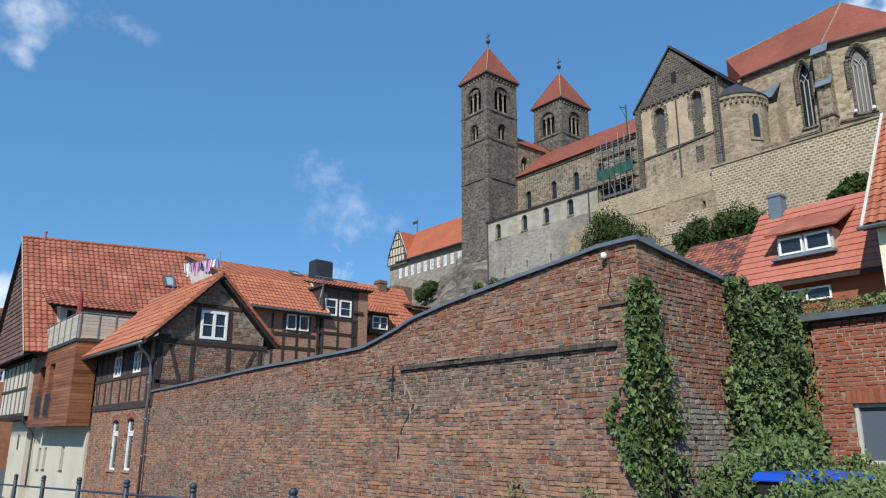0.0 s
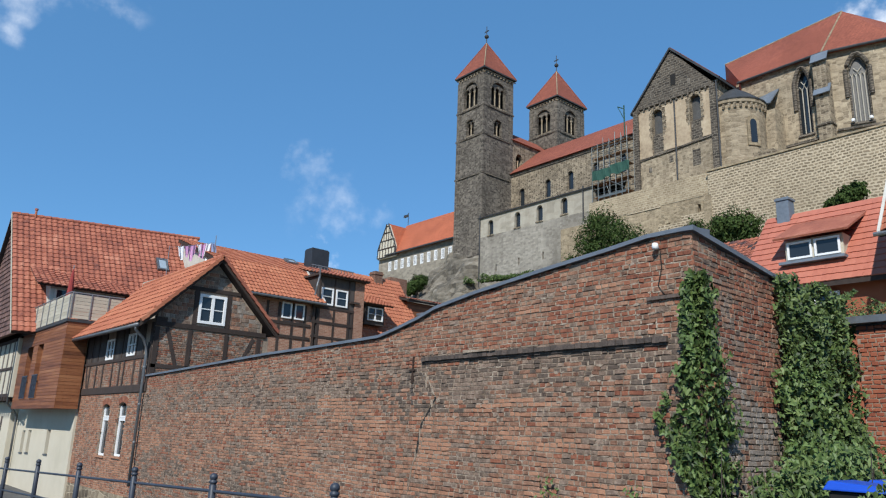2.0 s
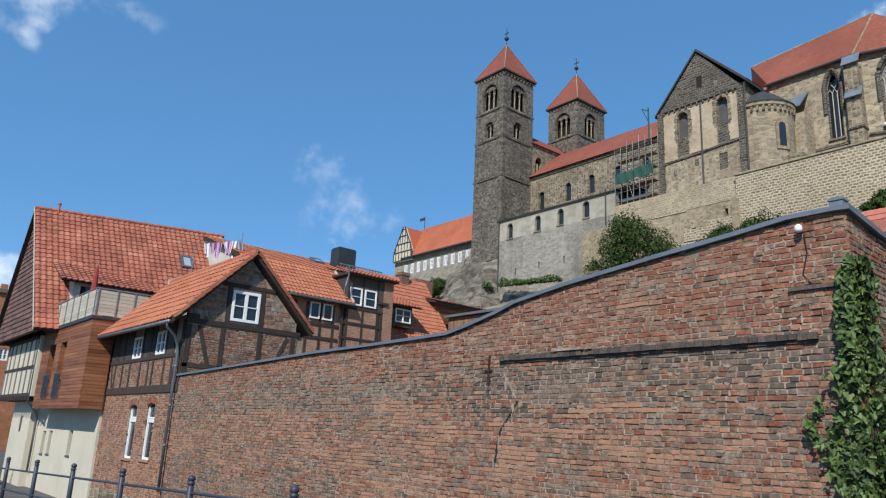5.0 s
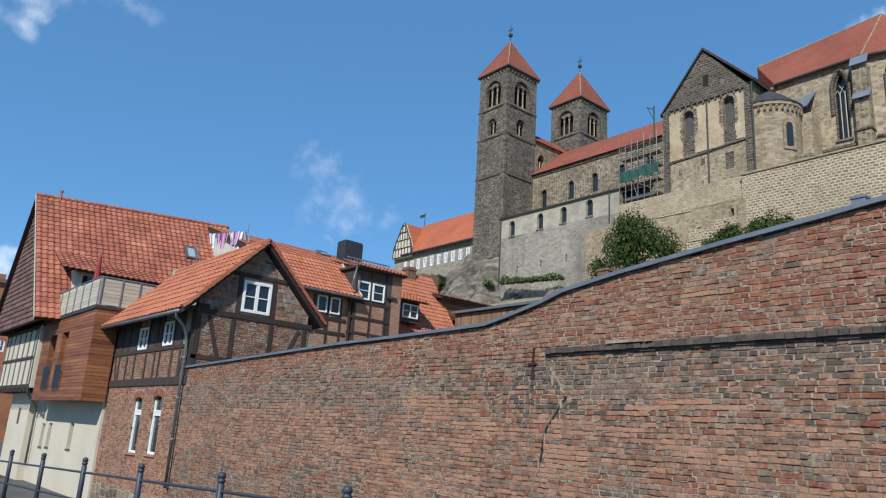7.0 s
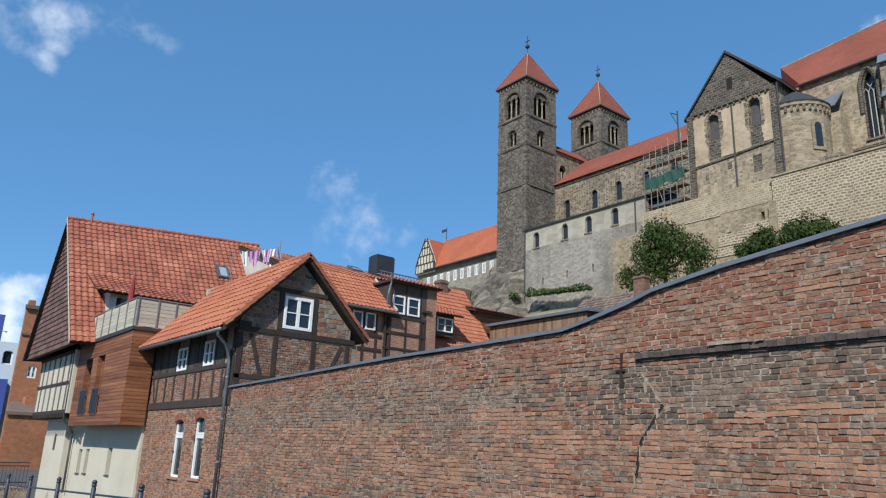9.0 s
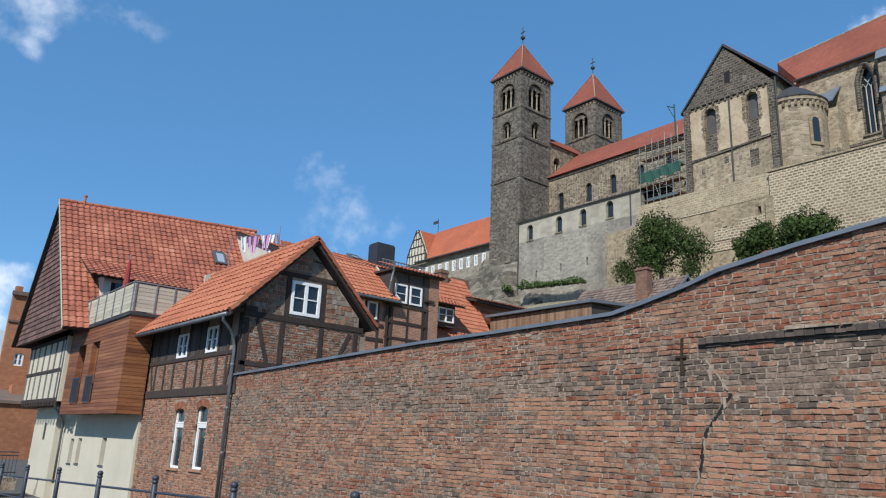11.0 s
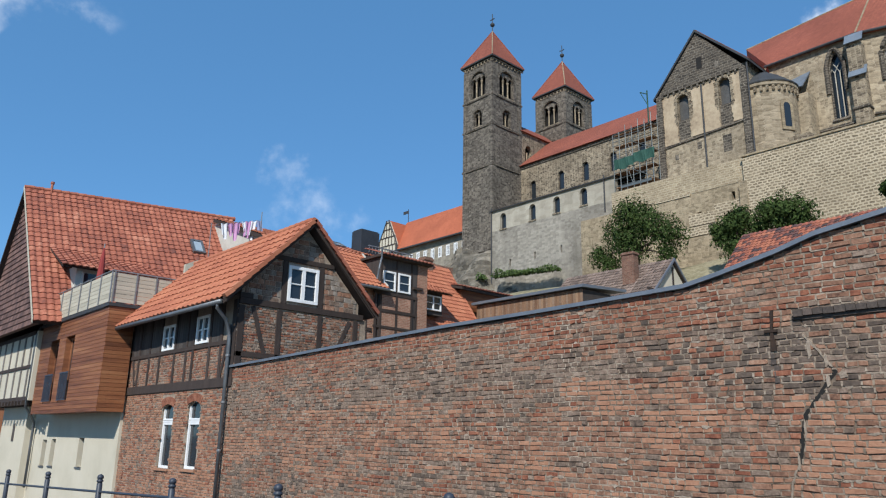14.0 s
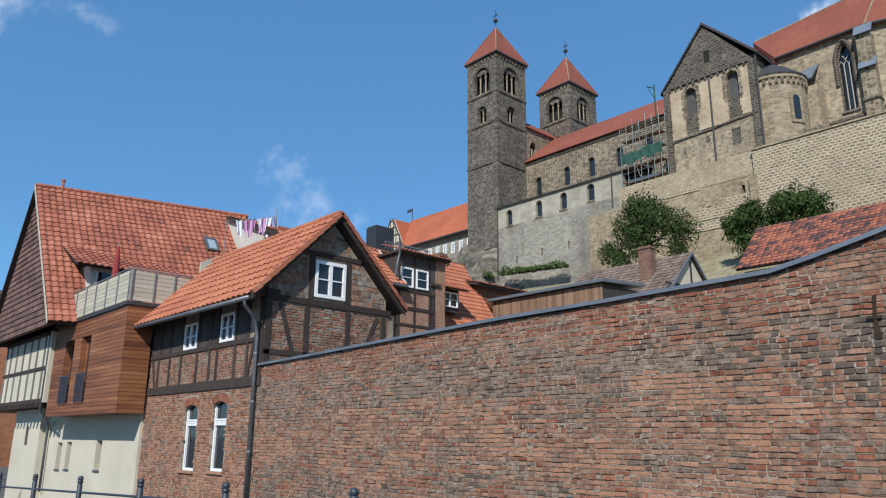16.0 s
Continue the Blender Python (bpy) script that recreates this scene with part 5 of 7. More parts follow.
dp2 = thing("downpipe", (11.9, 23.9, 9.1), "grey downpipe between roof and timber wall", "downpipe")
part("pipe", Geo().tube([(11.75, 23.8, 11.0), (11.8, 23.85, 10.5), (11.65, 23.85, 9.9), (11.6, 23.9, 9.4)], .05, 8), M_PIPE, dp2)

# ---- houses further right behind the wall ----
house_e = thing("dormer_house", (18.5, 29, ground_z(18, 29)), "orange-roofed house with a small white dormer window", "house")
part("wall", Geo().box(16.2, 20.8, 26.8, 33, 2, 8.2), M_BRICK_BROWN, house_e)
re_ = part("roof", Geo().prism([(16.0, 26.2, 7.4), (16.0, 30.0, 12.6), (16.0, 34, 7.4), (16.0, 34, 7.2), (16.0, 30.0, 12.3), (16.0, 26.2, 7.2)], (6.0, 0, 0)), M_TIMBER, house_e, "orange clay tile roof")
ls = math.hypot(3.8, 5.2)
g = Geo(); pantiles(g, (16.0, 26.2, 7.4), (1, 0, 0), (0, 3.8 / ls, 5.2 / ls), 24, 19, .25, ls / 19, .045); part("roof_tiles", g, M_TILE, re_, kind="stuff")
de = part("dormer", Geo().box(16.9, 18.4, 26.65, 28.6, 8.7, 10.0), M_DARKBOARD, house_e, "small dormer")
glazed("window", house_e, "y", 26.57, -1, 17.05, 18.25, 8.95, 9.8, 2, 2, .08, label="small white dormer window")
g = Geo(); slab(g, (16.6, 26.2, 9.95), (18.8, 26.2, 9.95), (18.8, 28.8, 11.0), (16.6, 28.8, 11.0), .07); part("dormer_roof", g, M_TIMBER, de)
g = Geo(); pantiles(g, (16.6, 26.15, 9.95), (1, 0, 0), (0, 2.6, 1.05), 9, 8, .245, .35, .045); part("roof_tiles", g, M_TILE, de, kind="stuff")
part("chimney", Geo().box(19.6, 20.25, 29.6, 30.25, 11.6, 13.0).box(19.55, 20.3, 29.55, 30.3, 12.78, 12.88), M_STACK_BRICK, house_e, "brick chimney")
part("chimney", Geo().box(22.9, 24.5, 32.3, 33.3, 10, 13.5), M_STACK_BRICK, house_e, "broad brick chimney")
sk2 = thing("roof_window", (17.6, 28.9, 11.4), "small roof window in the orange roof", "skylight")
roof_window(sk2, (17.3, 28.95, 11.2), Vector((0, 3.8, 5.2)).normalized(), Vector((0, -5.2, 3.8)).normalized(), .8, .8)

shed = thing("boarded_shed", (24, 23, ground_z(24, 23)), "brown boarded shed with a flat felt roof", "shed")
part("body", Geo().box(22.5, 26, 19.8, 27.9, 3, 10.0), M_DARKBOARD, shed)
for i in range(50):
    ya = 19.8 + 8.1 * i / 50
    part("board", Geo().box(22.46, 22.49, ya, ya + .15, 5, 10.0), M_WOODFENCE if i % 3 else M_LARCH_GREY, shed)
g = Geo(); slab(g, (22.2, 19.6, 10.2), (26.4, 19.6, 10.5), (26.4, 28.1, 10.5), (22.2, 28.1, 10.2), .16); part("flat_roof", g, M_COPING, shed, "grey felt roof")
house_f = thing("low_house", (25, 30, ground_z(25, 30)), "low house with red tile roof and larch wall", "house")
part("wall", Geo().box(21.6, 30, 28.4, 33, 3, 11.0), M_LARCH, house_f, "larch-boarded wall")
g = Geo(); slab(g, (21.3, 28.0, 11.1), (31, 28.0, 11.1), (31, 33.2, 12.3), (21.3, 33.2, 12.3), .15); part("roof_board", g, M_TIMBER, house_f)
g = Geo(); pantiles(g, (21.3, 27.95, 11.12), (1, 0, 0), (0, 5.2, 1.2), 36, 15, .27, .36, .05); part("roof_tiles", g, M_TILE_OLD, house_f, kind="stuff")

house_g = thing("cottage", (32, 24, ground_z(32, 24)), "cottage with a dull brown tile roof and white timbered gable", "house")
GX, GZ, GE = 32.3, 13.4, 9.6
part("wall", Geo().box(28.9, 35.7, 20.0, 28, 3, 10.0).prism([(29.0, 19.95, 10.0), (35.6, 19.95, 10.0), (GX, 19.95, GZ - .2)], (0, .3, 0)), M_CREAM, house_g, "white rendered gable")
for u in (30.6, GX, 34.0):
    part("timber", Geo().box(u - .08, u + .08, 19.9, 19.96, 9.0, GZ - .5 - abs(u - GX)), M_TIMBER, house_g)
part("timber", Geo().box(29.2, 35.4, 19.9, 19.95, 11.0, 11.16), M_TIMBER, house_g)
rg_ = part("roof", Geo().prism([(28.4, 19.8, GE), (GX, 19.8, GZ), (36.2, 19.8, GE), (36.2, 19.8, GE - .15), (GX, 19.8, GZ - .2), (28.4, 19.8, GE - .15)], (0, 8.6, 0)), M_TIMBER, house_g, "dull brown tile roof")
ls = math.hypot(GX - 28.4, GZ - GE)
g = Geo(); pantiles(g, (28.4, 28.4, GE + .03), (0, -1, 0), ((GX - 28.4) / ls, 0, (GZ - GE) / ls), 33, 16, 8.65 / 33, ls / 16, .04); part("roof_tiles", g, M_TILE_DULL, rg_, kind="stuff")
for ex in (28.3, 36.3):
    part("barge_board", Geo().prism([(ex, 19.72, GE - .1), (GX, 19.72, GZ - .1), (GX, 19.72, GZ + .1), (ex, 19.72, GE + .1)], (0, .06, 0)), M_COPING, rg_)
part("chimney", Geo().box(30.6, 31.2, 21.7, 22.6, 10.5, 14.0).box(30.53, 31.27, 21.63, 22.67, 13.8, 13.92), M_STACK_BRICK, house_g, "brick chimney", bevel=.03)

house_h = thing("mottled_roof_house", (46, 15, ground_z(46, 15)), "far house with a mottled red and black tile roof", "house")
part("wall", Geo().box(43.3, 50, -2, 21.5, 5, 14.2), M_BRICK_BROWN, house_h)
g = Geo(); slab(g, (43, -2, 14.4), (43, 22, 14.4), (47.4, 22, 18.5), (47.4, -2, 18.5), .15); part("roof_board", g, M_TIMBER, house_h)
g = Geo(); pantiles(g, (43, 22, 14.45), (0, -1, 0), (4.4, 0, 4.1), 60, 15, .4, .40, .06); part("roof_tiles", g, M_TILE_MOSS, house_h, kind="stuff")

house_r = thing("red_roof_house", (24, 1, ground_z(24, 1)), "brick house with smooth red tile roof and wide dormer", "house")
part("wall", Geo().box(22.3, 28, -3.0, 4.5, 2, 8.9), M_NEWBRICK, house_r)
rr = part("roof", Geo().prism([(21.8, 4.7, 8.7), (25.4, 4.7, 12.9), (29, 4.7, 8.7), (29, 4.7, 8.5), (25.4, 4.7, 12.7), (21.8, 4.7, 8.5)], (0, -7.5, 0)), M_TIMBER, house_r, "smooth bright red tile roof")
ls = math.hypot(3.6, 4.2)
g = Geo(); pantiles(g, (21.8, 4.75, 8.72), (0, -1, 0), (3.6 / ls, 0, 4.2 / ls), 19, 13, .4, ls / 13, .02, True); part("roof_tiles", g, M_TILE_NEW, rr, kind="stuff")
dr = part("dormer", Geo().box(22.75, 24.8, .45, 2.85, 9.9, 10.9), M_SLAT, house_r, "wide dormer with white window frames")
g = Geo(); slab(g, (22.3, .1, 10.98), (22.3, 3.2, 10.98), (24.9, 3.2, 12.3), (24.9, .1, 12.3), .09); part("dormer_roof", g, M_TILE_OLD, dr)
for ya, yb in ((.55, 1.6), (1.7, 2.75)):
    glazed("window", house_r, "x", 22.68, -1, ya, yb, 10.03, 10.8, 1, 1, .09, M_WHITE, M_GLASS, "wide white dormer window")
part("sill_flashing", Geo().box(22.3, 22.8, .3, 3.0, 9.78, 9.9), M_LEAD, dr)
part("vent_chimney", Geo().box(25.0, 25.6, 3.5, 4.1, 12.4, 13.75).box(24.95, 25.65, 3.45, 4.15, 13.6, 13.7), M_LEAD, house_r, "lead-clad vent chimney")
glazed("window", house_r, "x", 22.22, -1, .6, 2.6, 7.8, 8.35, 2, 1, .07, M_WHITE, M_GLASS, "low wide window below the eaves")

house_y = thing("yellow_house", (21, -6, ground_z(21, -6)), "pale yellow house with red pantile roof and white verge", "house")
part("wall", Geo().box(18.3, 25, -11, -2.75, 1, 9.6), M_YELLOW, house_y)
ry = part("roof", Geo().prism([(17.9, -2.45, 9.35), (21.6, -2.45, 14.6), (25.3, -2.45, 9.35), (25.3, -2.45, 9.15), (21.6, -2.45, 14.35), (17.9, -2.45, 9.15)], (0, -9, 0)), M_TIMBER, house_y, "red pantile roof")
ls = math.hypot(3.7, 5.25)
g = Geo(); pantiles(g, (17.9, -2.5, 9.38), (0, -1, 0), (3.7 / ls, 0, 5.25 / ls), 28, 18, .3, ls / 18, .055); part("roof_tiles", g, M_TILE, ry, kind="stuff")
part("verge", Geo().prism([(17.8, -2.4, 9.2), (21.6, -2.4, 14.6), (21.6, -2.4, 14.75), (17.8, -2.4, 9.36)], (0, -.1, 0)), M_CREAM_AGED, ry, "white verge board")
part("gutter", Geo().tube([(17.8, -2.3, 9.25), (17.8, -11, 9.25)], .08, 8), M_PIPE, house_y)

# ---- small red brick outbuilding with a planted flat roof ----
OX, OY0, OY1, OZ = 4.5, -10.2, -6.1, 4.2
outb = thing("brick_outbuilding", (6, -8, ground_z(6, -8)), "small red brick outbuilding with a planted flat roof", "outbuilding")
oh = [(-7.35, -6.62, 1.75, 2.72)]
part("wall", Geo().wall("x", OX + .005, .3, OY0, OY1, 0, OZ - .2, oh).box(OX + .02, 8, OY1 - .3, OY1 - .014, 0, OZ - .2), M_MORTAR, outb)
part("interior", Geo().box(OX + .5, 7.5, OY0 + .2, OY1 - .5, .5, 3.8), M_DARK, outb)
part("roof_slab", Geo().box(OX + .02, 8.1, OY0, OY1, OZ - .2, OZ + .02), M_DARKSLATE, outb)
part("fascia_cap", Geo().box(OX - .15, 8.2, OY0, OY1 + .13, OZ - .03, OZ + .09), M_PIPE, outb)
glazed("window", outb, "x", OX + .1, -1, -7.35, -6.62, 1.75, 2.72, 1, 1, .06, M_CREAM_AGED, M_GLASS_GREY, "pale framed window under a brick lintel")
for i in range(11):
    yy = -7.5 + i * .088
    part("lintel_brick", Geo().box(OX - .01, OX + .03, yy, yy + .075, 2.73, 2.97), M_NEWBRICK, outb)


# ---- collegiate church on the castle hill ----
church = thing("hilltop_church", (75, 50, 30), "romanesque stone church with two towers and red roofs", "church")


def frieze(parent, axis, c, u0, u1, z, mat, step=.75, out=-1):
    """A row of small corbels under an eave."""
    g = Geo()
    u = u0
    while u < u1 - .2:
        a, b = sorted((c, c + out * .18))
        for ua, ub, za, zb in ((u, u + .2, z - .55, z), (u + .2, u + step, z - .14, z)):
            if axis == "x":
                g.box(a, b, ua, ub, za, zb)
            else:
                g.box(ua, ub, a, b, za, zb)
        u += step
    part("corbel_frieze", g, mat, parent)


def tower(x0, x1, y0, y1, zb, bands, ze, za):
    cx, cy = (x0 + x1) / 2, (y0 + y1) / 2
    sh = [(cy - 1.75, cy + 1.75, bands[0] + .35, bands[0] + 5.0, .5), (cy - .95, cy + .95, bands[1] + .35, bands[1] + 3.3, .5)]
    ea = [(cx - 1.75, cx + 1.75, bands[0] + .35, bands[0] + 5.0, .5), (cx - .95, cx + .95, bands[1] + .35, bands[1] + 3.3, .5)]
    t = part("tower", Geo().wall("x", x0, .7, y0, y1, zb, ze, sh), M_TOWER, church, "dark square stone tower")
    part("tower_wall", Geo().wall("y", y0, .7, x0 + .7, x1, zb, ze, ea), M_TOWER, t)
    part("tower_wall", Geo().box(x0 + .7, x1, y1 - .7, y1, zb, ze).box(x1 - .7, x1, y0 + .7, y1 - .7, zb, ze), M_TOWER, t)
    part("tower_core", Geo().box(x0 + 1.3, x1 - 1.3, y0 + 1.3, y1 - 1.3, zb, ze - .3), M_DARK, t)
    for z in bands:
        part("string_course", Geo().box(x0 - .16, x1 + .16, y0 - .16, y1 + .16, z - .15, z + .15), M_GABLE_STONE, t)
    for (a, b, z0, z1, _), ax in [(h, "x") for h in sh] + [(h, "y") for h in ea]:
        n = 2 if b - a > 2 else 1
        for k in range(n):
            u = a + (b - a) * (k + 1) / (n + 1)
            c = (x0 + .35, u, z0) if ax == "x" else (u, y0 + .35, z0)
            h = (z1 - z0) * .62
            part("colonnette", Geo().lathe(c, [(.2, 0), (.13, .15), (.12, h - .3), (.24, h), (.24, h + .1)], 8), M_CHOIR, t)
        zl = z0 + (z1 - z0) * .62 + .1
        hs = []
        for k in range(n + 1):
            ua, ub = a + (b - a) * k / (n + 1) + .08, a + (b - a) * (k + 1) / (n + 1) - .08
            hs.append((ua, ub, zl, zl + (ub - ua) * .75, .5))
        top = z1 - .25
        part("tympanum", Geo().wall(ax, (x0 if ax == "x" else y0) + .25, .3, a + .12, b - .12, zl, top, hs), M_TOWER, t)
    frieze(t, "x", x0, y0, y1, ze - .35, M_NAVE)
    frieze(t, "y", y0, x0, x1, ze - .35, M_NAVE)
    # flat corner strips between the string courses
    levels = sorted([zb, *bands, ze - .9])
    for za_, zb_ in zip(levels, levels[1:]):
        for ux, uy in ((x0, y0), (x1 - .75, y0), (x0, y1 - .75)):
            part("corner_strip", Geo().box(ux - (.1 if ux == x0 else 0), ux + .75, uy - (.1 if uy == y0 else 0), uy + .75, za_ + .15, zb_ - .15), M_TOWER, t)
    # voussoir rings over the openings
    for (a, b, z0, z1, _), ax in [(h, "x") for h in sh] + [(h, "y") for h in ea]:
        m, w = (a + b) / 2, (b - a) / 2
        for i in range(9):
            a0, a1 = math.pi * i / 9, math.pi * (i + .93) / 9
            q = [(m + r * math.cos(k), z1 - w + r * math.sin(k)) for r, k in ((w + .01, a0), (w + .34, a0), (w + .34, a1), (w + .01, a1))]
            g = Geo().prism([(x0 - .07, u, z) for u, z in q], (.1, 0, 0)) if ax == "x" else Geo().prism([(u, y0 - .07, z) for u, z in q], (0, .1, 0))
            part("voussoir", g, M_GABLE_STONE, t)
        part("sill", Geo().box(x0 - .12, x0 + .3, a - .1, b + .1, z0 - .16, z0) if ax == "x" else Geo().box(a - .1, b + .1, y0 - .12, y0 + .3, z0 - .16, z0), M_NAVE, t)
    o = .45
    e = [(x0 - o, y0 - o, ze), (x1 + o, y0 - o, ze), (x1 + o, y1 + o, ze), (x0 - o, y1 + o, ze)]
    g = Geo()
    for i in range(4):
        g.face([e[i], e[(i + 1) % 4], (cx, cy, za)])
    g.face(e[::-1])
    rt = part("spire_roof", g, M_CHURCH_ROOF, t, "red tiled pyramid roof")
    part("eave_edge", Geo().box(x0 - o, x1 + o, y0 - o, y1 + o, ze - .22, ze - .02), M_DARKSLATE, t)
    for i in (0, 1, 3):
        part("hip_tile", Geo().tube([e[i], (cx, cy, za + .05)], .09, 6), M_RETAIN_OLD if i == 0 else M_CHURCH_ROOF, t)
    part("finial", Geo().tube([(cx, cy, za - .2), (cx, cy, za + 3.4)], .07, 6).lathe((cx, cy, za + .9), [(.05, 0), (.32, .18), (.42, .42), (.32, .66), (.05, .84)], 10).box(cx - .06, cx + .06, cy - .5, cy + .5, za + 2.3, za + 2.45), M_DARKSLATE, t)


tower(68.0, 75.0, 69.9, 76.4, 30, (56.0, 50.8, 43.9), 62.8, 70.0)
tower(84.9, 92.6, 68.3, 75.0, 40, (56.0, 50.0, 45), 62.8, 70.4)
# west block between the towers
wb = part("west_block", Geo().wall("y", 69.9, .8, 75, 85, 36, 51.5, [(75.9, 77.6, 45.6, 49.4, .5)]), M_NAVE, church, "stone west block")
part("west_roof", Geo().prism([(74.8, 69.5, 51.5), (74.8, 73.1, 54.6), (74.8, 76.8, 51.5)], (10.4, 0, 0)), M_CHURCH_ROOF, wb)
part("colonnette", Geo().lathe((76.75, 70.3, 45.6), [(.2, 0), (.12, .2), (.12, 2.4), (.22, 2.7)], 8), M_PLASTER, wb)
part("core", Geo().box(75.3, 84.5, 71.2, 76, 36, 51), M_DARK, wb)
# nave: wall slightly out of line with the terrace
NX = lambda y: 74.7
nv = part("nave", Geo().box(77.2, 88, 41, 69.5, 33, 45), M_DARK, church, "nave with red tiled roof")
nav_w = [(66.7, 67.9, 39.0, 42.1), (61.1, 62.3, 39.3, 42.3), (56.5, 57.7, 39.5, 42.5), (51.6, 52.8, 39.7, 42.6), (46.8, 48.0, 39.8, 42.7)]
for (ya, yb) in ((69.9, 64.9), (64.9, 60.0), (60.0, 55.0), (55.0, 50.0), (50.0, 40.5)):
    c = NX((ya + yb) / 2)
    part("nave_wall", Geo().wall("x", c, .8, yb, ya, 33, 45.2, [(*w, .5) for w in nav_w if yb < w[0] < ya]), M_NAVE, nv)
    part("frieze_band", Geo().box(c - .15, c + .1, yb, ya, 44.6, 44.85), M_GABLE_STONE, nv)
g = Geo()
g.prism([(74.2, 69.9, 45.1), (82, 69.9, 51.5), (89, 69.9, 45.1)], (0, -30, 0)); part("nave_roof", g, M_CHURCH_ROOF, nv, "red tiled nave roof")
# terrace wall below the nave
tx = 67.0
tws = [(66.1, 67.3, 32.4, 34.8, .5), (60.4, 61.6, 32.5, 34.9, .5), (56.0, 57.2, 32.6, 35.0, .5), (51.4, 52.6, 32.7, 35.1, .5)]
twl = [(65.2, 65.5, 26.4, 27.5), (60.5, 60.8, 26.7, 27.8), (55.8, 56.1, 26.8, 27.9), (49.4, 50.0, 28, 30)]
tw = part("terrace", Geo().wall("x", tx, .8, 47.0, 69.1, 18, 32.3, twl).wall("y", 68.3, .8, tx + .8, 76, 22, 35.4), M_TERRACE, church, "tall rendered terrace wall with round-arched windows")
part("terrace_wall", Geo().wall("x", tx, .8, 47.0, 69.1, 32.3, 35.5, tws), M_TERRACE_TOP, tw, "paler rendered top storey")
part("core", Geo().box(tx + 1, 75, 47.2, 68, 22, 35), M_DARK, tw)
g = Geo(); slab(g, (tx - .3, 46.8, 35.55), (tx - .3, 69.3, 35.55), (75.4, 69.3, 38.8), (75.4, 46.8, 38.8), .2); part("lean_to_roof", g, M_DARKSLATE, tw, "dark lean-to roof edge")
for w in tws:
    part("window", Geo().box(tx + .45, tx + .5, w[0], w[1], w[2], w[3]), M_GLASS, tw)
    part("sill", Geo().box(tx - .12, tx + .3, w[0] - .1, w[1] + .1, w[2] - .2, w[2]), M_NAVE, tw)
for w in nav_w:
    part("window", Geo().box(NX(w[0]) + .4, NX(w[0]) + .45, w[0], w[1], w[2], w[3]), M_GLASS, nv)
part("downpipe", Geo().tube([(tx - .1, 48.6, 36), (tx - .1, 48.6, 31)], .1, 6), M_DARKSLATE, tw)
part("downpipe", Geo().tube([(tx - .1, 69.0, 36), (tx - .1, 69.0, 22)], .1, 6), M_DARKSLATE, tw)

# transept with gable
tx0, ty0, ty1 = 68.0, 29.2, 40.6
tp = [(36.5, 38.05, 38.0, 43.95, .5), (31.15, 32.65, 38.3, 44.2, .5)]
ts = part("transept", Geo().wall("x", tx0, .9, ty0, ty1, 30, 44.8, tp).wall("y", ty0, .9, tx0 + .9, 84, 30, 45.8).wall("y", ty1 - .9, .9, tx0 + .9, 84, 30, 45), M_NAVE, church, "gabled transept with patchy cream plaster")
part("gable", Geo().prism([(tx0 - .02, ty0, 44.8), (tx0 - .02, ty1, 44.8), (tx0 - .02, 34.95, 51.5)], (.9, 0, 0)), M_GABLE_STONE, ts, "dark stone gable")
part("core", Geo().box(tx0 + 1.2, 83, ty0 + 1, ty1 - 1, 30, 44.5), M_DARK, ts)
rp = [(tx0 - .25, ty0 - .6, 45.5), (tx0 - .25, 34.95, 52.0), (tx0 - .25, ty1 + .55, 44.6), (tx0 - .25, ty1 + .55, 44.3), (tx0 - .25, 34.95, 51.65), (tx0 - .25, ty0 - .6, 45.2)]
part("transept_roof", Geo().prism(rp, (16, 0, 0)), M_DARKSLATE, ts, "dark roof edge of the gable")
g = Geo(); slab(g, (tx0 + .1, ty0 - .62, 45.6), (tx0 + .1, 34.95, 52.1), (83, 34.95, 52.1), (83, ty0 - .62, 45.6), .05); part("transept_tiles", g, M_CHURCH_ROOF, ts)
frieze(ts, "x", tx0 - .02, ty0 + .2, ty1, 44.8, M_GABLE_STONE, .8)
frieze(ts, "y", ty0, tx0 + 1, 76, 45.6, M_GABLE_STONE, .8)
part("gable_niche", Geo().box(tx0 - .06, tx0 + .02, 34.4, 35.1, 46.6, 48.1), M_DARK, ts)
for yy in (32.3, 37.6):
    part("gable_niche", Geo().box(tx0 - .05, tx0 + .02, yy, yy + .5, 46.0, 46.9), M_TOWER, ts)
# cream plaster between the pilasters, broken away in steps round the windows
rp2 = random.Random(8)
floor_of = lambda y: 37.75 + (40.6 - y) * .058
SURROUND = ((37.3, .83, 37.15, 42.9), (31.9, .78, 32.02, 43.2))     # centre, half width of the filled foot, centre and springing of the arch
segs = [[], [], []]
z = 37.75
while z < 44.15:
    h = rp2.uniform(.26, .42)
    zt = min(z + h, 44.2)
    cuts = []
    for (mf, wf, ma, zs) in SURROUND:
        m, w = (mf, wf) if z < 40.6 else (ma, 1.12)
        if z > zs:
            w = math.sqrt(max(.05, 1.35 ** 2 - (z - zs) ** 2)) * .86
        cuts.append((m - w + rp2.uniform(-.13, .1), m + w + rp2.uniform(-.1, .13)))
    (l0, l1), (r0, r1) = cuts
    for rows_, (a, b) in zip(segs, ((29.75 + rp2.uniform(-.1, .15), r0), (r1, l0), (l1, 40.05 + rp2.uniform(-.15, .1)))):
        if z >= floor_of((a + b) / 2) - .1:
            rows_.append((a, b, z, zt))
    z = zt
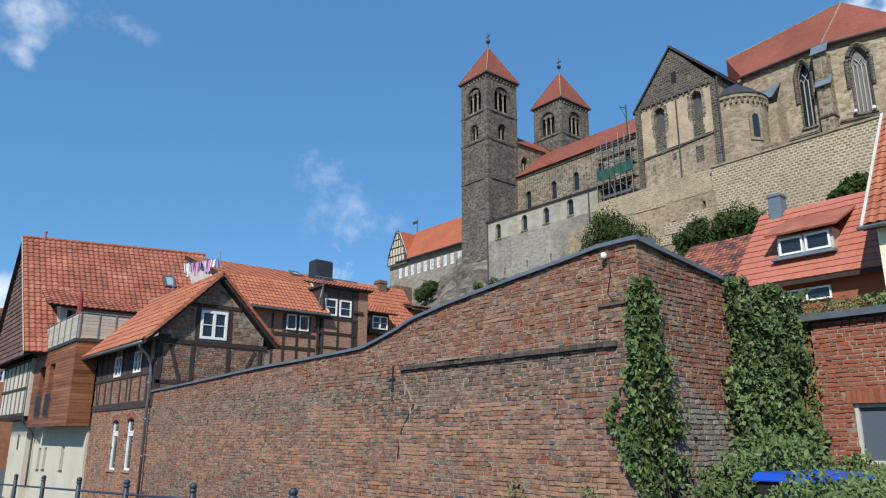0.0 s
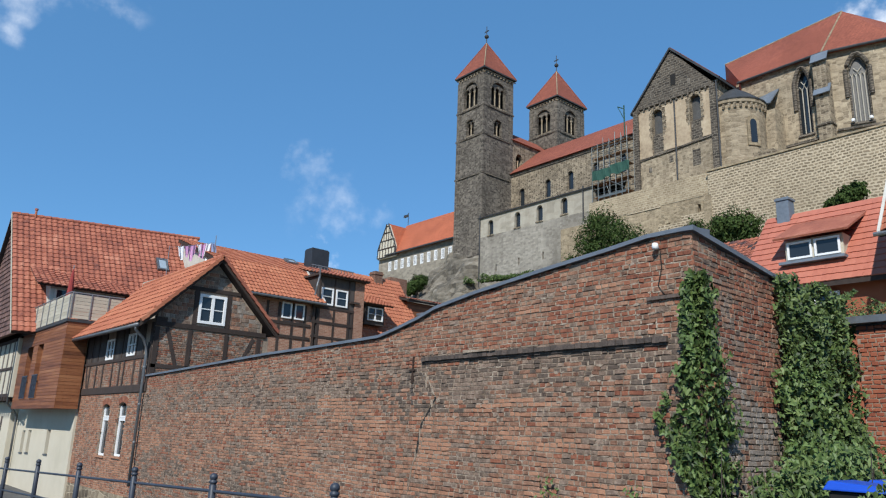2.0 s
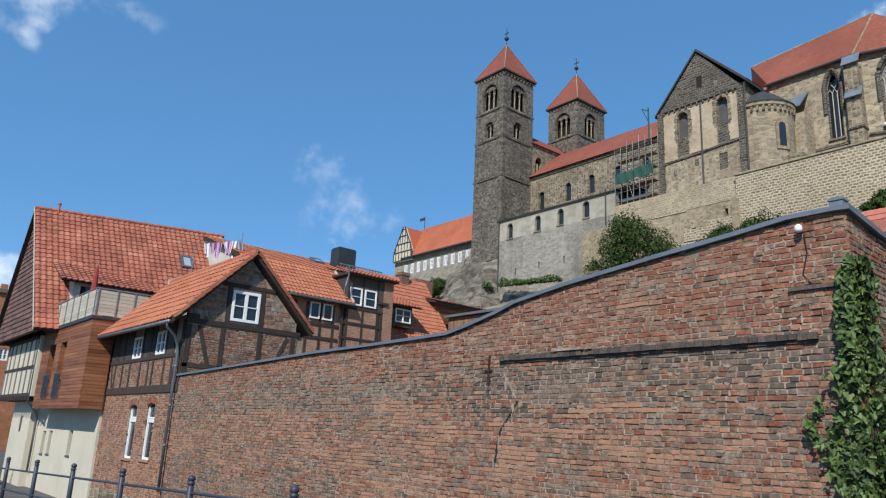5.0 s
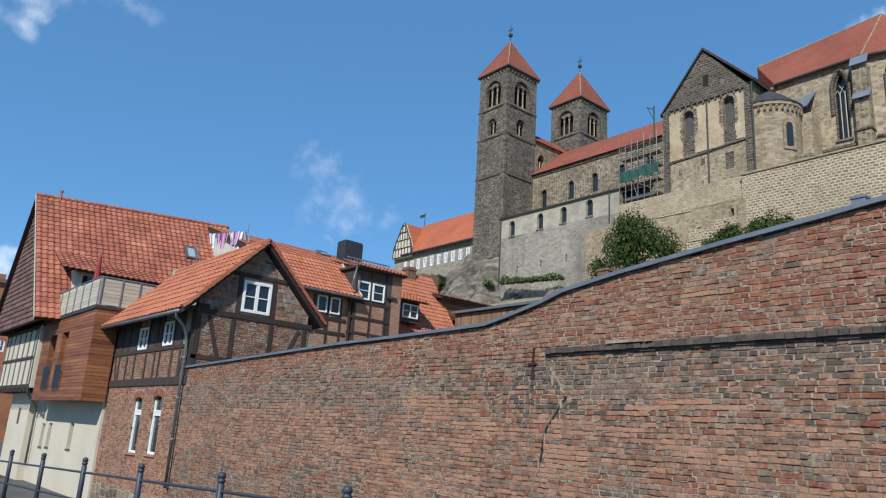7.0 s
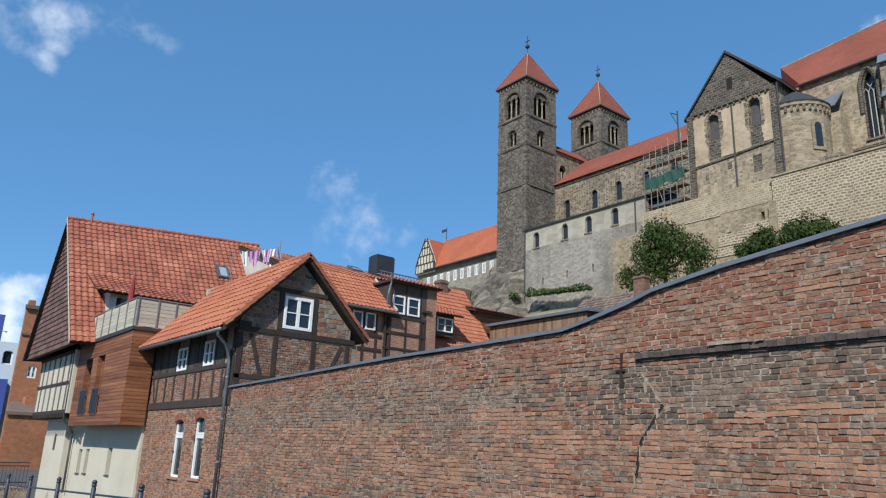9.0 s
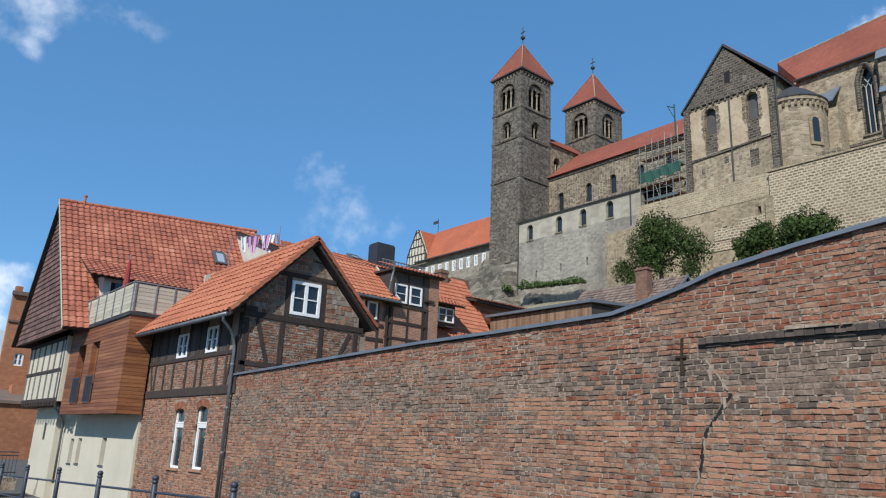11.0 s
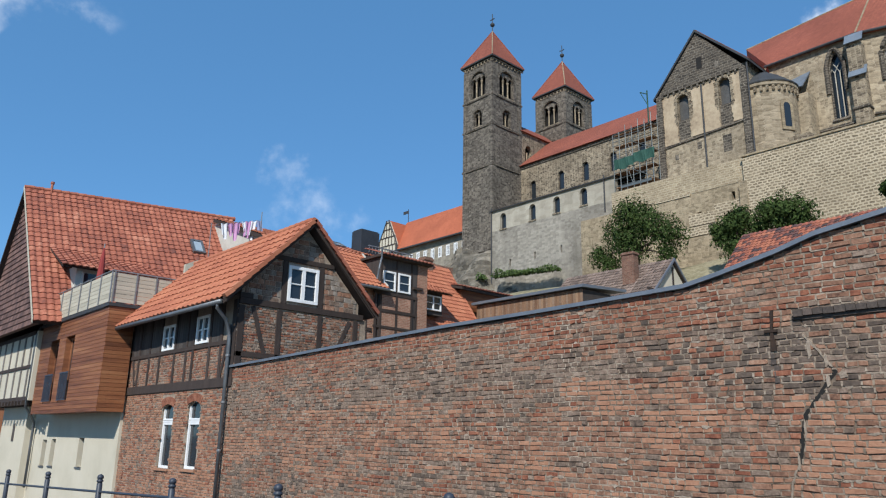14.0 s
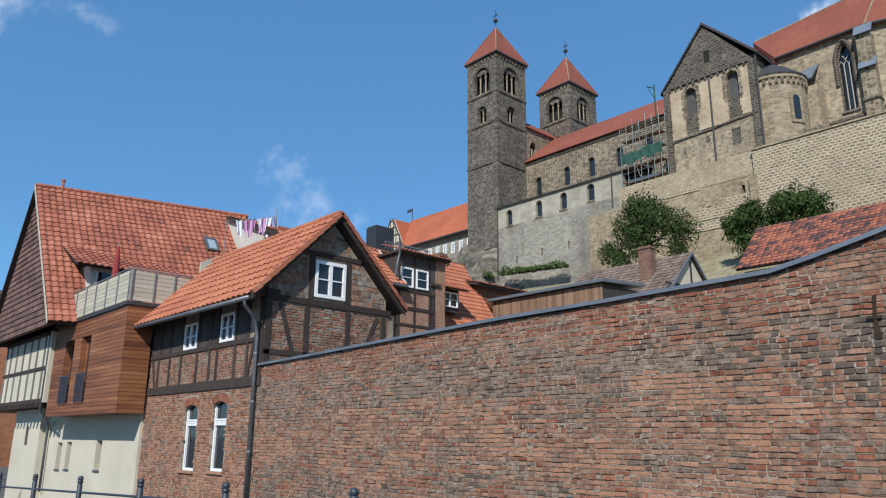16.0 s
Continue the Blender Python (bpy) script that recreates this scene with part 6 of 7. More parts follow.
for rows_ in segs:
    edge = [q for a, b, z0, z1 in rows_ for q in ((a, z0), (a, z1))] + [q for a, b, z0, z1 in reversed(rows_) for q in ((b, z1), (b, z0))]
    g = Geo().prism([(tx0 - .06, y, z) for y, z in edge], (.11, 0, 0))
    part("plaster", g, M_PLASTER, ts, "patchy cream lime plaster")
part("string_course", Geo().beam((tx0 - .06, ty0, 38.2), (tx0 - .06, ty1, 37.45), .2, .22), M_GABLE_STONE, ts)
part("string_course", Geo().box(tx0 - .18, tx0 + .1, ty0, ty1, 33.0, 33.25), M_GABLE_STONE, ts)
part("lower_facing", Geo().box(tx0 - .035, tx0 + .05, ty0 + .75, ty1 - .75, 33.3, 37.4), M_CHOIR, ts, "warm rubble facing")
part("blocked_window", Geo().box(tx0 - .05, tx0 + .02, 31.5, 32.55, 34.9, 37.0), M_GABLE_STONE, ts)
part("blocked_window", Geo().box(tx0 - .05, tx0 + .02, 35.2, 35.75, 36.2, 37.1), M_GABLE_STONE, ts)
for h in tp:
    zf = h[3] - 3.3
    part("window_fill", Geo().box(tx0 + .12, tx0 + .6, h[0], h[1], h[2], zf), M_GABLE_STONE, ts, "lower half walled up with dark stone")
    part("window", Geo().box(tx0 + .55, tx0 + .6, h[0] + .05, h[1] - .05, zf, h[3]), M_LEADED, ts)
    m, w = (h[0] + h[1]) / 2, (h[1] - h[0]) / 2
    for i in range(13):
        a0, a1 = math.pi * i / 13, math.pi * (i + .94) / 13
        r0, r1 = w + .02, w + .36 + .07 * (i % 2)
        part("arch_stone", Geo().prism([(tx0 - .09, m + r * math.cos(a), h[3] - w + r * math.sin(a)) for r, a in ((r0, a0), (r1, a0), (r1, a1), (r0, a1))], (.1, 0, 0)), M_NAVE, ts)
    for sg in (-1, 1):
        for i in range(9):
            zq = zf - .5 + .38 * i
            if zq < h[3] - w - .1:
                ua, ub = sorted((m + sg * w, m + sg * (w + .28 + .16 * (i % 2))))
                part("quoin", Geo().box(tx0 - .08, tx0 + .02, ua, ub, zq, zq + .36), M_NAVE, ts)
for yy in (29.35, 40.3):
    part("pilaster", Geo().box(tx0 - .3, tx0, yy - .3, yy + .45, 33, 44.6), M_GABLE_STONE, ts)
part("downpipe", Geo().tube([(tx0 - .2, 34.65, 44.3), (tx0 - .2, 34.65, 33.2)], .1, 6), M_DARKSLATE, ts)
part("downpipe", Geo().tube([(tx0 - .2, 28.9, 45), (tx0 - .2, 28.9, 33.2)], .1, 6), M_DARKSLATE, ts)
part("small_window", Geo().box(tx0 - .05, tx0 + .02, 38.3, 38.75, 35.6, 36.3), M_TOWER, ts)

# round side apse
ap = part("apse", Geo().lathe((72.3, 29.2, 31), [(3.75, 0), (3.75, 4.0), (3.6, 4.2), (3.6, 10.9), (3.85, 11.1), (3.85, 11.5)], 32), M_CHOIR, church, "round stone apse with a lead roof", smooth=False)
g = Geo(); g.lathe((72.3, 29.2, 42.5), [(3.95, 0), (3.98, .14), (2.2, 1.7), (.2, 3.1)], 20); part("apse_roof", g, M_DARKSLATE, ap)
for k in range(18):
    a = math.radians(-170 + 10 * k)
    part("corbel", Geo().box(72.3 + 3.72 * math.cos(a) - .12, 72.3 + 3.72 * math.cos(a) + .12, 29.2 + 3.72 * math.sin(a) - .12, 29.2 + 3.72 * math.sin(a) + .12, 41.4, 42.0), M_NAVE, ap)
a = math.radians(-119)
wx, wy = 72.3 + 3.6 * math.cos(a), 29.2 + 3.6 * math.sin(a)
g = Geo(); t_ = Vector((-math.sin(a), math.cos(a), 0)); n_ = Vector((math.cos(a), math.sin(a), 0))
for s, nn, z0, z1, mm in ((.78, .10, 36.5, 40.4, M_RETAIN_OLD), (.42, .14, 36.9, 39.9, M_GLASS)):
    c = Vector((wx, wy, 0))
    g = Geo()
    q = [c + t_ * u + Vector((0, 0, z)) for u, z in ((-s, z0), (s, z0), (s, z1 - s), (s * .7, z1 - s * .3), (0, z1), (-s * .7, z1 - s * .3), (-s, z1 - s))]
    g.prism([p + n_ * nn for p in q], -n_ * .3)
    part("window", g, mm, ap)

# gothic choir
ch = part("choir", Geo().wall("x", 76, .9, 19.7, 30.4, 30, 47.9, [(21.3, 22.95, 38.5, 46.9, .95)]), M_CHOIR, church, "tall gothic choir with pointed windows and red hipped roof")


def skew_wall(a, b, z0, z1, hole, thick=.9):
    """A wall between two plan points with one pointed opening given by fractions along it."""
    a, b = Vector((*a, 0)), Vector((*b, 0))
    w = b - a
    nrm = Vector((-w.y, w.x, 0)).normalized() * thick
    if nrm.x < 0:
        nrm = -nrm
    gg = Geo()
    f0, f1, h0, h1 = hole
    P = lambda f, z: a + w * f + Vector((0, 0, z))
    for qa, qb, za, zb in ((0, f0, z0, z1), (f1, 1, z0, z1), (f0, f1, z0, h0), (f0, f1, h1, z1)):
        gg.prism([P(qa, za), P(qb, za), P(qb, zb), P(qa, zb)], nrm)
    k = 8
    for i in range(k):
        fa, fb = f0 + (f1 - f0) * i / k, f0 + (f1 - f0) * (i + 1) / k
        zc = lambda f: h1 - 1.75 * (abs(f - (f0 + f1) / 2) / ((f1 - f0) / 2)) ** 2
        gg.prism([P(fa, zc(fa)), P(fb, zc(fb)), P(fb, h1), P(fa, h1)], nrm)
    return gg, P, nrm


gg, P2, n2 = skew_wall((76, 19.7), (78.2, 12.4), 30, 47.9, (.33, .61, 38.6, 46.9))
part("choir_wall", gg, M_CHOIR, ch)
gg2, P3, n3 = skew_wall((78.2, 12.4), (83, 8.5), 30, 47.9, (.3, .7, 37.9, 46.2))
part("choir_wall", gg2, M_CHOIR, ch)
part("core", Geo().prism([(77.2, 29, 30), (77.2, 19.5, 30), (79.2, 13, 30), (84, 10, 30), (88, 12, 30), (88, 29, 30)], (0, 0, 17.5)), M_DARK, ch)
part("tracery_window", Geo().box(76.7, 76.75, 21.3, 22.95, 38.5, 46.9), M_GLASS, ch)


def pointed(P, f0, f1, z0, z1, rise, n=7):
    """The outline of a pointed arch from foot to foot, as points P(f, z)."""
    left = [(f0, z0)] + [(f0 + (f1 - f0) / 2 * i / n, z1 - rise * (1 - i / n) ** 2) for i in range(n + 1)]
    return [P(f, z) for f, z in left] + [P(f1 - (f - f0), z) for f, z in reversed(left)]


straight = lambda f, z: Vector((76, f, z))
inward = Vector((1, 0, 0))
for P, nn, f0, f1, z0, z1, mull, back in ((straight, inward, 21.3, 22.95, 38.5, 46.9, 2, .5), (P2, n2.normalized(), .33, .61, 38.6, 46.9, 4, .36), (P3, n3.normalized(), .3, .7, 38.6, 46.9, 3, .36)):
    e = (f1 - f0) * .09
    part("window_arch", Geo().tube([q - nn * .06 for q in pointed(P, f0 - e, f1 + e, z0 + 3.2, z1 + .3, 1.9)], .24, 6), M_GABLE_STONE, ch, "dark moulded window arch")
    part("window_jamb", Geo().tube([q + nn * .28 for q in pointed(P, f0 + e * .5, f1 - e * .5, z0, z1 - .1, 1.75)], .13, 6), M_GABLE_STONE, ch)
    if P is not straight:
        part("tracery_window", Geo().prism([P(f0, z0) + nn * .5, P(f1, z0) + nn * .5, P(f1, z1) + nn * .5, P(f0, z1) + nn * .5], nn * .05), M_LEADED, ch)
    for k in range(1, mull + 1):
        f = f0 + (f1 - f0) * k / (mull + 1)
        part("mullion", Geo().tube([P(f, z0) + nn * back, P(f, z1 - 2.5) + nn * back], .065, 6), M_MULLION, ch)
    g = Geo()
    for k in range(mull + 1):
        fa, fb = f0 + (f1 - f0) * k / (mull + 1), f0 + (f1 - f0) * (k + 1) / (mull + 1)
        g.tube([P(fa, z1 - 2.5) + nn * back, P((fa + fb) / 2, z1 - 1.95) + nn * back, P(fb, z1 - 2.5) + nn * back], .06, 6)
    m = (f0 + f1) / 2
    for sg in (-.2, .2):
        g.tube([P(m, z1 - 1.9) + nn * back, P(m + sg * (f1 - f0), z1 - 1.35) + nn * back], .05, 6)
    part("tracery", g, M_MULLION, ch)
    part("window_sill", Geo().prism([P(f0 - e, z0 - .35) - nn * .2, P(f1 + e, z0 - .35) - nn * .2, P(f1 + e, z0) - nn * .02, P(f0 - e, z0) - nn * .02], nn * .35), M_GABLE_STONE, ch)
part("string_course", Geo().beam(P2(.12, 37.9) - n2.normalized() * .12, P2(.95, 37.9) - n2.normalized() * .12, .3, .24), M_GABLE_STONE, ch)
for f in (.34, .58):
    part("floodlight", Geo().lathe(P2(f, 38.55) - n2.normalized() * .35, [(.1, 0), (.2, .08), (.22, .3), (.12, .42)], 8), M_WHITE, ch, "small white floodlight")
part("sill_band", Geo().box(75.75, 76.1, 20.5, 29, 37.3, 37.6), M_GABLE_STONE, ch)
bt = part("buttress", Geo().box(74.9, 76.4, 18.9, 20.4, 30, 46.6), M_NAVE, ch, "stepped stone buttress with lead caps")
part("buttress_ledge", Geo().box(74.75, 76.4, 18.8, 20.5, 38.5, 38.75), M_GABLE_STONE, bt)
for z in (47.5, 43.3):
    g = Geo(); slab(g, (74.45, 18.6, z - .95), (74.45, 20.5, z - .95), (75.15, 20.5, z + .35), (75.15, 18.6, z + .35), .12); part("buttress_cap", g, M_LEAD, bt)
bt2 = part("buttress", Geo().box(77.0, 78.6, 11.6, 12.9, 30, 46.6), M_NAVE, ch)
g = Geo()
e = [(75.5, 29.6, 47.9), (75.4, 19.5, 47.9), (77.7, 11.9, 47.9), (83, 7.9, 47.9), (89, 12, 47.9), (89, 31, 47.9)]
rA, rB = (82, 34.7, 54.8), (82, 18.8, 56.15)
for q in ([e[0], e[1], rB, rA], [e[1], e[2], rB], [e[2], e[3], rB], [e[3], e[4], rB], [e[4], e[5], rA, rB], e[::-1]):
    g.face(q)
g.face([e[5], e[0], rA])
g.face([e[0], rA, (82, 34.7, 43), (75.5, 29.0, 43)])
part("choir_roof", g, M_CHURCH_ROOF, ch, "large red hipped tile roof")
part("hip_tile", Geo().tube([e[1], rB], .11, 6), M_RETAIN_OLD, ch)
part("ridge_tile", Geo().tube([rA, rB], .11, 6), M_RETAIN_OLD, ch)
part("eave_edge", Geo().tube([(75.5, 30, 47.8), e[1], e[2], e[3]], .16, 6), M_DARKSLATE, ch)
g = Geo(); slab(g, (73.2, 25.0, 42.6), (72.6, 28.6, 42.4), (76, 28.6, 44.9), (76, 24.9, 45.5), .15); part("side_roof", g, M_LEAD, ch, "grey lead side roof")
part("side_wall", Geo().box(73.5, 76, 24.6, 28, 31, 41.8), M_CHOIR, ch)
part("portal_hood", Geo().prism([(70.3, 23.0, 34.6), (70.3, 27.0, 34.6), (70.3, 26.4, 35.5), (70.3, 23.8, 35.5)], (5, 0, 0)), M_NAVE, ch)

# ---- retaining walls under the church ----
ret = thing("retaining_wall", (66, 20, 22), "high retaining wall of rubble with white joints", "retaining wall")
part("wall_face", Geo().box(65.6, 75.5, -30, 29.5, 8, 32.7), M_RETAIN, ret, "rubble stone with broad pale joints")
part("wall_cap", Geo().box(65.45, 66.2, -30, 29.6, 32.7, 32.9), M_RETAIN_OLD, ret)
part("rail_fence", Geo().box(67.9, 68.1, 8, 16, 32.9, 33.6), M_WHITE, ret)
ret2 = thing("retaining_wall", (66.4, 40, 22), "old patched sandstone retaining wall below the transept", "retaining wall")
part("wall_face", Geo().wall("x", 66.2, 9, 29.5, 52.0, 10, 30.2, [(35.0, 35.5, 26.6, 27.8), (30.9, 31.3, 28.0, 29.3)]), M_RETAIN_OLD, ret2)
part("wall_face", Geo().box(66.15, 75, 29.5, 47.0, 30.2, 32.9), M_RETAIN_TAN, ret2, "courses of tan sandstone")
for ya, yb, za, zb in ((29.6, 33.4, 26.6, 28.3), (33.4, 36.6, 26.1, 27.6), (29.6, 37.4, 25.0, 26.2), (36.2, 41.0, 30.0, 30.25), (41.5, 45.8, 29.2, 29.6)):
    part("repair_patch", Geo().box(66.1, 66.3, ya, yb, za, zb), M_RETAIN, ret2)
part("stone_pier", Geo().hexa([(64.9, 29.2, 15), (66.1, 29.2, 15), (66.1, 30.1, 15), (64.9, 30.1, 15), (65.6, 29.2, 30), (66.1, 29.2, 30), (66.1, 30.1, 30), (65.6, 30.1, 30)]), M_RETAIN_OLD, ret2)

# rock and masonry slope below the tower
rock = Geo()
nx_, ny_ = 40, 36
rv = []
for i in range(nx_ + 1):
    for j in range(ny_ + 1):
        u, v = i / nx_, j / ny_
        y = 62 + 28 * u
        zt = 34.5 if y < 76.5 else 33.8 - (y - 76.5) * .6
        zt = min(zt, 26 + max(0, (y - 68.5)) * 6) if y < 70.2 else zt
        x = 70.5 - 12 * v ** 1.1 - max(0, y - 80) * .1
        z = zt - (zt - 15) * v
        d = noise.noise((x * .35, y * .35, z * .35)) * 1.0 + noise.noise((x, y, z)) * .35 + noise.noise((x * 2.4, y * 2.4, z * 2.4)) * .22
        rv.append((x - d - .3, y, z + d * .4))
for i in range(nx_):
    for j in range(ny_):
        k = i * (ny_ + 1) + j
        rock.face([rv[k], rv[k + 1], rv[k + ny_ + 2], rv[k + ny_ + 1]])
solo("rock_slope", rock, M_ROCK, "bare rock and rubble slope below the tower", "rock", "structure", smooth=False)

# ---- castle wing ----
wing = thing("castle_wing", (79, 95, 30), "castle wing with bright red roof and half-timbered gable", "castle")
wws = [(84.2 + 2.05 * k, 85.2 + 2.05 * k, 33.9, 35.9) for k in range(11)]
part("wall", Geo().wall("x", 76.3, .6, 81, 109, 22, 37.4, wws), M_CASTLE_WALL, wing, "rubble stone wall")
part("core", Geo().box(77.3, 84, 81.5, 108.5, 22, 37), M_DARK, wing)
part("wing_wall", Geo().box(76.9, 85, 81, 81.5, 22, 37.4).box(76.9, 85, 108.5, 109, 22, 37.4), M_CASTLE_WALL, wing)
for w in wws:
    glazed("window", wing, "x", 76.35, -1, w[0], w[1], w[2], w[3], 2, 2, .2, label="white casement window")
part("roof", Geo().prism([(75.5, 80.5, 37.2), (80.8, 80.5, 44.6), (86, 80.5, 37.2)], (0, 25.5, 0)), M_WING_ROOF, wing, "bright red tile roof")
part("eave_edge", Geo().box(75.35, 75.7, 80.5, 106, 37.0, 37.25), M_DARKSLATE, wing)
gx = 75.6
gb = part("gable", Geo().prism([(gx, 102.6, 36.6), (gx, 108.6, 36.6), (gx, 108.4, 38.6), (gx, 107.6, 40.4), (gx, 106.7, 42.0), (gx, 105.9, 43.6), (gx, 105.3, 43.6), (gx, 104.5, 42.0), (gx, 103.6, 40.4), (gx, 102.8, 38.6)], (.5, 0, 0)), M_CREAM, wing, "half-timbered stepped gable")
for z, a, b in ((36.8, 102.7, 108.5), (38.6, 102.8, 108.4), (40.3, 103.6, 107.7), (41.9, 104.5, 106.8), (43.3, 105.2, 106.0)):
    part("timber", Geo().box(gx - .1, gx + .05, a, b, z - .09, z + .09), M_TIMBER, gb)
for z0, z1, us in ((36.8, 38.6, (102.9, 103.9, 104.9, 105.9, 106.9, 107.9)), (38.6, 40.3, (103.2, 104.2, 105.2, 106.2, 107.2, 108.0)), (40.3, 41.9, (104.3, 105.1, 105.9, 106.7)), (41.9, 43.3, (105.1, 106.0))):
    for u in us:
        part("timber", Geo().box(gx - .09, gx + .05, u - .07, u + .07, z0, z1), M_TIMBER, gb)
for sgn, rows_ in ((1, [(102.6, 36.8), (102.6, 38.6), (103.5, 40.4), (104.4, 42.0), (105.3, 43.8)]), (-1, [(108.7, 36.8), (108.6, 38.6), (107.7, 40.4), (106.8, 42.0), (105.9, 43.8)])):
    part("gable_edge", Geo().tube([(gx - .05, y, z) for y, z in rows_], .14, 6), M_DARKSLATE, gb)
part("cross_roof", Geo().prism([(gx + .3, 102.3, 37.0), (gx + .3, 105.6, 43.9), (gx + .3, 108.9, 37.0)], (5.5, 0, 0)), M_WING_ROOF, wing)
part("weather_vane", Geo().tube([(80.8, 105.6, 44.4), (80.8, 105.6, 47.4)], .07, 5).box(80.75, 80.85, 105.6, 107.2, 46.5, 47.1), M_DARKSLATE, wing)
for yy, zz in ((86, 40.3), (98, 39.6), (92.5, 42.5)):
    part("roof_hatch", Geo().prism([(77.0 + (zz - 39) * .7, yy, zz - .5), (77.0 + (zz - 39) * .7, yy + .9, zz - .5), (77.0 + (zz - 39) * .7, yy + .45, zz + .35)], (1.6, 0, 0)), M_TILE_OLD, wing)

# ---- scaffolding beside the transept ----
sc = thing("scaffolding", (67, 44, 33), "steel scaffolding with a green debris net", "scaffolding")
SX0, SX1, SY0, SY1 = 66.4, 67.9, 40.9, 46.6
for i in range(7):
    yy = SY0 + (SY1 - SY0) * i / 6
    for xx in (SX0, SX1):
        part("standard", Geo().tube([(xx, yy, 33), (xx, yy, 41.5 + (.9, .2, .6, -.1, .3, -.4, -.6)[i])], .05, 6), M_SCAF, sc)
for k, z in enumerate((33.7, 35.6, 37.5, 39.3, 40.9)):
    for xx in (SX0, SX1):
        for dz in ((0, .55, 1.05) if k in (2, 3) else (0, 1.0) if k < 4 else (0,)):
            part("ledger", Geo().tube([(xx, SY0, z + dz), (xx, SY1, z + dz)], .04, 6), M_SCAF, sc)
    for i in range(5):
        yy = SY0 + (SY1 - SY0) * i / 4
        part("transom", Geo().tube([(SX0, yy, z), (SX1, yy, z)], .035, 6), M_SCAF, sc)
    part("deck", Geo().box(SX0 + .3, SX1 - .1, SY0, SY1, z - .08, z - .02), M_WOODFENCE, sc)
    if k < 4:
        part("brace", Geo().tube([(SX0 - .05, SY0 + (k % 2) * 3.0, z), (SX0 - .05, SY0 + 3.0 - (k % 2) * 3.0, z + 1.8)], .035, 6), M_SCAF, sc)
        part("ladder", Geo().tube([(SX0 + .4, SY0 + 3.2 + (k % 2) * .6, z), (SX0 + .4, SY0 + 3.8 - (k % 2) * .6, z + 1.9)], .035, 6), M_SCAF, sc)
part("hoist_mast", Geo().tube([(SX0, SY0 + .3, 41), (SX0, SY0 + .3, 45.4)], .09, 6).tube([(SX0, SY0 + .3, 44.9), (SX0, SY0 + 1.3, 45.5)], .07, 6).tube([(SX0, SY0 + .3, 43.4), (SX0, SY0 + 1.3, 45.5)], .05, 6), M_NET, sc, "green hoist arm")
part("toe_board", Geo().box(SX0 - .08, SX0 - .04, SY0 + .3, SY1 - 1.0, 33.3, 33.6), M_SCAF, sc)
for y0, y1, z0, z1 in ((-.3, 2.7, 36.1, 37.55), (2.72, 5.6, 35.9, 37.3)):
    g = Geo()
    for i in range(10):
        ya, yb = SY0 + y0 + (y1 - y0) * i / 10, SY0 + y0 + (y1 - y0) * (i + 1) / 10
        da, db = .08 * math.sin(i * 1.3 + y0), .08 * math.sin((i + 1) * 1.3 + y0)
        sa, sb = .15 * math.sin(i * .9), .15 * math.sin((i + 1) * .9)
        g.prism([(SX0 - .14 + da, ya, z0 + sa), (SX0 - .14 + db, yb, z0 + sb), (SX0 - .14 - db, yb, z1), (SX0 - .14 - da, ya, z1)], (.02, 0, 0))
    part("debris_net", g, M_NET, sc, "sagging green debris net")

# ---- buildings at the end of the street ----
fb = thing("brick_block", (5, 62, -.4), "orange brick block at the end of the street", "building")
fw_ = [(1.7 + 2.3 * i, 2.4 + 2.3 * i, z, z + 1.0, .3) for i in range(4) for z in (4.0, 6.7, 8.9, 10.6)]
part("wall", Geo().wall("y", 60, .5, .85, 12, -1.2, 12.2, fw_), M_FAR_BRICK, fb)
part("core", Geo().prism([(1.1, 60.6, 0), (11.5, 60.6, 0), (11.5, 69, 0), (3.2, 69, 0)], (0, 0, 12)), M_DARK, fb)
part("cornice", Geo().prism([(.7, 59.75, 12.2), (12, 59.75, 12.2), (12, 70, 12.2), (3.2, 70, 12.2)], (0, 0, .3)), M_TILE_DULL, fb)
part("band", Geo().box(.82, 12, 59.88, 59.99, 10.05, 10.2), M_TILE_DULL, fb)
part("chimney", Geo().box(1.1, 1.6, 61, 61.6, 12.5, 13.1), M_FAR_BRICK, fb)
part("porch", Geo().prism([(.45, 56.5, -1.2), (9, 56.5, -1.2), (9, 59.85, -1.2), (1.05, 59.85, -1.2)], (0, 0, 4.9)), M_FAR_BRICK, fb, "lower brick wing")
part("porch_roof", Geo().prism([(.25, 56.3, 3.7), (9, 56.3, 3.7), (9, 59.85, 4.6), (.95, 59.85, 4.6)], (0, 0, .22)), M_TILE_DULL, fb)
part("parapet", Geo().box(1.75, 9, 58.5, 59.8, 3.9, 5.2), M_FAR_BRICK, fb)
for w in fw_:
    glazed("window", fb, "y", 60.1, -1, w[0], w[1], w[2], w[3], 2, 2, .12, M_WHITE, M_GLASS_GREY, "white window with a round head")
fb2 = thing("blue_building", (-3, 75, -.4), "pale and deep blue modern building far down the street", "building")
part("wall", Geo().wall("y", 74, .4, -9, 3.9, -1.2, 10.9, [(x, x + .85, z, z + 1.3, .3) for x in (-2.3, -.3, 1.7) for z in (8.8, 3.0)]).box(-8.6, 3.6, 74.9, 85, -1.2, 10.8), M_FAR_PALE, fb2)
for x in (-2.3, -.3, 1.7):
    for z in (8.8, 3.0):
        glazed("window", fb2, "y", 74.2, -1, x, x + .85, z, z + 1.3, 1, 1, .1, M_WHITE, M_GLASS, "square window in a pale facade")
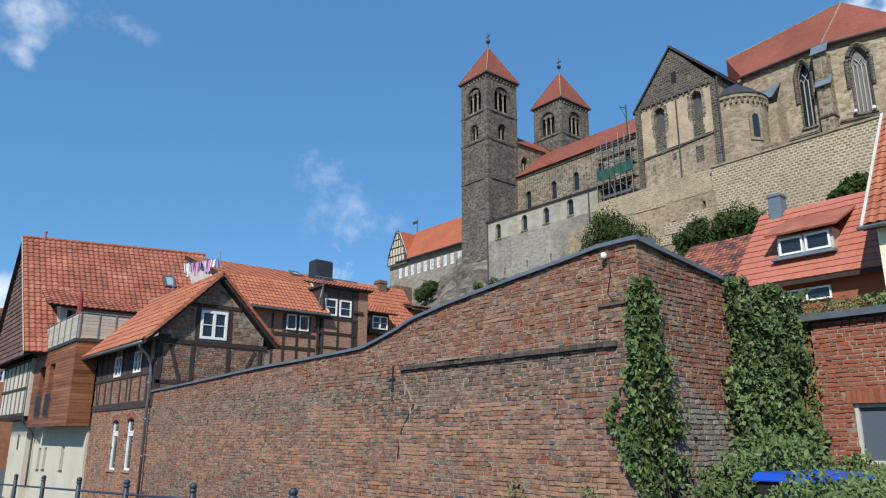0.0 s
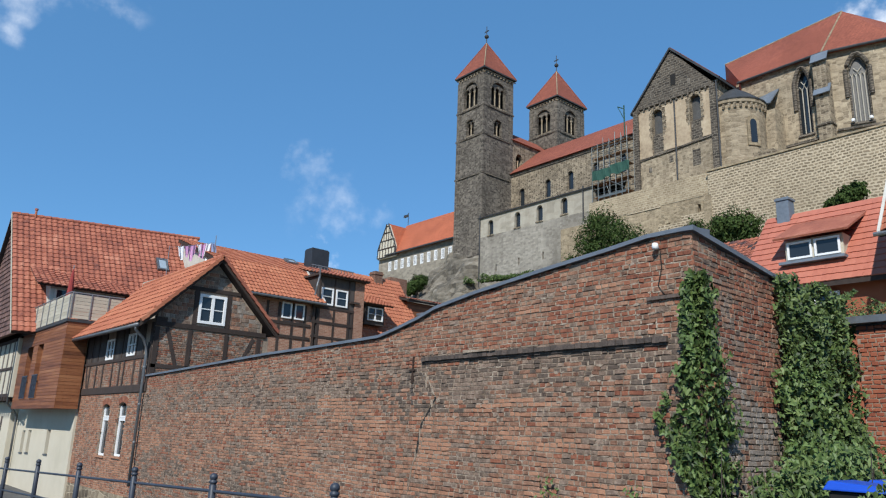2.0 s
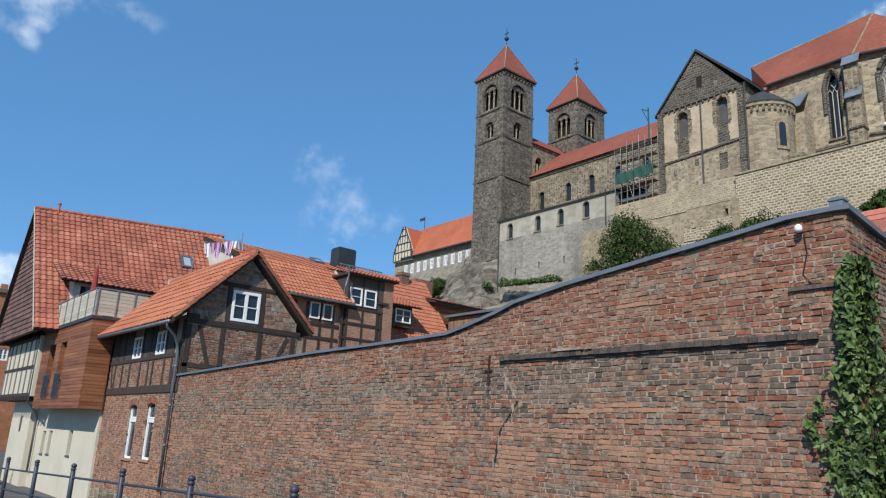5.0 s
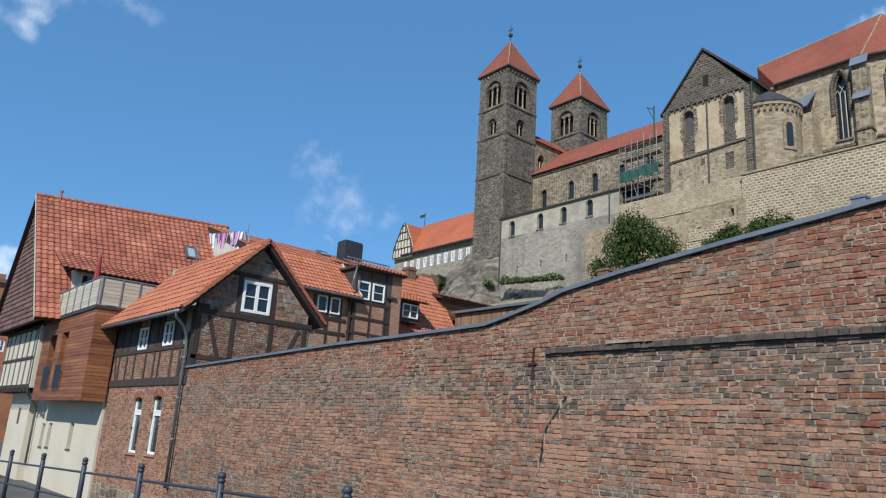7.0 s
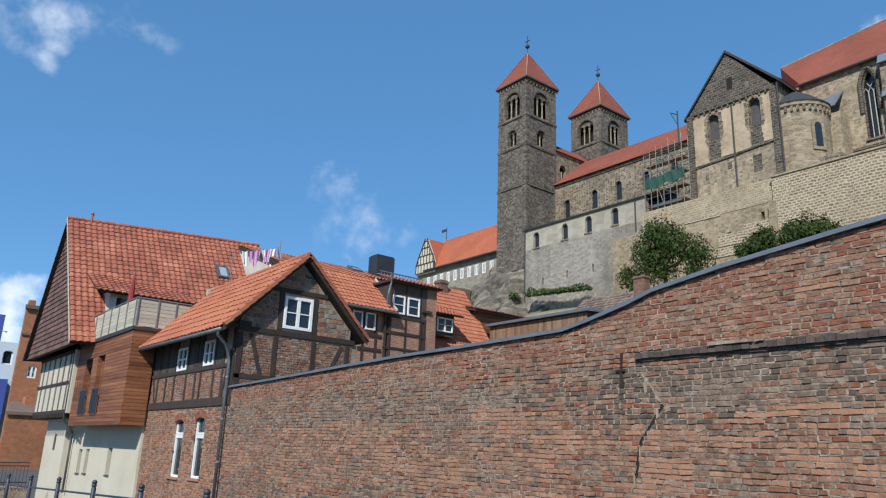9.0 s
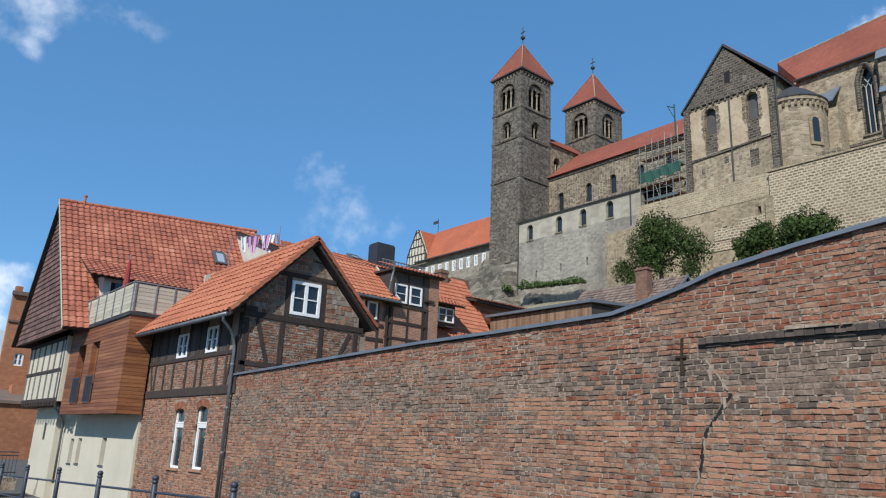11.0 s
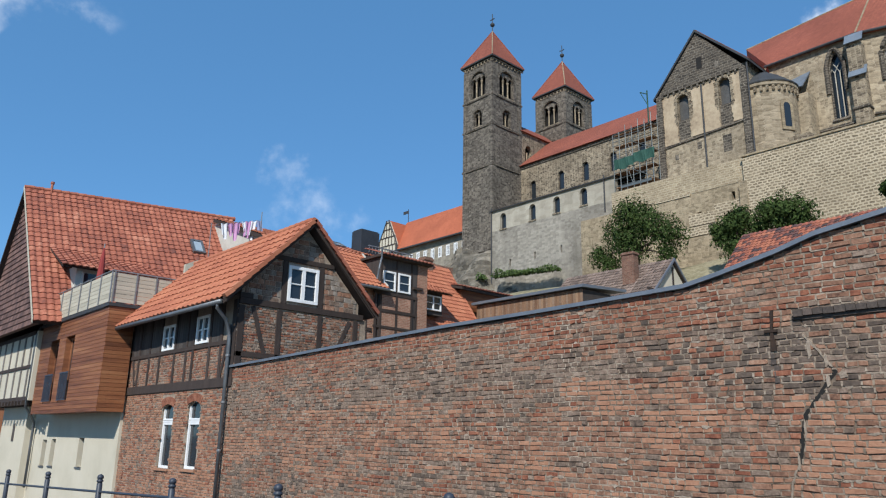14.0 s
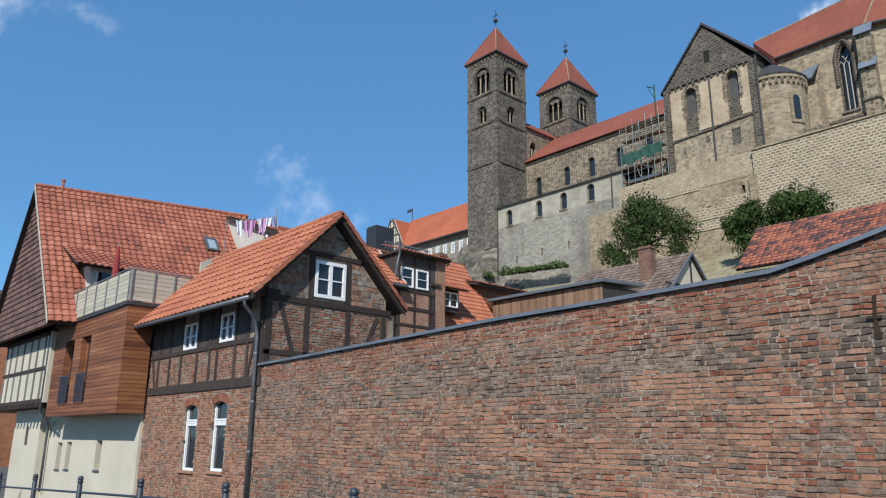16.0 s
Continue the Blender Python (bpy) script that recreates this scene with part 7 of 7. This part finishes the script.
part("stair_tower", Geo().box(-9, 2.3, 72.4, 73.95, -1.2, 7.3), M_FAR_BLUE, fb2, "deep blue stair tower")
part("roof_storey", Geo().box(-9, 1.4, 75, 84, 10.95, 13.6), M_FAR_BLUE, fb2, "violet-blue set-back roof storey")
part("balcony_rail", Geo().tube([(-9, 74.1, 11.9), (1.7, 74.1, 11.9), (1.7, 75, 11.9)], .04, 6), M_STEEL, fb2)
gate = thing("bridge_railing", (-4, 30, ground_z(-4, 30)), "dark metal railing of a small bridge down the street", "railing")
for i in range(40):
    xx = -7.5 + .15 * i
    part("bar", Geo().tube([(xx, 34, -.3), (xx, 34, .75)], .014, 5), M_FENCE, gate)
for z in (.0, .75, .9):
    part("rail", Geo().tube([(-7.6, 34, z), (-1.6, 34, z)], .03, 6), M_FENCE, gate)
part("deck", Geo().box(-7.6, -1.5, 34.05, 36, -.8, -.25), M_MORTAR, gate)

# ---- ivy, weeds, trees ----
def leaf_shape(s, kind="ivy"):
    """One folded, lobed leaf in its own plane, tip down."""
    if kind == "ivy":
        pts = [(0, .1), (.30, .36), (.5, .12), (.30, -.06), (.22, -.36), (0, -.62)]
    else:
        pts = [(0, .5), (.2, .25), (.26, -.05), (.14, -.35), (0, -.6)]
    return [(x * s, y * s) for x, y in pts]


def leaf_into(g, at, nrm, s, rng, kind="ivy", mi=0, hang=.5):
    n = Vector(nrm).normalized()
    dn = Vector((rng.uniform(-.6, .6), rng.uniform(-.6, .6), -hang + rng.uniform(-.4, .4)))
    dn = (dn - n * dn.dot(n))
    dn = dn.normalized() if dn.length > 1e-3 else n.orthogonal().normalized()
    sd = n.cross(dn)
    at = Vector(at)
    half = leaf_shape(s, kind)
    for sg in (1, -1):
        i = len(g.v)
        ps = [at + sd * (sg * x) - dn * y + n * (abs(x) * .35) for x, y in half]
        g.v.extend(tuple(p) for p in ps)
        f = tuple(range(i, i + len(half)))
        g.f.append(f if sg > 0 else f[::-1])
        g.mi.append(mi)


def noisy(n, spread, rng):
    return (Vector(n) + Vector((rng.gauss(0, spread), rng.gauss(0, spread), rng.gauss(0, spread)))).normalized()


rng = random.Random(21)
ivy = thing("ivy", (-.1, YC + .1, ground_z(1, -6)), "dark green ivy climbing the corner of the brick wall", "climbing plant")
g = Geo()
outline = lambda z: .26 + .30 * max(0, min(1, (3.7 - z) / 1.3)) - .30 * max(0, min(1, (2.1 - z) / .8)) + .16 * noise.noise((z * 2.6, 0, 5))
count = 0
while count < 3400:
    z = rng.uniform(.6, 4.35)
    side = rng.random()
    w = outline(z) * (1 if z < 4.1 else max(.3, (4.4 - z) / .3))
    fluff = rng.random() ** 1.5 * .16 + .03
    if side < .5:
        u = rng.uniform(0, w * (.7 if z > 3 else 1.1) * max(.12, min(1, (z - .9) / 1.3)))
        if u > .2 and noise.noise((u * 4, z * 2.6, 1)) < -.1:
            continue
        p, n = (-fluff, YC + u - .05, z), (-1, 0, .25)
    else:
        u = rng.uniform(0, w * 1.5)
        if u > .2 and noise.noise((u * 4, z * 2.6, 7)) < -.1:
            continue
        p, n = (u - .05, YC - fluff, z), (0, -1, .25)
    leaf_into(g, p, noisy(n, .5, rng), rng.uniform(.05, .12), rng, "ivy", 1 if rng.random() < .5 else (2 if 2.55 < z < 2.95 and .05 < u < .3 and side > .5 and rng.random() < .35 else 0))
    count += 1
part("leaves", g, [M_LEAF, M_LEAF_LIGHT, M_LEAF_DRY], ivy, "glossy ivy leaves", kind="stuff")
g = Geo()
for k in range(5):
    pts = []
    x, y = rng.uniform(-.05, .5), YC - .03
    for z in [.3 + .4 * i for i in range(10)]:
        pts.append((x + rng.uniform(-.06, .06), y, z))
    g.tube(pts, [.011 - .0008 * i for i in range(10)], 5)
part("stems", g, M_BARK, ivy)

ivy2 = thing("ivy", (3.4, -6.0, ground_z(3, -6)), "dense green ivy curtain beside the brick outbuilding", "climbing plant")
g = Geo()
for _ in range(10500):
    x = rng.uniform(2.15, 4.75)
    z = rng.uniform(.7, 4.62 + .12 * math.sin(x * 6))
    bulge = .30 + .34 * noise.noise((x * 2.2, z * 1.9, 4)) + (.14 if z < 2.6 else 0) * max(0, (2.6 - z))
    p = (x - (.35 if z < 3.2 else 0) * rng.random(), YC - .05 - bulge * rng.random() ** .6, z)
    leaf_into(g, p, noisy((-.5, -.8, .35), .55, rng), rng.uniform(.055, .115), rng, "ivy", 1 if rng.random() < (.75 if z < 3.3 and x < 3.3 else .16) else 0)
part("leaves", g, [M_LEAF, M_LEAF_LIGHT], ivy2, "dense green leaves", kind="stuff")
part("leaf_core", Geo().box(2.7, 4.6, YC + .02, YC + .3, .3, 4.35), M_LEAF, ivy2)

topg = thing("roof_plants", (6, -7.5, OZ + .1), "low green and yellowish plants growing over the flat roof", "plants")
g = Geo()
for _ in range(5200):
    y = rng.uniform(-10, -5.6)
    x = rng.uniform(4.5, 6.2)
    h = .16 + .22 * (noise.noise((x, y * 1.5, 2)) + .5)
    p = (x, y, OZ + .1 + rng.random() * h)
    leaf_into(g, p, noisy((-.4, -.2, .8), .5, rng), rng.uniform(.04, .09), rng, "leaf", 0 if rng.random() < .75 else 1)
part("leaves", g, [M_LEAF_LIGHT, M_LEAF_DRY], topg, kind="stuff")

weeds = thing("undergrowth", (1.5, -7, ground_z(1, -7)), "tangled weeds and shrubs at the foot of the wall", "shrubs")
g = Geo()
for _ in range(9000):
    x, y = rng.uniform(-.5, 4.3), rng.uniform(-7.2, -5.95)
    hmax = 1.15 + .6 * (noise.noise((x * .9, y * .9, 1)) + .3) + (.3 if .6 < x < 2.2 else 0) - max(0, .4 - x) * .9
    z = ground_z(1, -6) + hmax * rng.random() ** .6
    leaf_into(g, (x, y, z), noisy((-.5, -.5, .6), .5, rng), rng.uniform(.05, .12), rng, "leaf", 0 if rng.random() < .6 else 1)
part("leaves", g, [M_LEAF_LIGHT, M_LEAF], weeds, kind="stuff")
g = Geo()
for _ in range(50):
    x, y = rng.uniform(-.8, 4.2), rng.uniform(-7.5, -6)
    z0 = ground_z(1, -6)
    g.tube([(x, y, z0), (x + rng.uniform(-.15, .15), y + rng.uniform(-.15, .15), z0 + rng.uniform(.8, 1.7))], [.012, .005], 4)
part("stems", g, M_BARK, weeds)
g = Geo()
for _ in range(7500):
    x, y = rng.uniform(-1.7, 3.4), rng.uniform(-8.8, -7.9)
    hmax = 1.16 + .34 * noise.noise((x * 1.6, y * 1.6, 5))
    z = ground_z(1, -8) + hmax * rng.random() ** .55
    leaf_into(g, (x, y, z), noisy((-.5, -.5, .6), .5, rng), rng.uniform(.04, .09), rng, "leaf", 0 if rng.random() < .7 else 1)
part("leaves", g, [M_LEAF_LIGHT, M_LEAF], weeds, kind="stuff")
tuft = thing("wall_weeds", (-.1, -3.4, -1.1), "small weeds growing at the foot of the brick wall", "weeds")
g = Geo()
for cy, zt in ((-3.2, 1.55), (-4.75, 1.6), (-4.9, 1.35)):
    for _ in range(160):
        z = (-.2) + (zt - (-.2)) * rng.random()
        leaf_into(g, (-.12 + rng.gauss(0, .05), cy + rng.gauss(0, .10), z), noisy((-1, 0, .4), .5, rng), rng.uniform(.04, .08), rng, "leaf", 0)
part("leaves", g, M_LEAF_LIGHT, tuft, kind="stuff")

bins = []
for bx, by in ((.1, -7.6), (1.05, -7.68)):
    b = thing("waste_bin", (bx, by, ground_z(1, -8)), "dark waste bin with a bright blue lid", "bin", "bins by the wall")
    z0 = ground_z(1, -8)
    part("body", Geo().hexa([(bx - .24, by - .22, z0), (bx + .24, by - .22, z0), (bx + .24, by + .22, z0), (bx - .24, by + .22, z0), (bx - .33, by - .3, z0 + 1.17), (bx + .33, by - .3, z0 + 1.17), (bx + .33, by + .3, z0 + 1.17), (bx - .33, by + .3, z0 + 1.17)]), M_DARK, b, bevel=.03)
    part("lid", Geo().hexa([(bx - .38, by - .34, z0 + 1.176), (bx + .38, by - .34, z0 + 1.176), (bx + .38, by + .34, z0 + 1.176), (bx - .38, by + .34, z0 + 1.176), (bx - .34, by - .3, z0 + 1.24), (bx + .34, by - .3, z0 + 1.24), (bx + .34, by + .28, z0 + 1.28), (bx - .34, by + .28, z0 + 1.28)]), M_BLUE, b, "bright blue lid", bevel=.02)


def tree(at, height, lobes, seed, label, leaf=.34, n=2600):
    """A tree with a forked trunk and many leaf tufts gathered in uneven lobes (dx, dy, z, radius)."""
    r = random.Random(seed)
    t = thing("tree", at, label, "tree")
    g = Geo()
    x, y, z = at
    g.tube([(x, y, z - 1), (x + .2, y, z + height * .25), (x, y + .2, z + height * .5)], [.28, .2, .14], 8)
    part("trunk", g, M_BARK, t)
    for dx, dy, dz, rad in lobes:
        part("limb", Geo().tube([(x, y + .1, z + height * .3), (x + dx * .5, y + dy * .5, z + (height * .35 + dz) * .5), (x + dx, y + dy, z + dz)], [.12, .08, .03], 6), M_BARK, t)
    g = Geo()
    tot = sum(l[3] ** 2 for l in lobes)
    for dx, dy, dz, rad in lobes:
        for _ in range(int(n * rad * rad / tot)):
            d = Vector((r.gauss(0, 1), r.gauss(0, 1), r.gauss(0, 1))).normalized()
            q = rad * (.2 + .85 * r.random() ** .55) * (1 + .6 * noise.noise((d.x * 2 + seed, d.y * 2, d.z * 2 + dz)))
            p = Vector((x + dx, y + dy, z + dz)) + d * q
            leaf_into(g, p, noisy(d + Vector((0, 0, .3)), .5, r), leaf * r.uniform(.6, 1.3), r, "leaf", 0)
    part("crown", g, M_LEAF_TREE, t, "uneven dark green crown", kind="stuff")
    return t


TREES = ((58.0, 38.6, 19.8, 8.2, ((0, 0, 6.2, 2.3), (0, 2.2, 4.7, 1.9), (0, -2.0, 5.0, 2.1), (0, 4.6, 2.6, 1.5), (0, -4.0, 3.4, 1.9), (-.6, .4, 3.0, 2.2), (0, 1.2, 7.2, 1.3), (0, 3.3, 1.3, 1.2), (0, -3.6, 1.4, 1.2))),
         (56.0, 26.6, 18.6, 5, ((0, 0, 3.6, 1.4), (0, 1.2, 2.8, 1.1), (0, -.6, 4.4, 1.0), (0, -.4, 1.2, 1.5), (0, 1.8, 3.6, .7))),
         (56.5, 22.4, 19.2, 5, ((0, 0, 3.3, 1.9), (0, 2.0, 2.6, 1.5), (0, -1.6, 3.0, 1.6), (0, 1.0, 4.0, 1.1))),
         (60.0, 13.0, 21.7, 4, ((0, 0, 2.6, 1.1), (0, 1.2, 2.2, .8), (0, -.9, 3.2, .8))),
         (64.0, 80.5, 23.0, 4, ((0, 0, 3.0, 1.3), (0, 1.8, 2.4, 1.2), (0, -1.2, 3.4, .9))))
for k, (tx_, ty_, tz_, th_, lob) in enumerate(TREES):
    tree((tx_, ty_, tz_), th_, lob, 31 + k, "broad green tree on the castle slope below the walls" if k == 0 else "leafy shrub-like tree on the castle slope", .26, 14000 if k == 0 else 7500)
tg = thing("slope_shrubs", (64, 58, 24), "low green shrubs along the foot of the terrace wall", "shrubs")
g = Geo()
for _ in range(2600):
    y = rng.uniform(55, 70)
    x = 65.8 - rng.random() * 1.4
    hh = noise.noise((y * .45, 2, 2)) + .15
    if hh < 0:
        continue
    z = 24.2 + rng.random() ** 1.6 * (.3 + 2.4 * hh) + (y - 60) * .06
    leaf_into(g, (x, y, z), noisy((-.6, -.3, .7), .5, rng), rng.uniform(.2, .4), rng, "leaf", 0 if rng.random() < .6 else 1)
part("leaves", g, [M_LEAF_TREE, M_LEAF_LIGHT], tg, kind="stuff")


# ---- bricks of the walls, the nearest as single pieces ----
def bricks_on(parent, axis, c, items, mats, near=None, name="brick"):
    """near(u, z): whether a brick is a piece of its own."""
    single = [it for it in items if near and near(it)]
    rest = [it for it in items if not (near and near(it))]
    part("brickwork", brick_geo(axis, c, rest), mats, parent, kind="stuff")
    cache = {}
    rr = random.Random(2)
    for mi, fr, d in single:
        w, h = round((fr[1][0] - fr[0][0]) / .02) * .02, .0625
        key = (mi, w, rr.randrange(3))
        if key not in cache:
            q = random.Random(hash(key[1:]) & 0xffff)
            jit = lambda: q.uniform(-.004, .004)
            f0 = [(-w / 2 + jit(), jit()), (w / 2 + jit(), jit()), (w / 2 + jit(), h + jit()), (-w / 2 + jit(), h + jit())]
            me = mesh_of(name, brick_geo(axis, 0, [(0, f0, .008)]), mats[mi])
            cache[key] = me
        ob = new(name, cache[key])
        ob.parent = parent
        ob.matrix_parent_inverse = Matrix.Translation(-Vector(parent.location))
        um, zm = (fr[0][0] + fr[1][0]) / 2, fr[0][1]
        ob.location = (c - (d - .008), um, zm) if axis == "x" else (um, c - (d - .008), zm)


single_tiles(*tiles_a)
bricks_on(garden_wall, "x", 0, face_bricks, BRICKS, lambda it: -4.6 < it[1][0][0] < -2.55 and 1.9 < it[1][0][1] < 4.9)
bricks_on(garden_wall, "y", YC, return_bricks, BRICKS)


def house_pick(u, z, rng):
    r = rng.random() + noise.noise((u * .8, z * .8, 2)) * .4
    if z < 3.2:
        return 3 if r < .4 else (1 if r < .76 else (0 if r < .92 else 2))
    return 1 if r < .45 else (2 if r < .8 else 0)


def near_hole(u, z):
    return any(h[0] - .02 < u < h[1] + .02 and h[2] - .1 < z < h[3] + .28 for h in low_holes) or any(h[0] - .05 < u < h[1] + .05 and h[2] < z < h[3] for h in up_holes)


fa = lay_bricks("x", 0, 15.02, AY1, -.955, lambda y: 3.2, house_pick, seed=12, skip=near_hole)
fa += lay_bricks("x", 0, 15.1, AY1, 3.46, lambda y: 4.4, house_pick, seed=13)
bricks_on(house_a, "x", 0, fa, BRICKS, lambda it: it[1][0][0] < 17.0 and .7 < it[1][0][1] < 2.8)


def gable_pick(u, z, rng):
    r = rng.random()
    return (1 if r < .38 else 0 if r < .55 else 2 if r < .9 else 5) if z < 5.5 else (1 if r < .34 else 2 if r < .74 else 5)


ga = lay_bricks("y", AY0, .0, AX1, 3.5, lambda x: min(5.47, 99), gable_pick, seed=14)
ga += lay_bricks("y", AY0, .15, 3.95, 5.66, lambda x: under(x) - .02, gable_pick, L=.36, H=.155, seed=15, skip=lambda x, z: 1.4 < x < 2.56 and z < 6.9)
bricks_on(house_a, "y", AY0, ga, BRICKS)
ob_ = lay_bricks("x", OX, OY0, OY1, .3, lambda y: OZ - .04, lambda u, z, r: 0, seed=16, skip=lambda u, z: -7.38 < u < -6.6 and 1.72 < z < 2.75 or -7.55 < u < -6.5 and 2.72 < z < 2.98)
bricks_on(outb, "x", OX, ob_, [M_NEWBRICK])
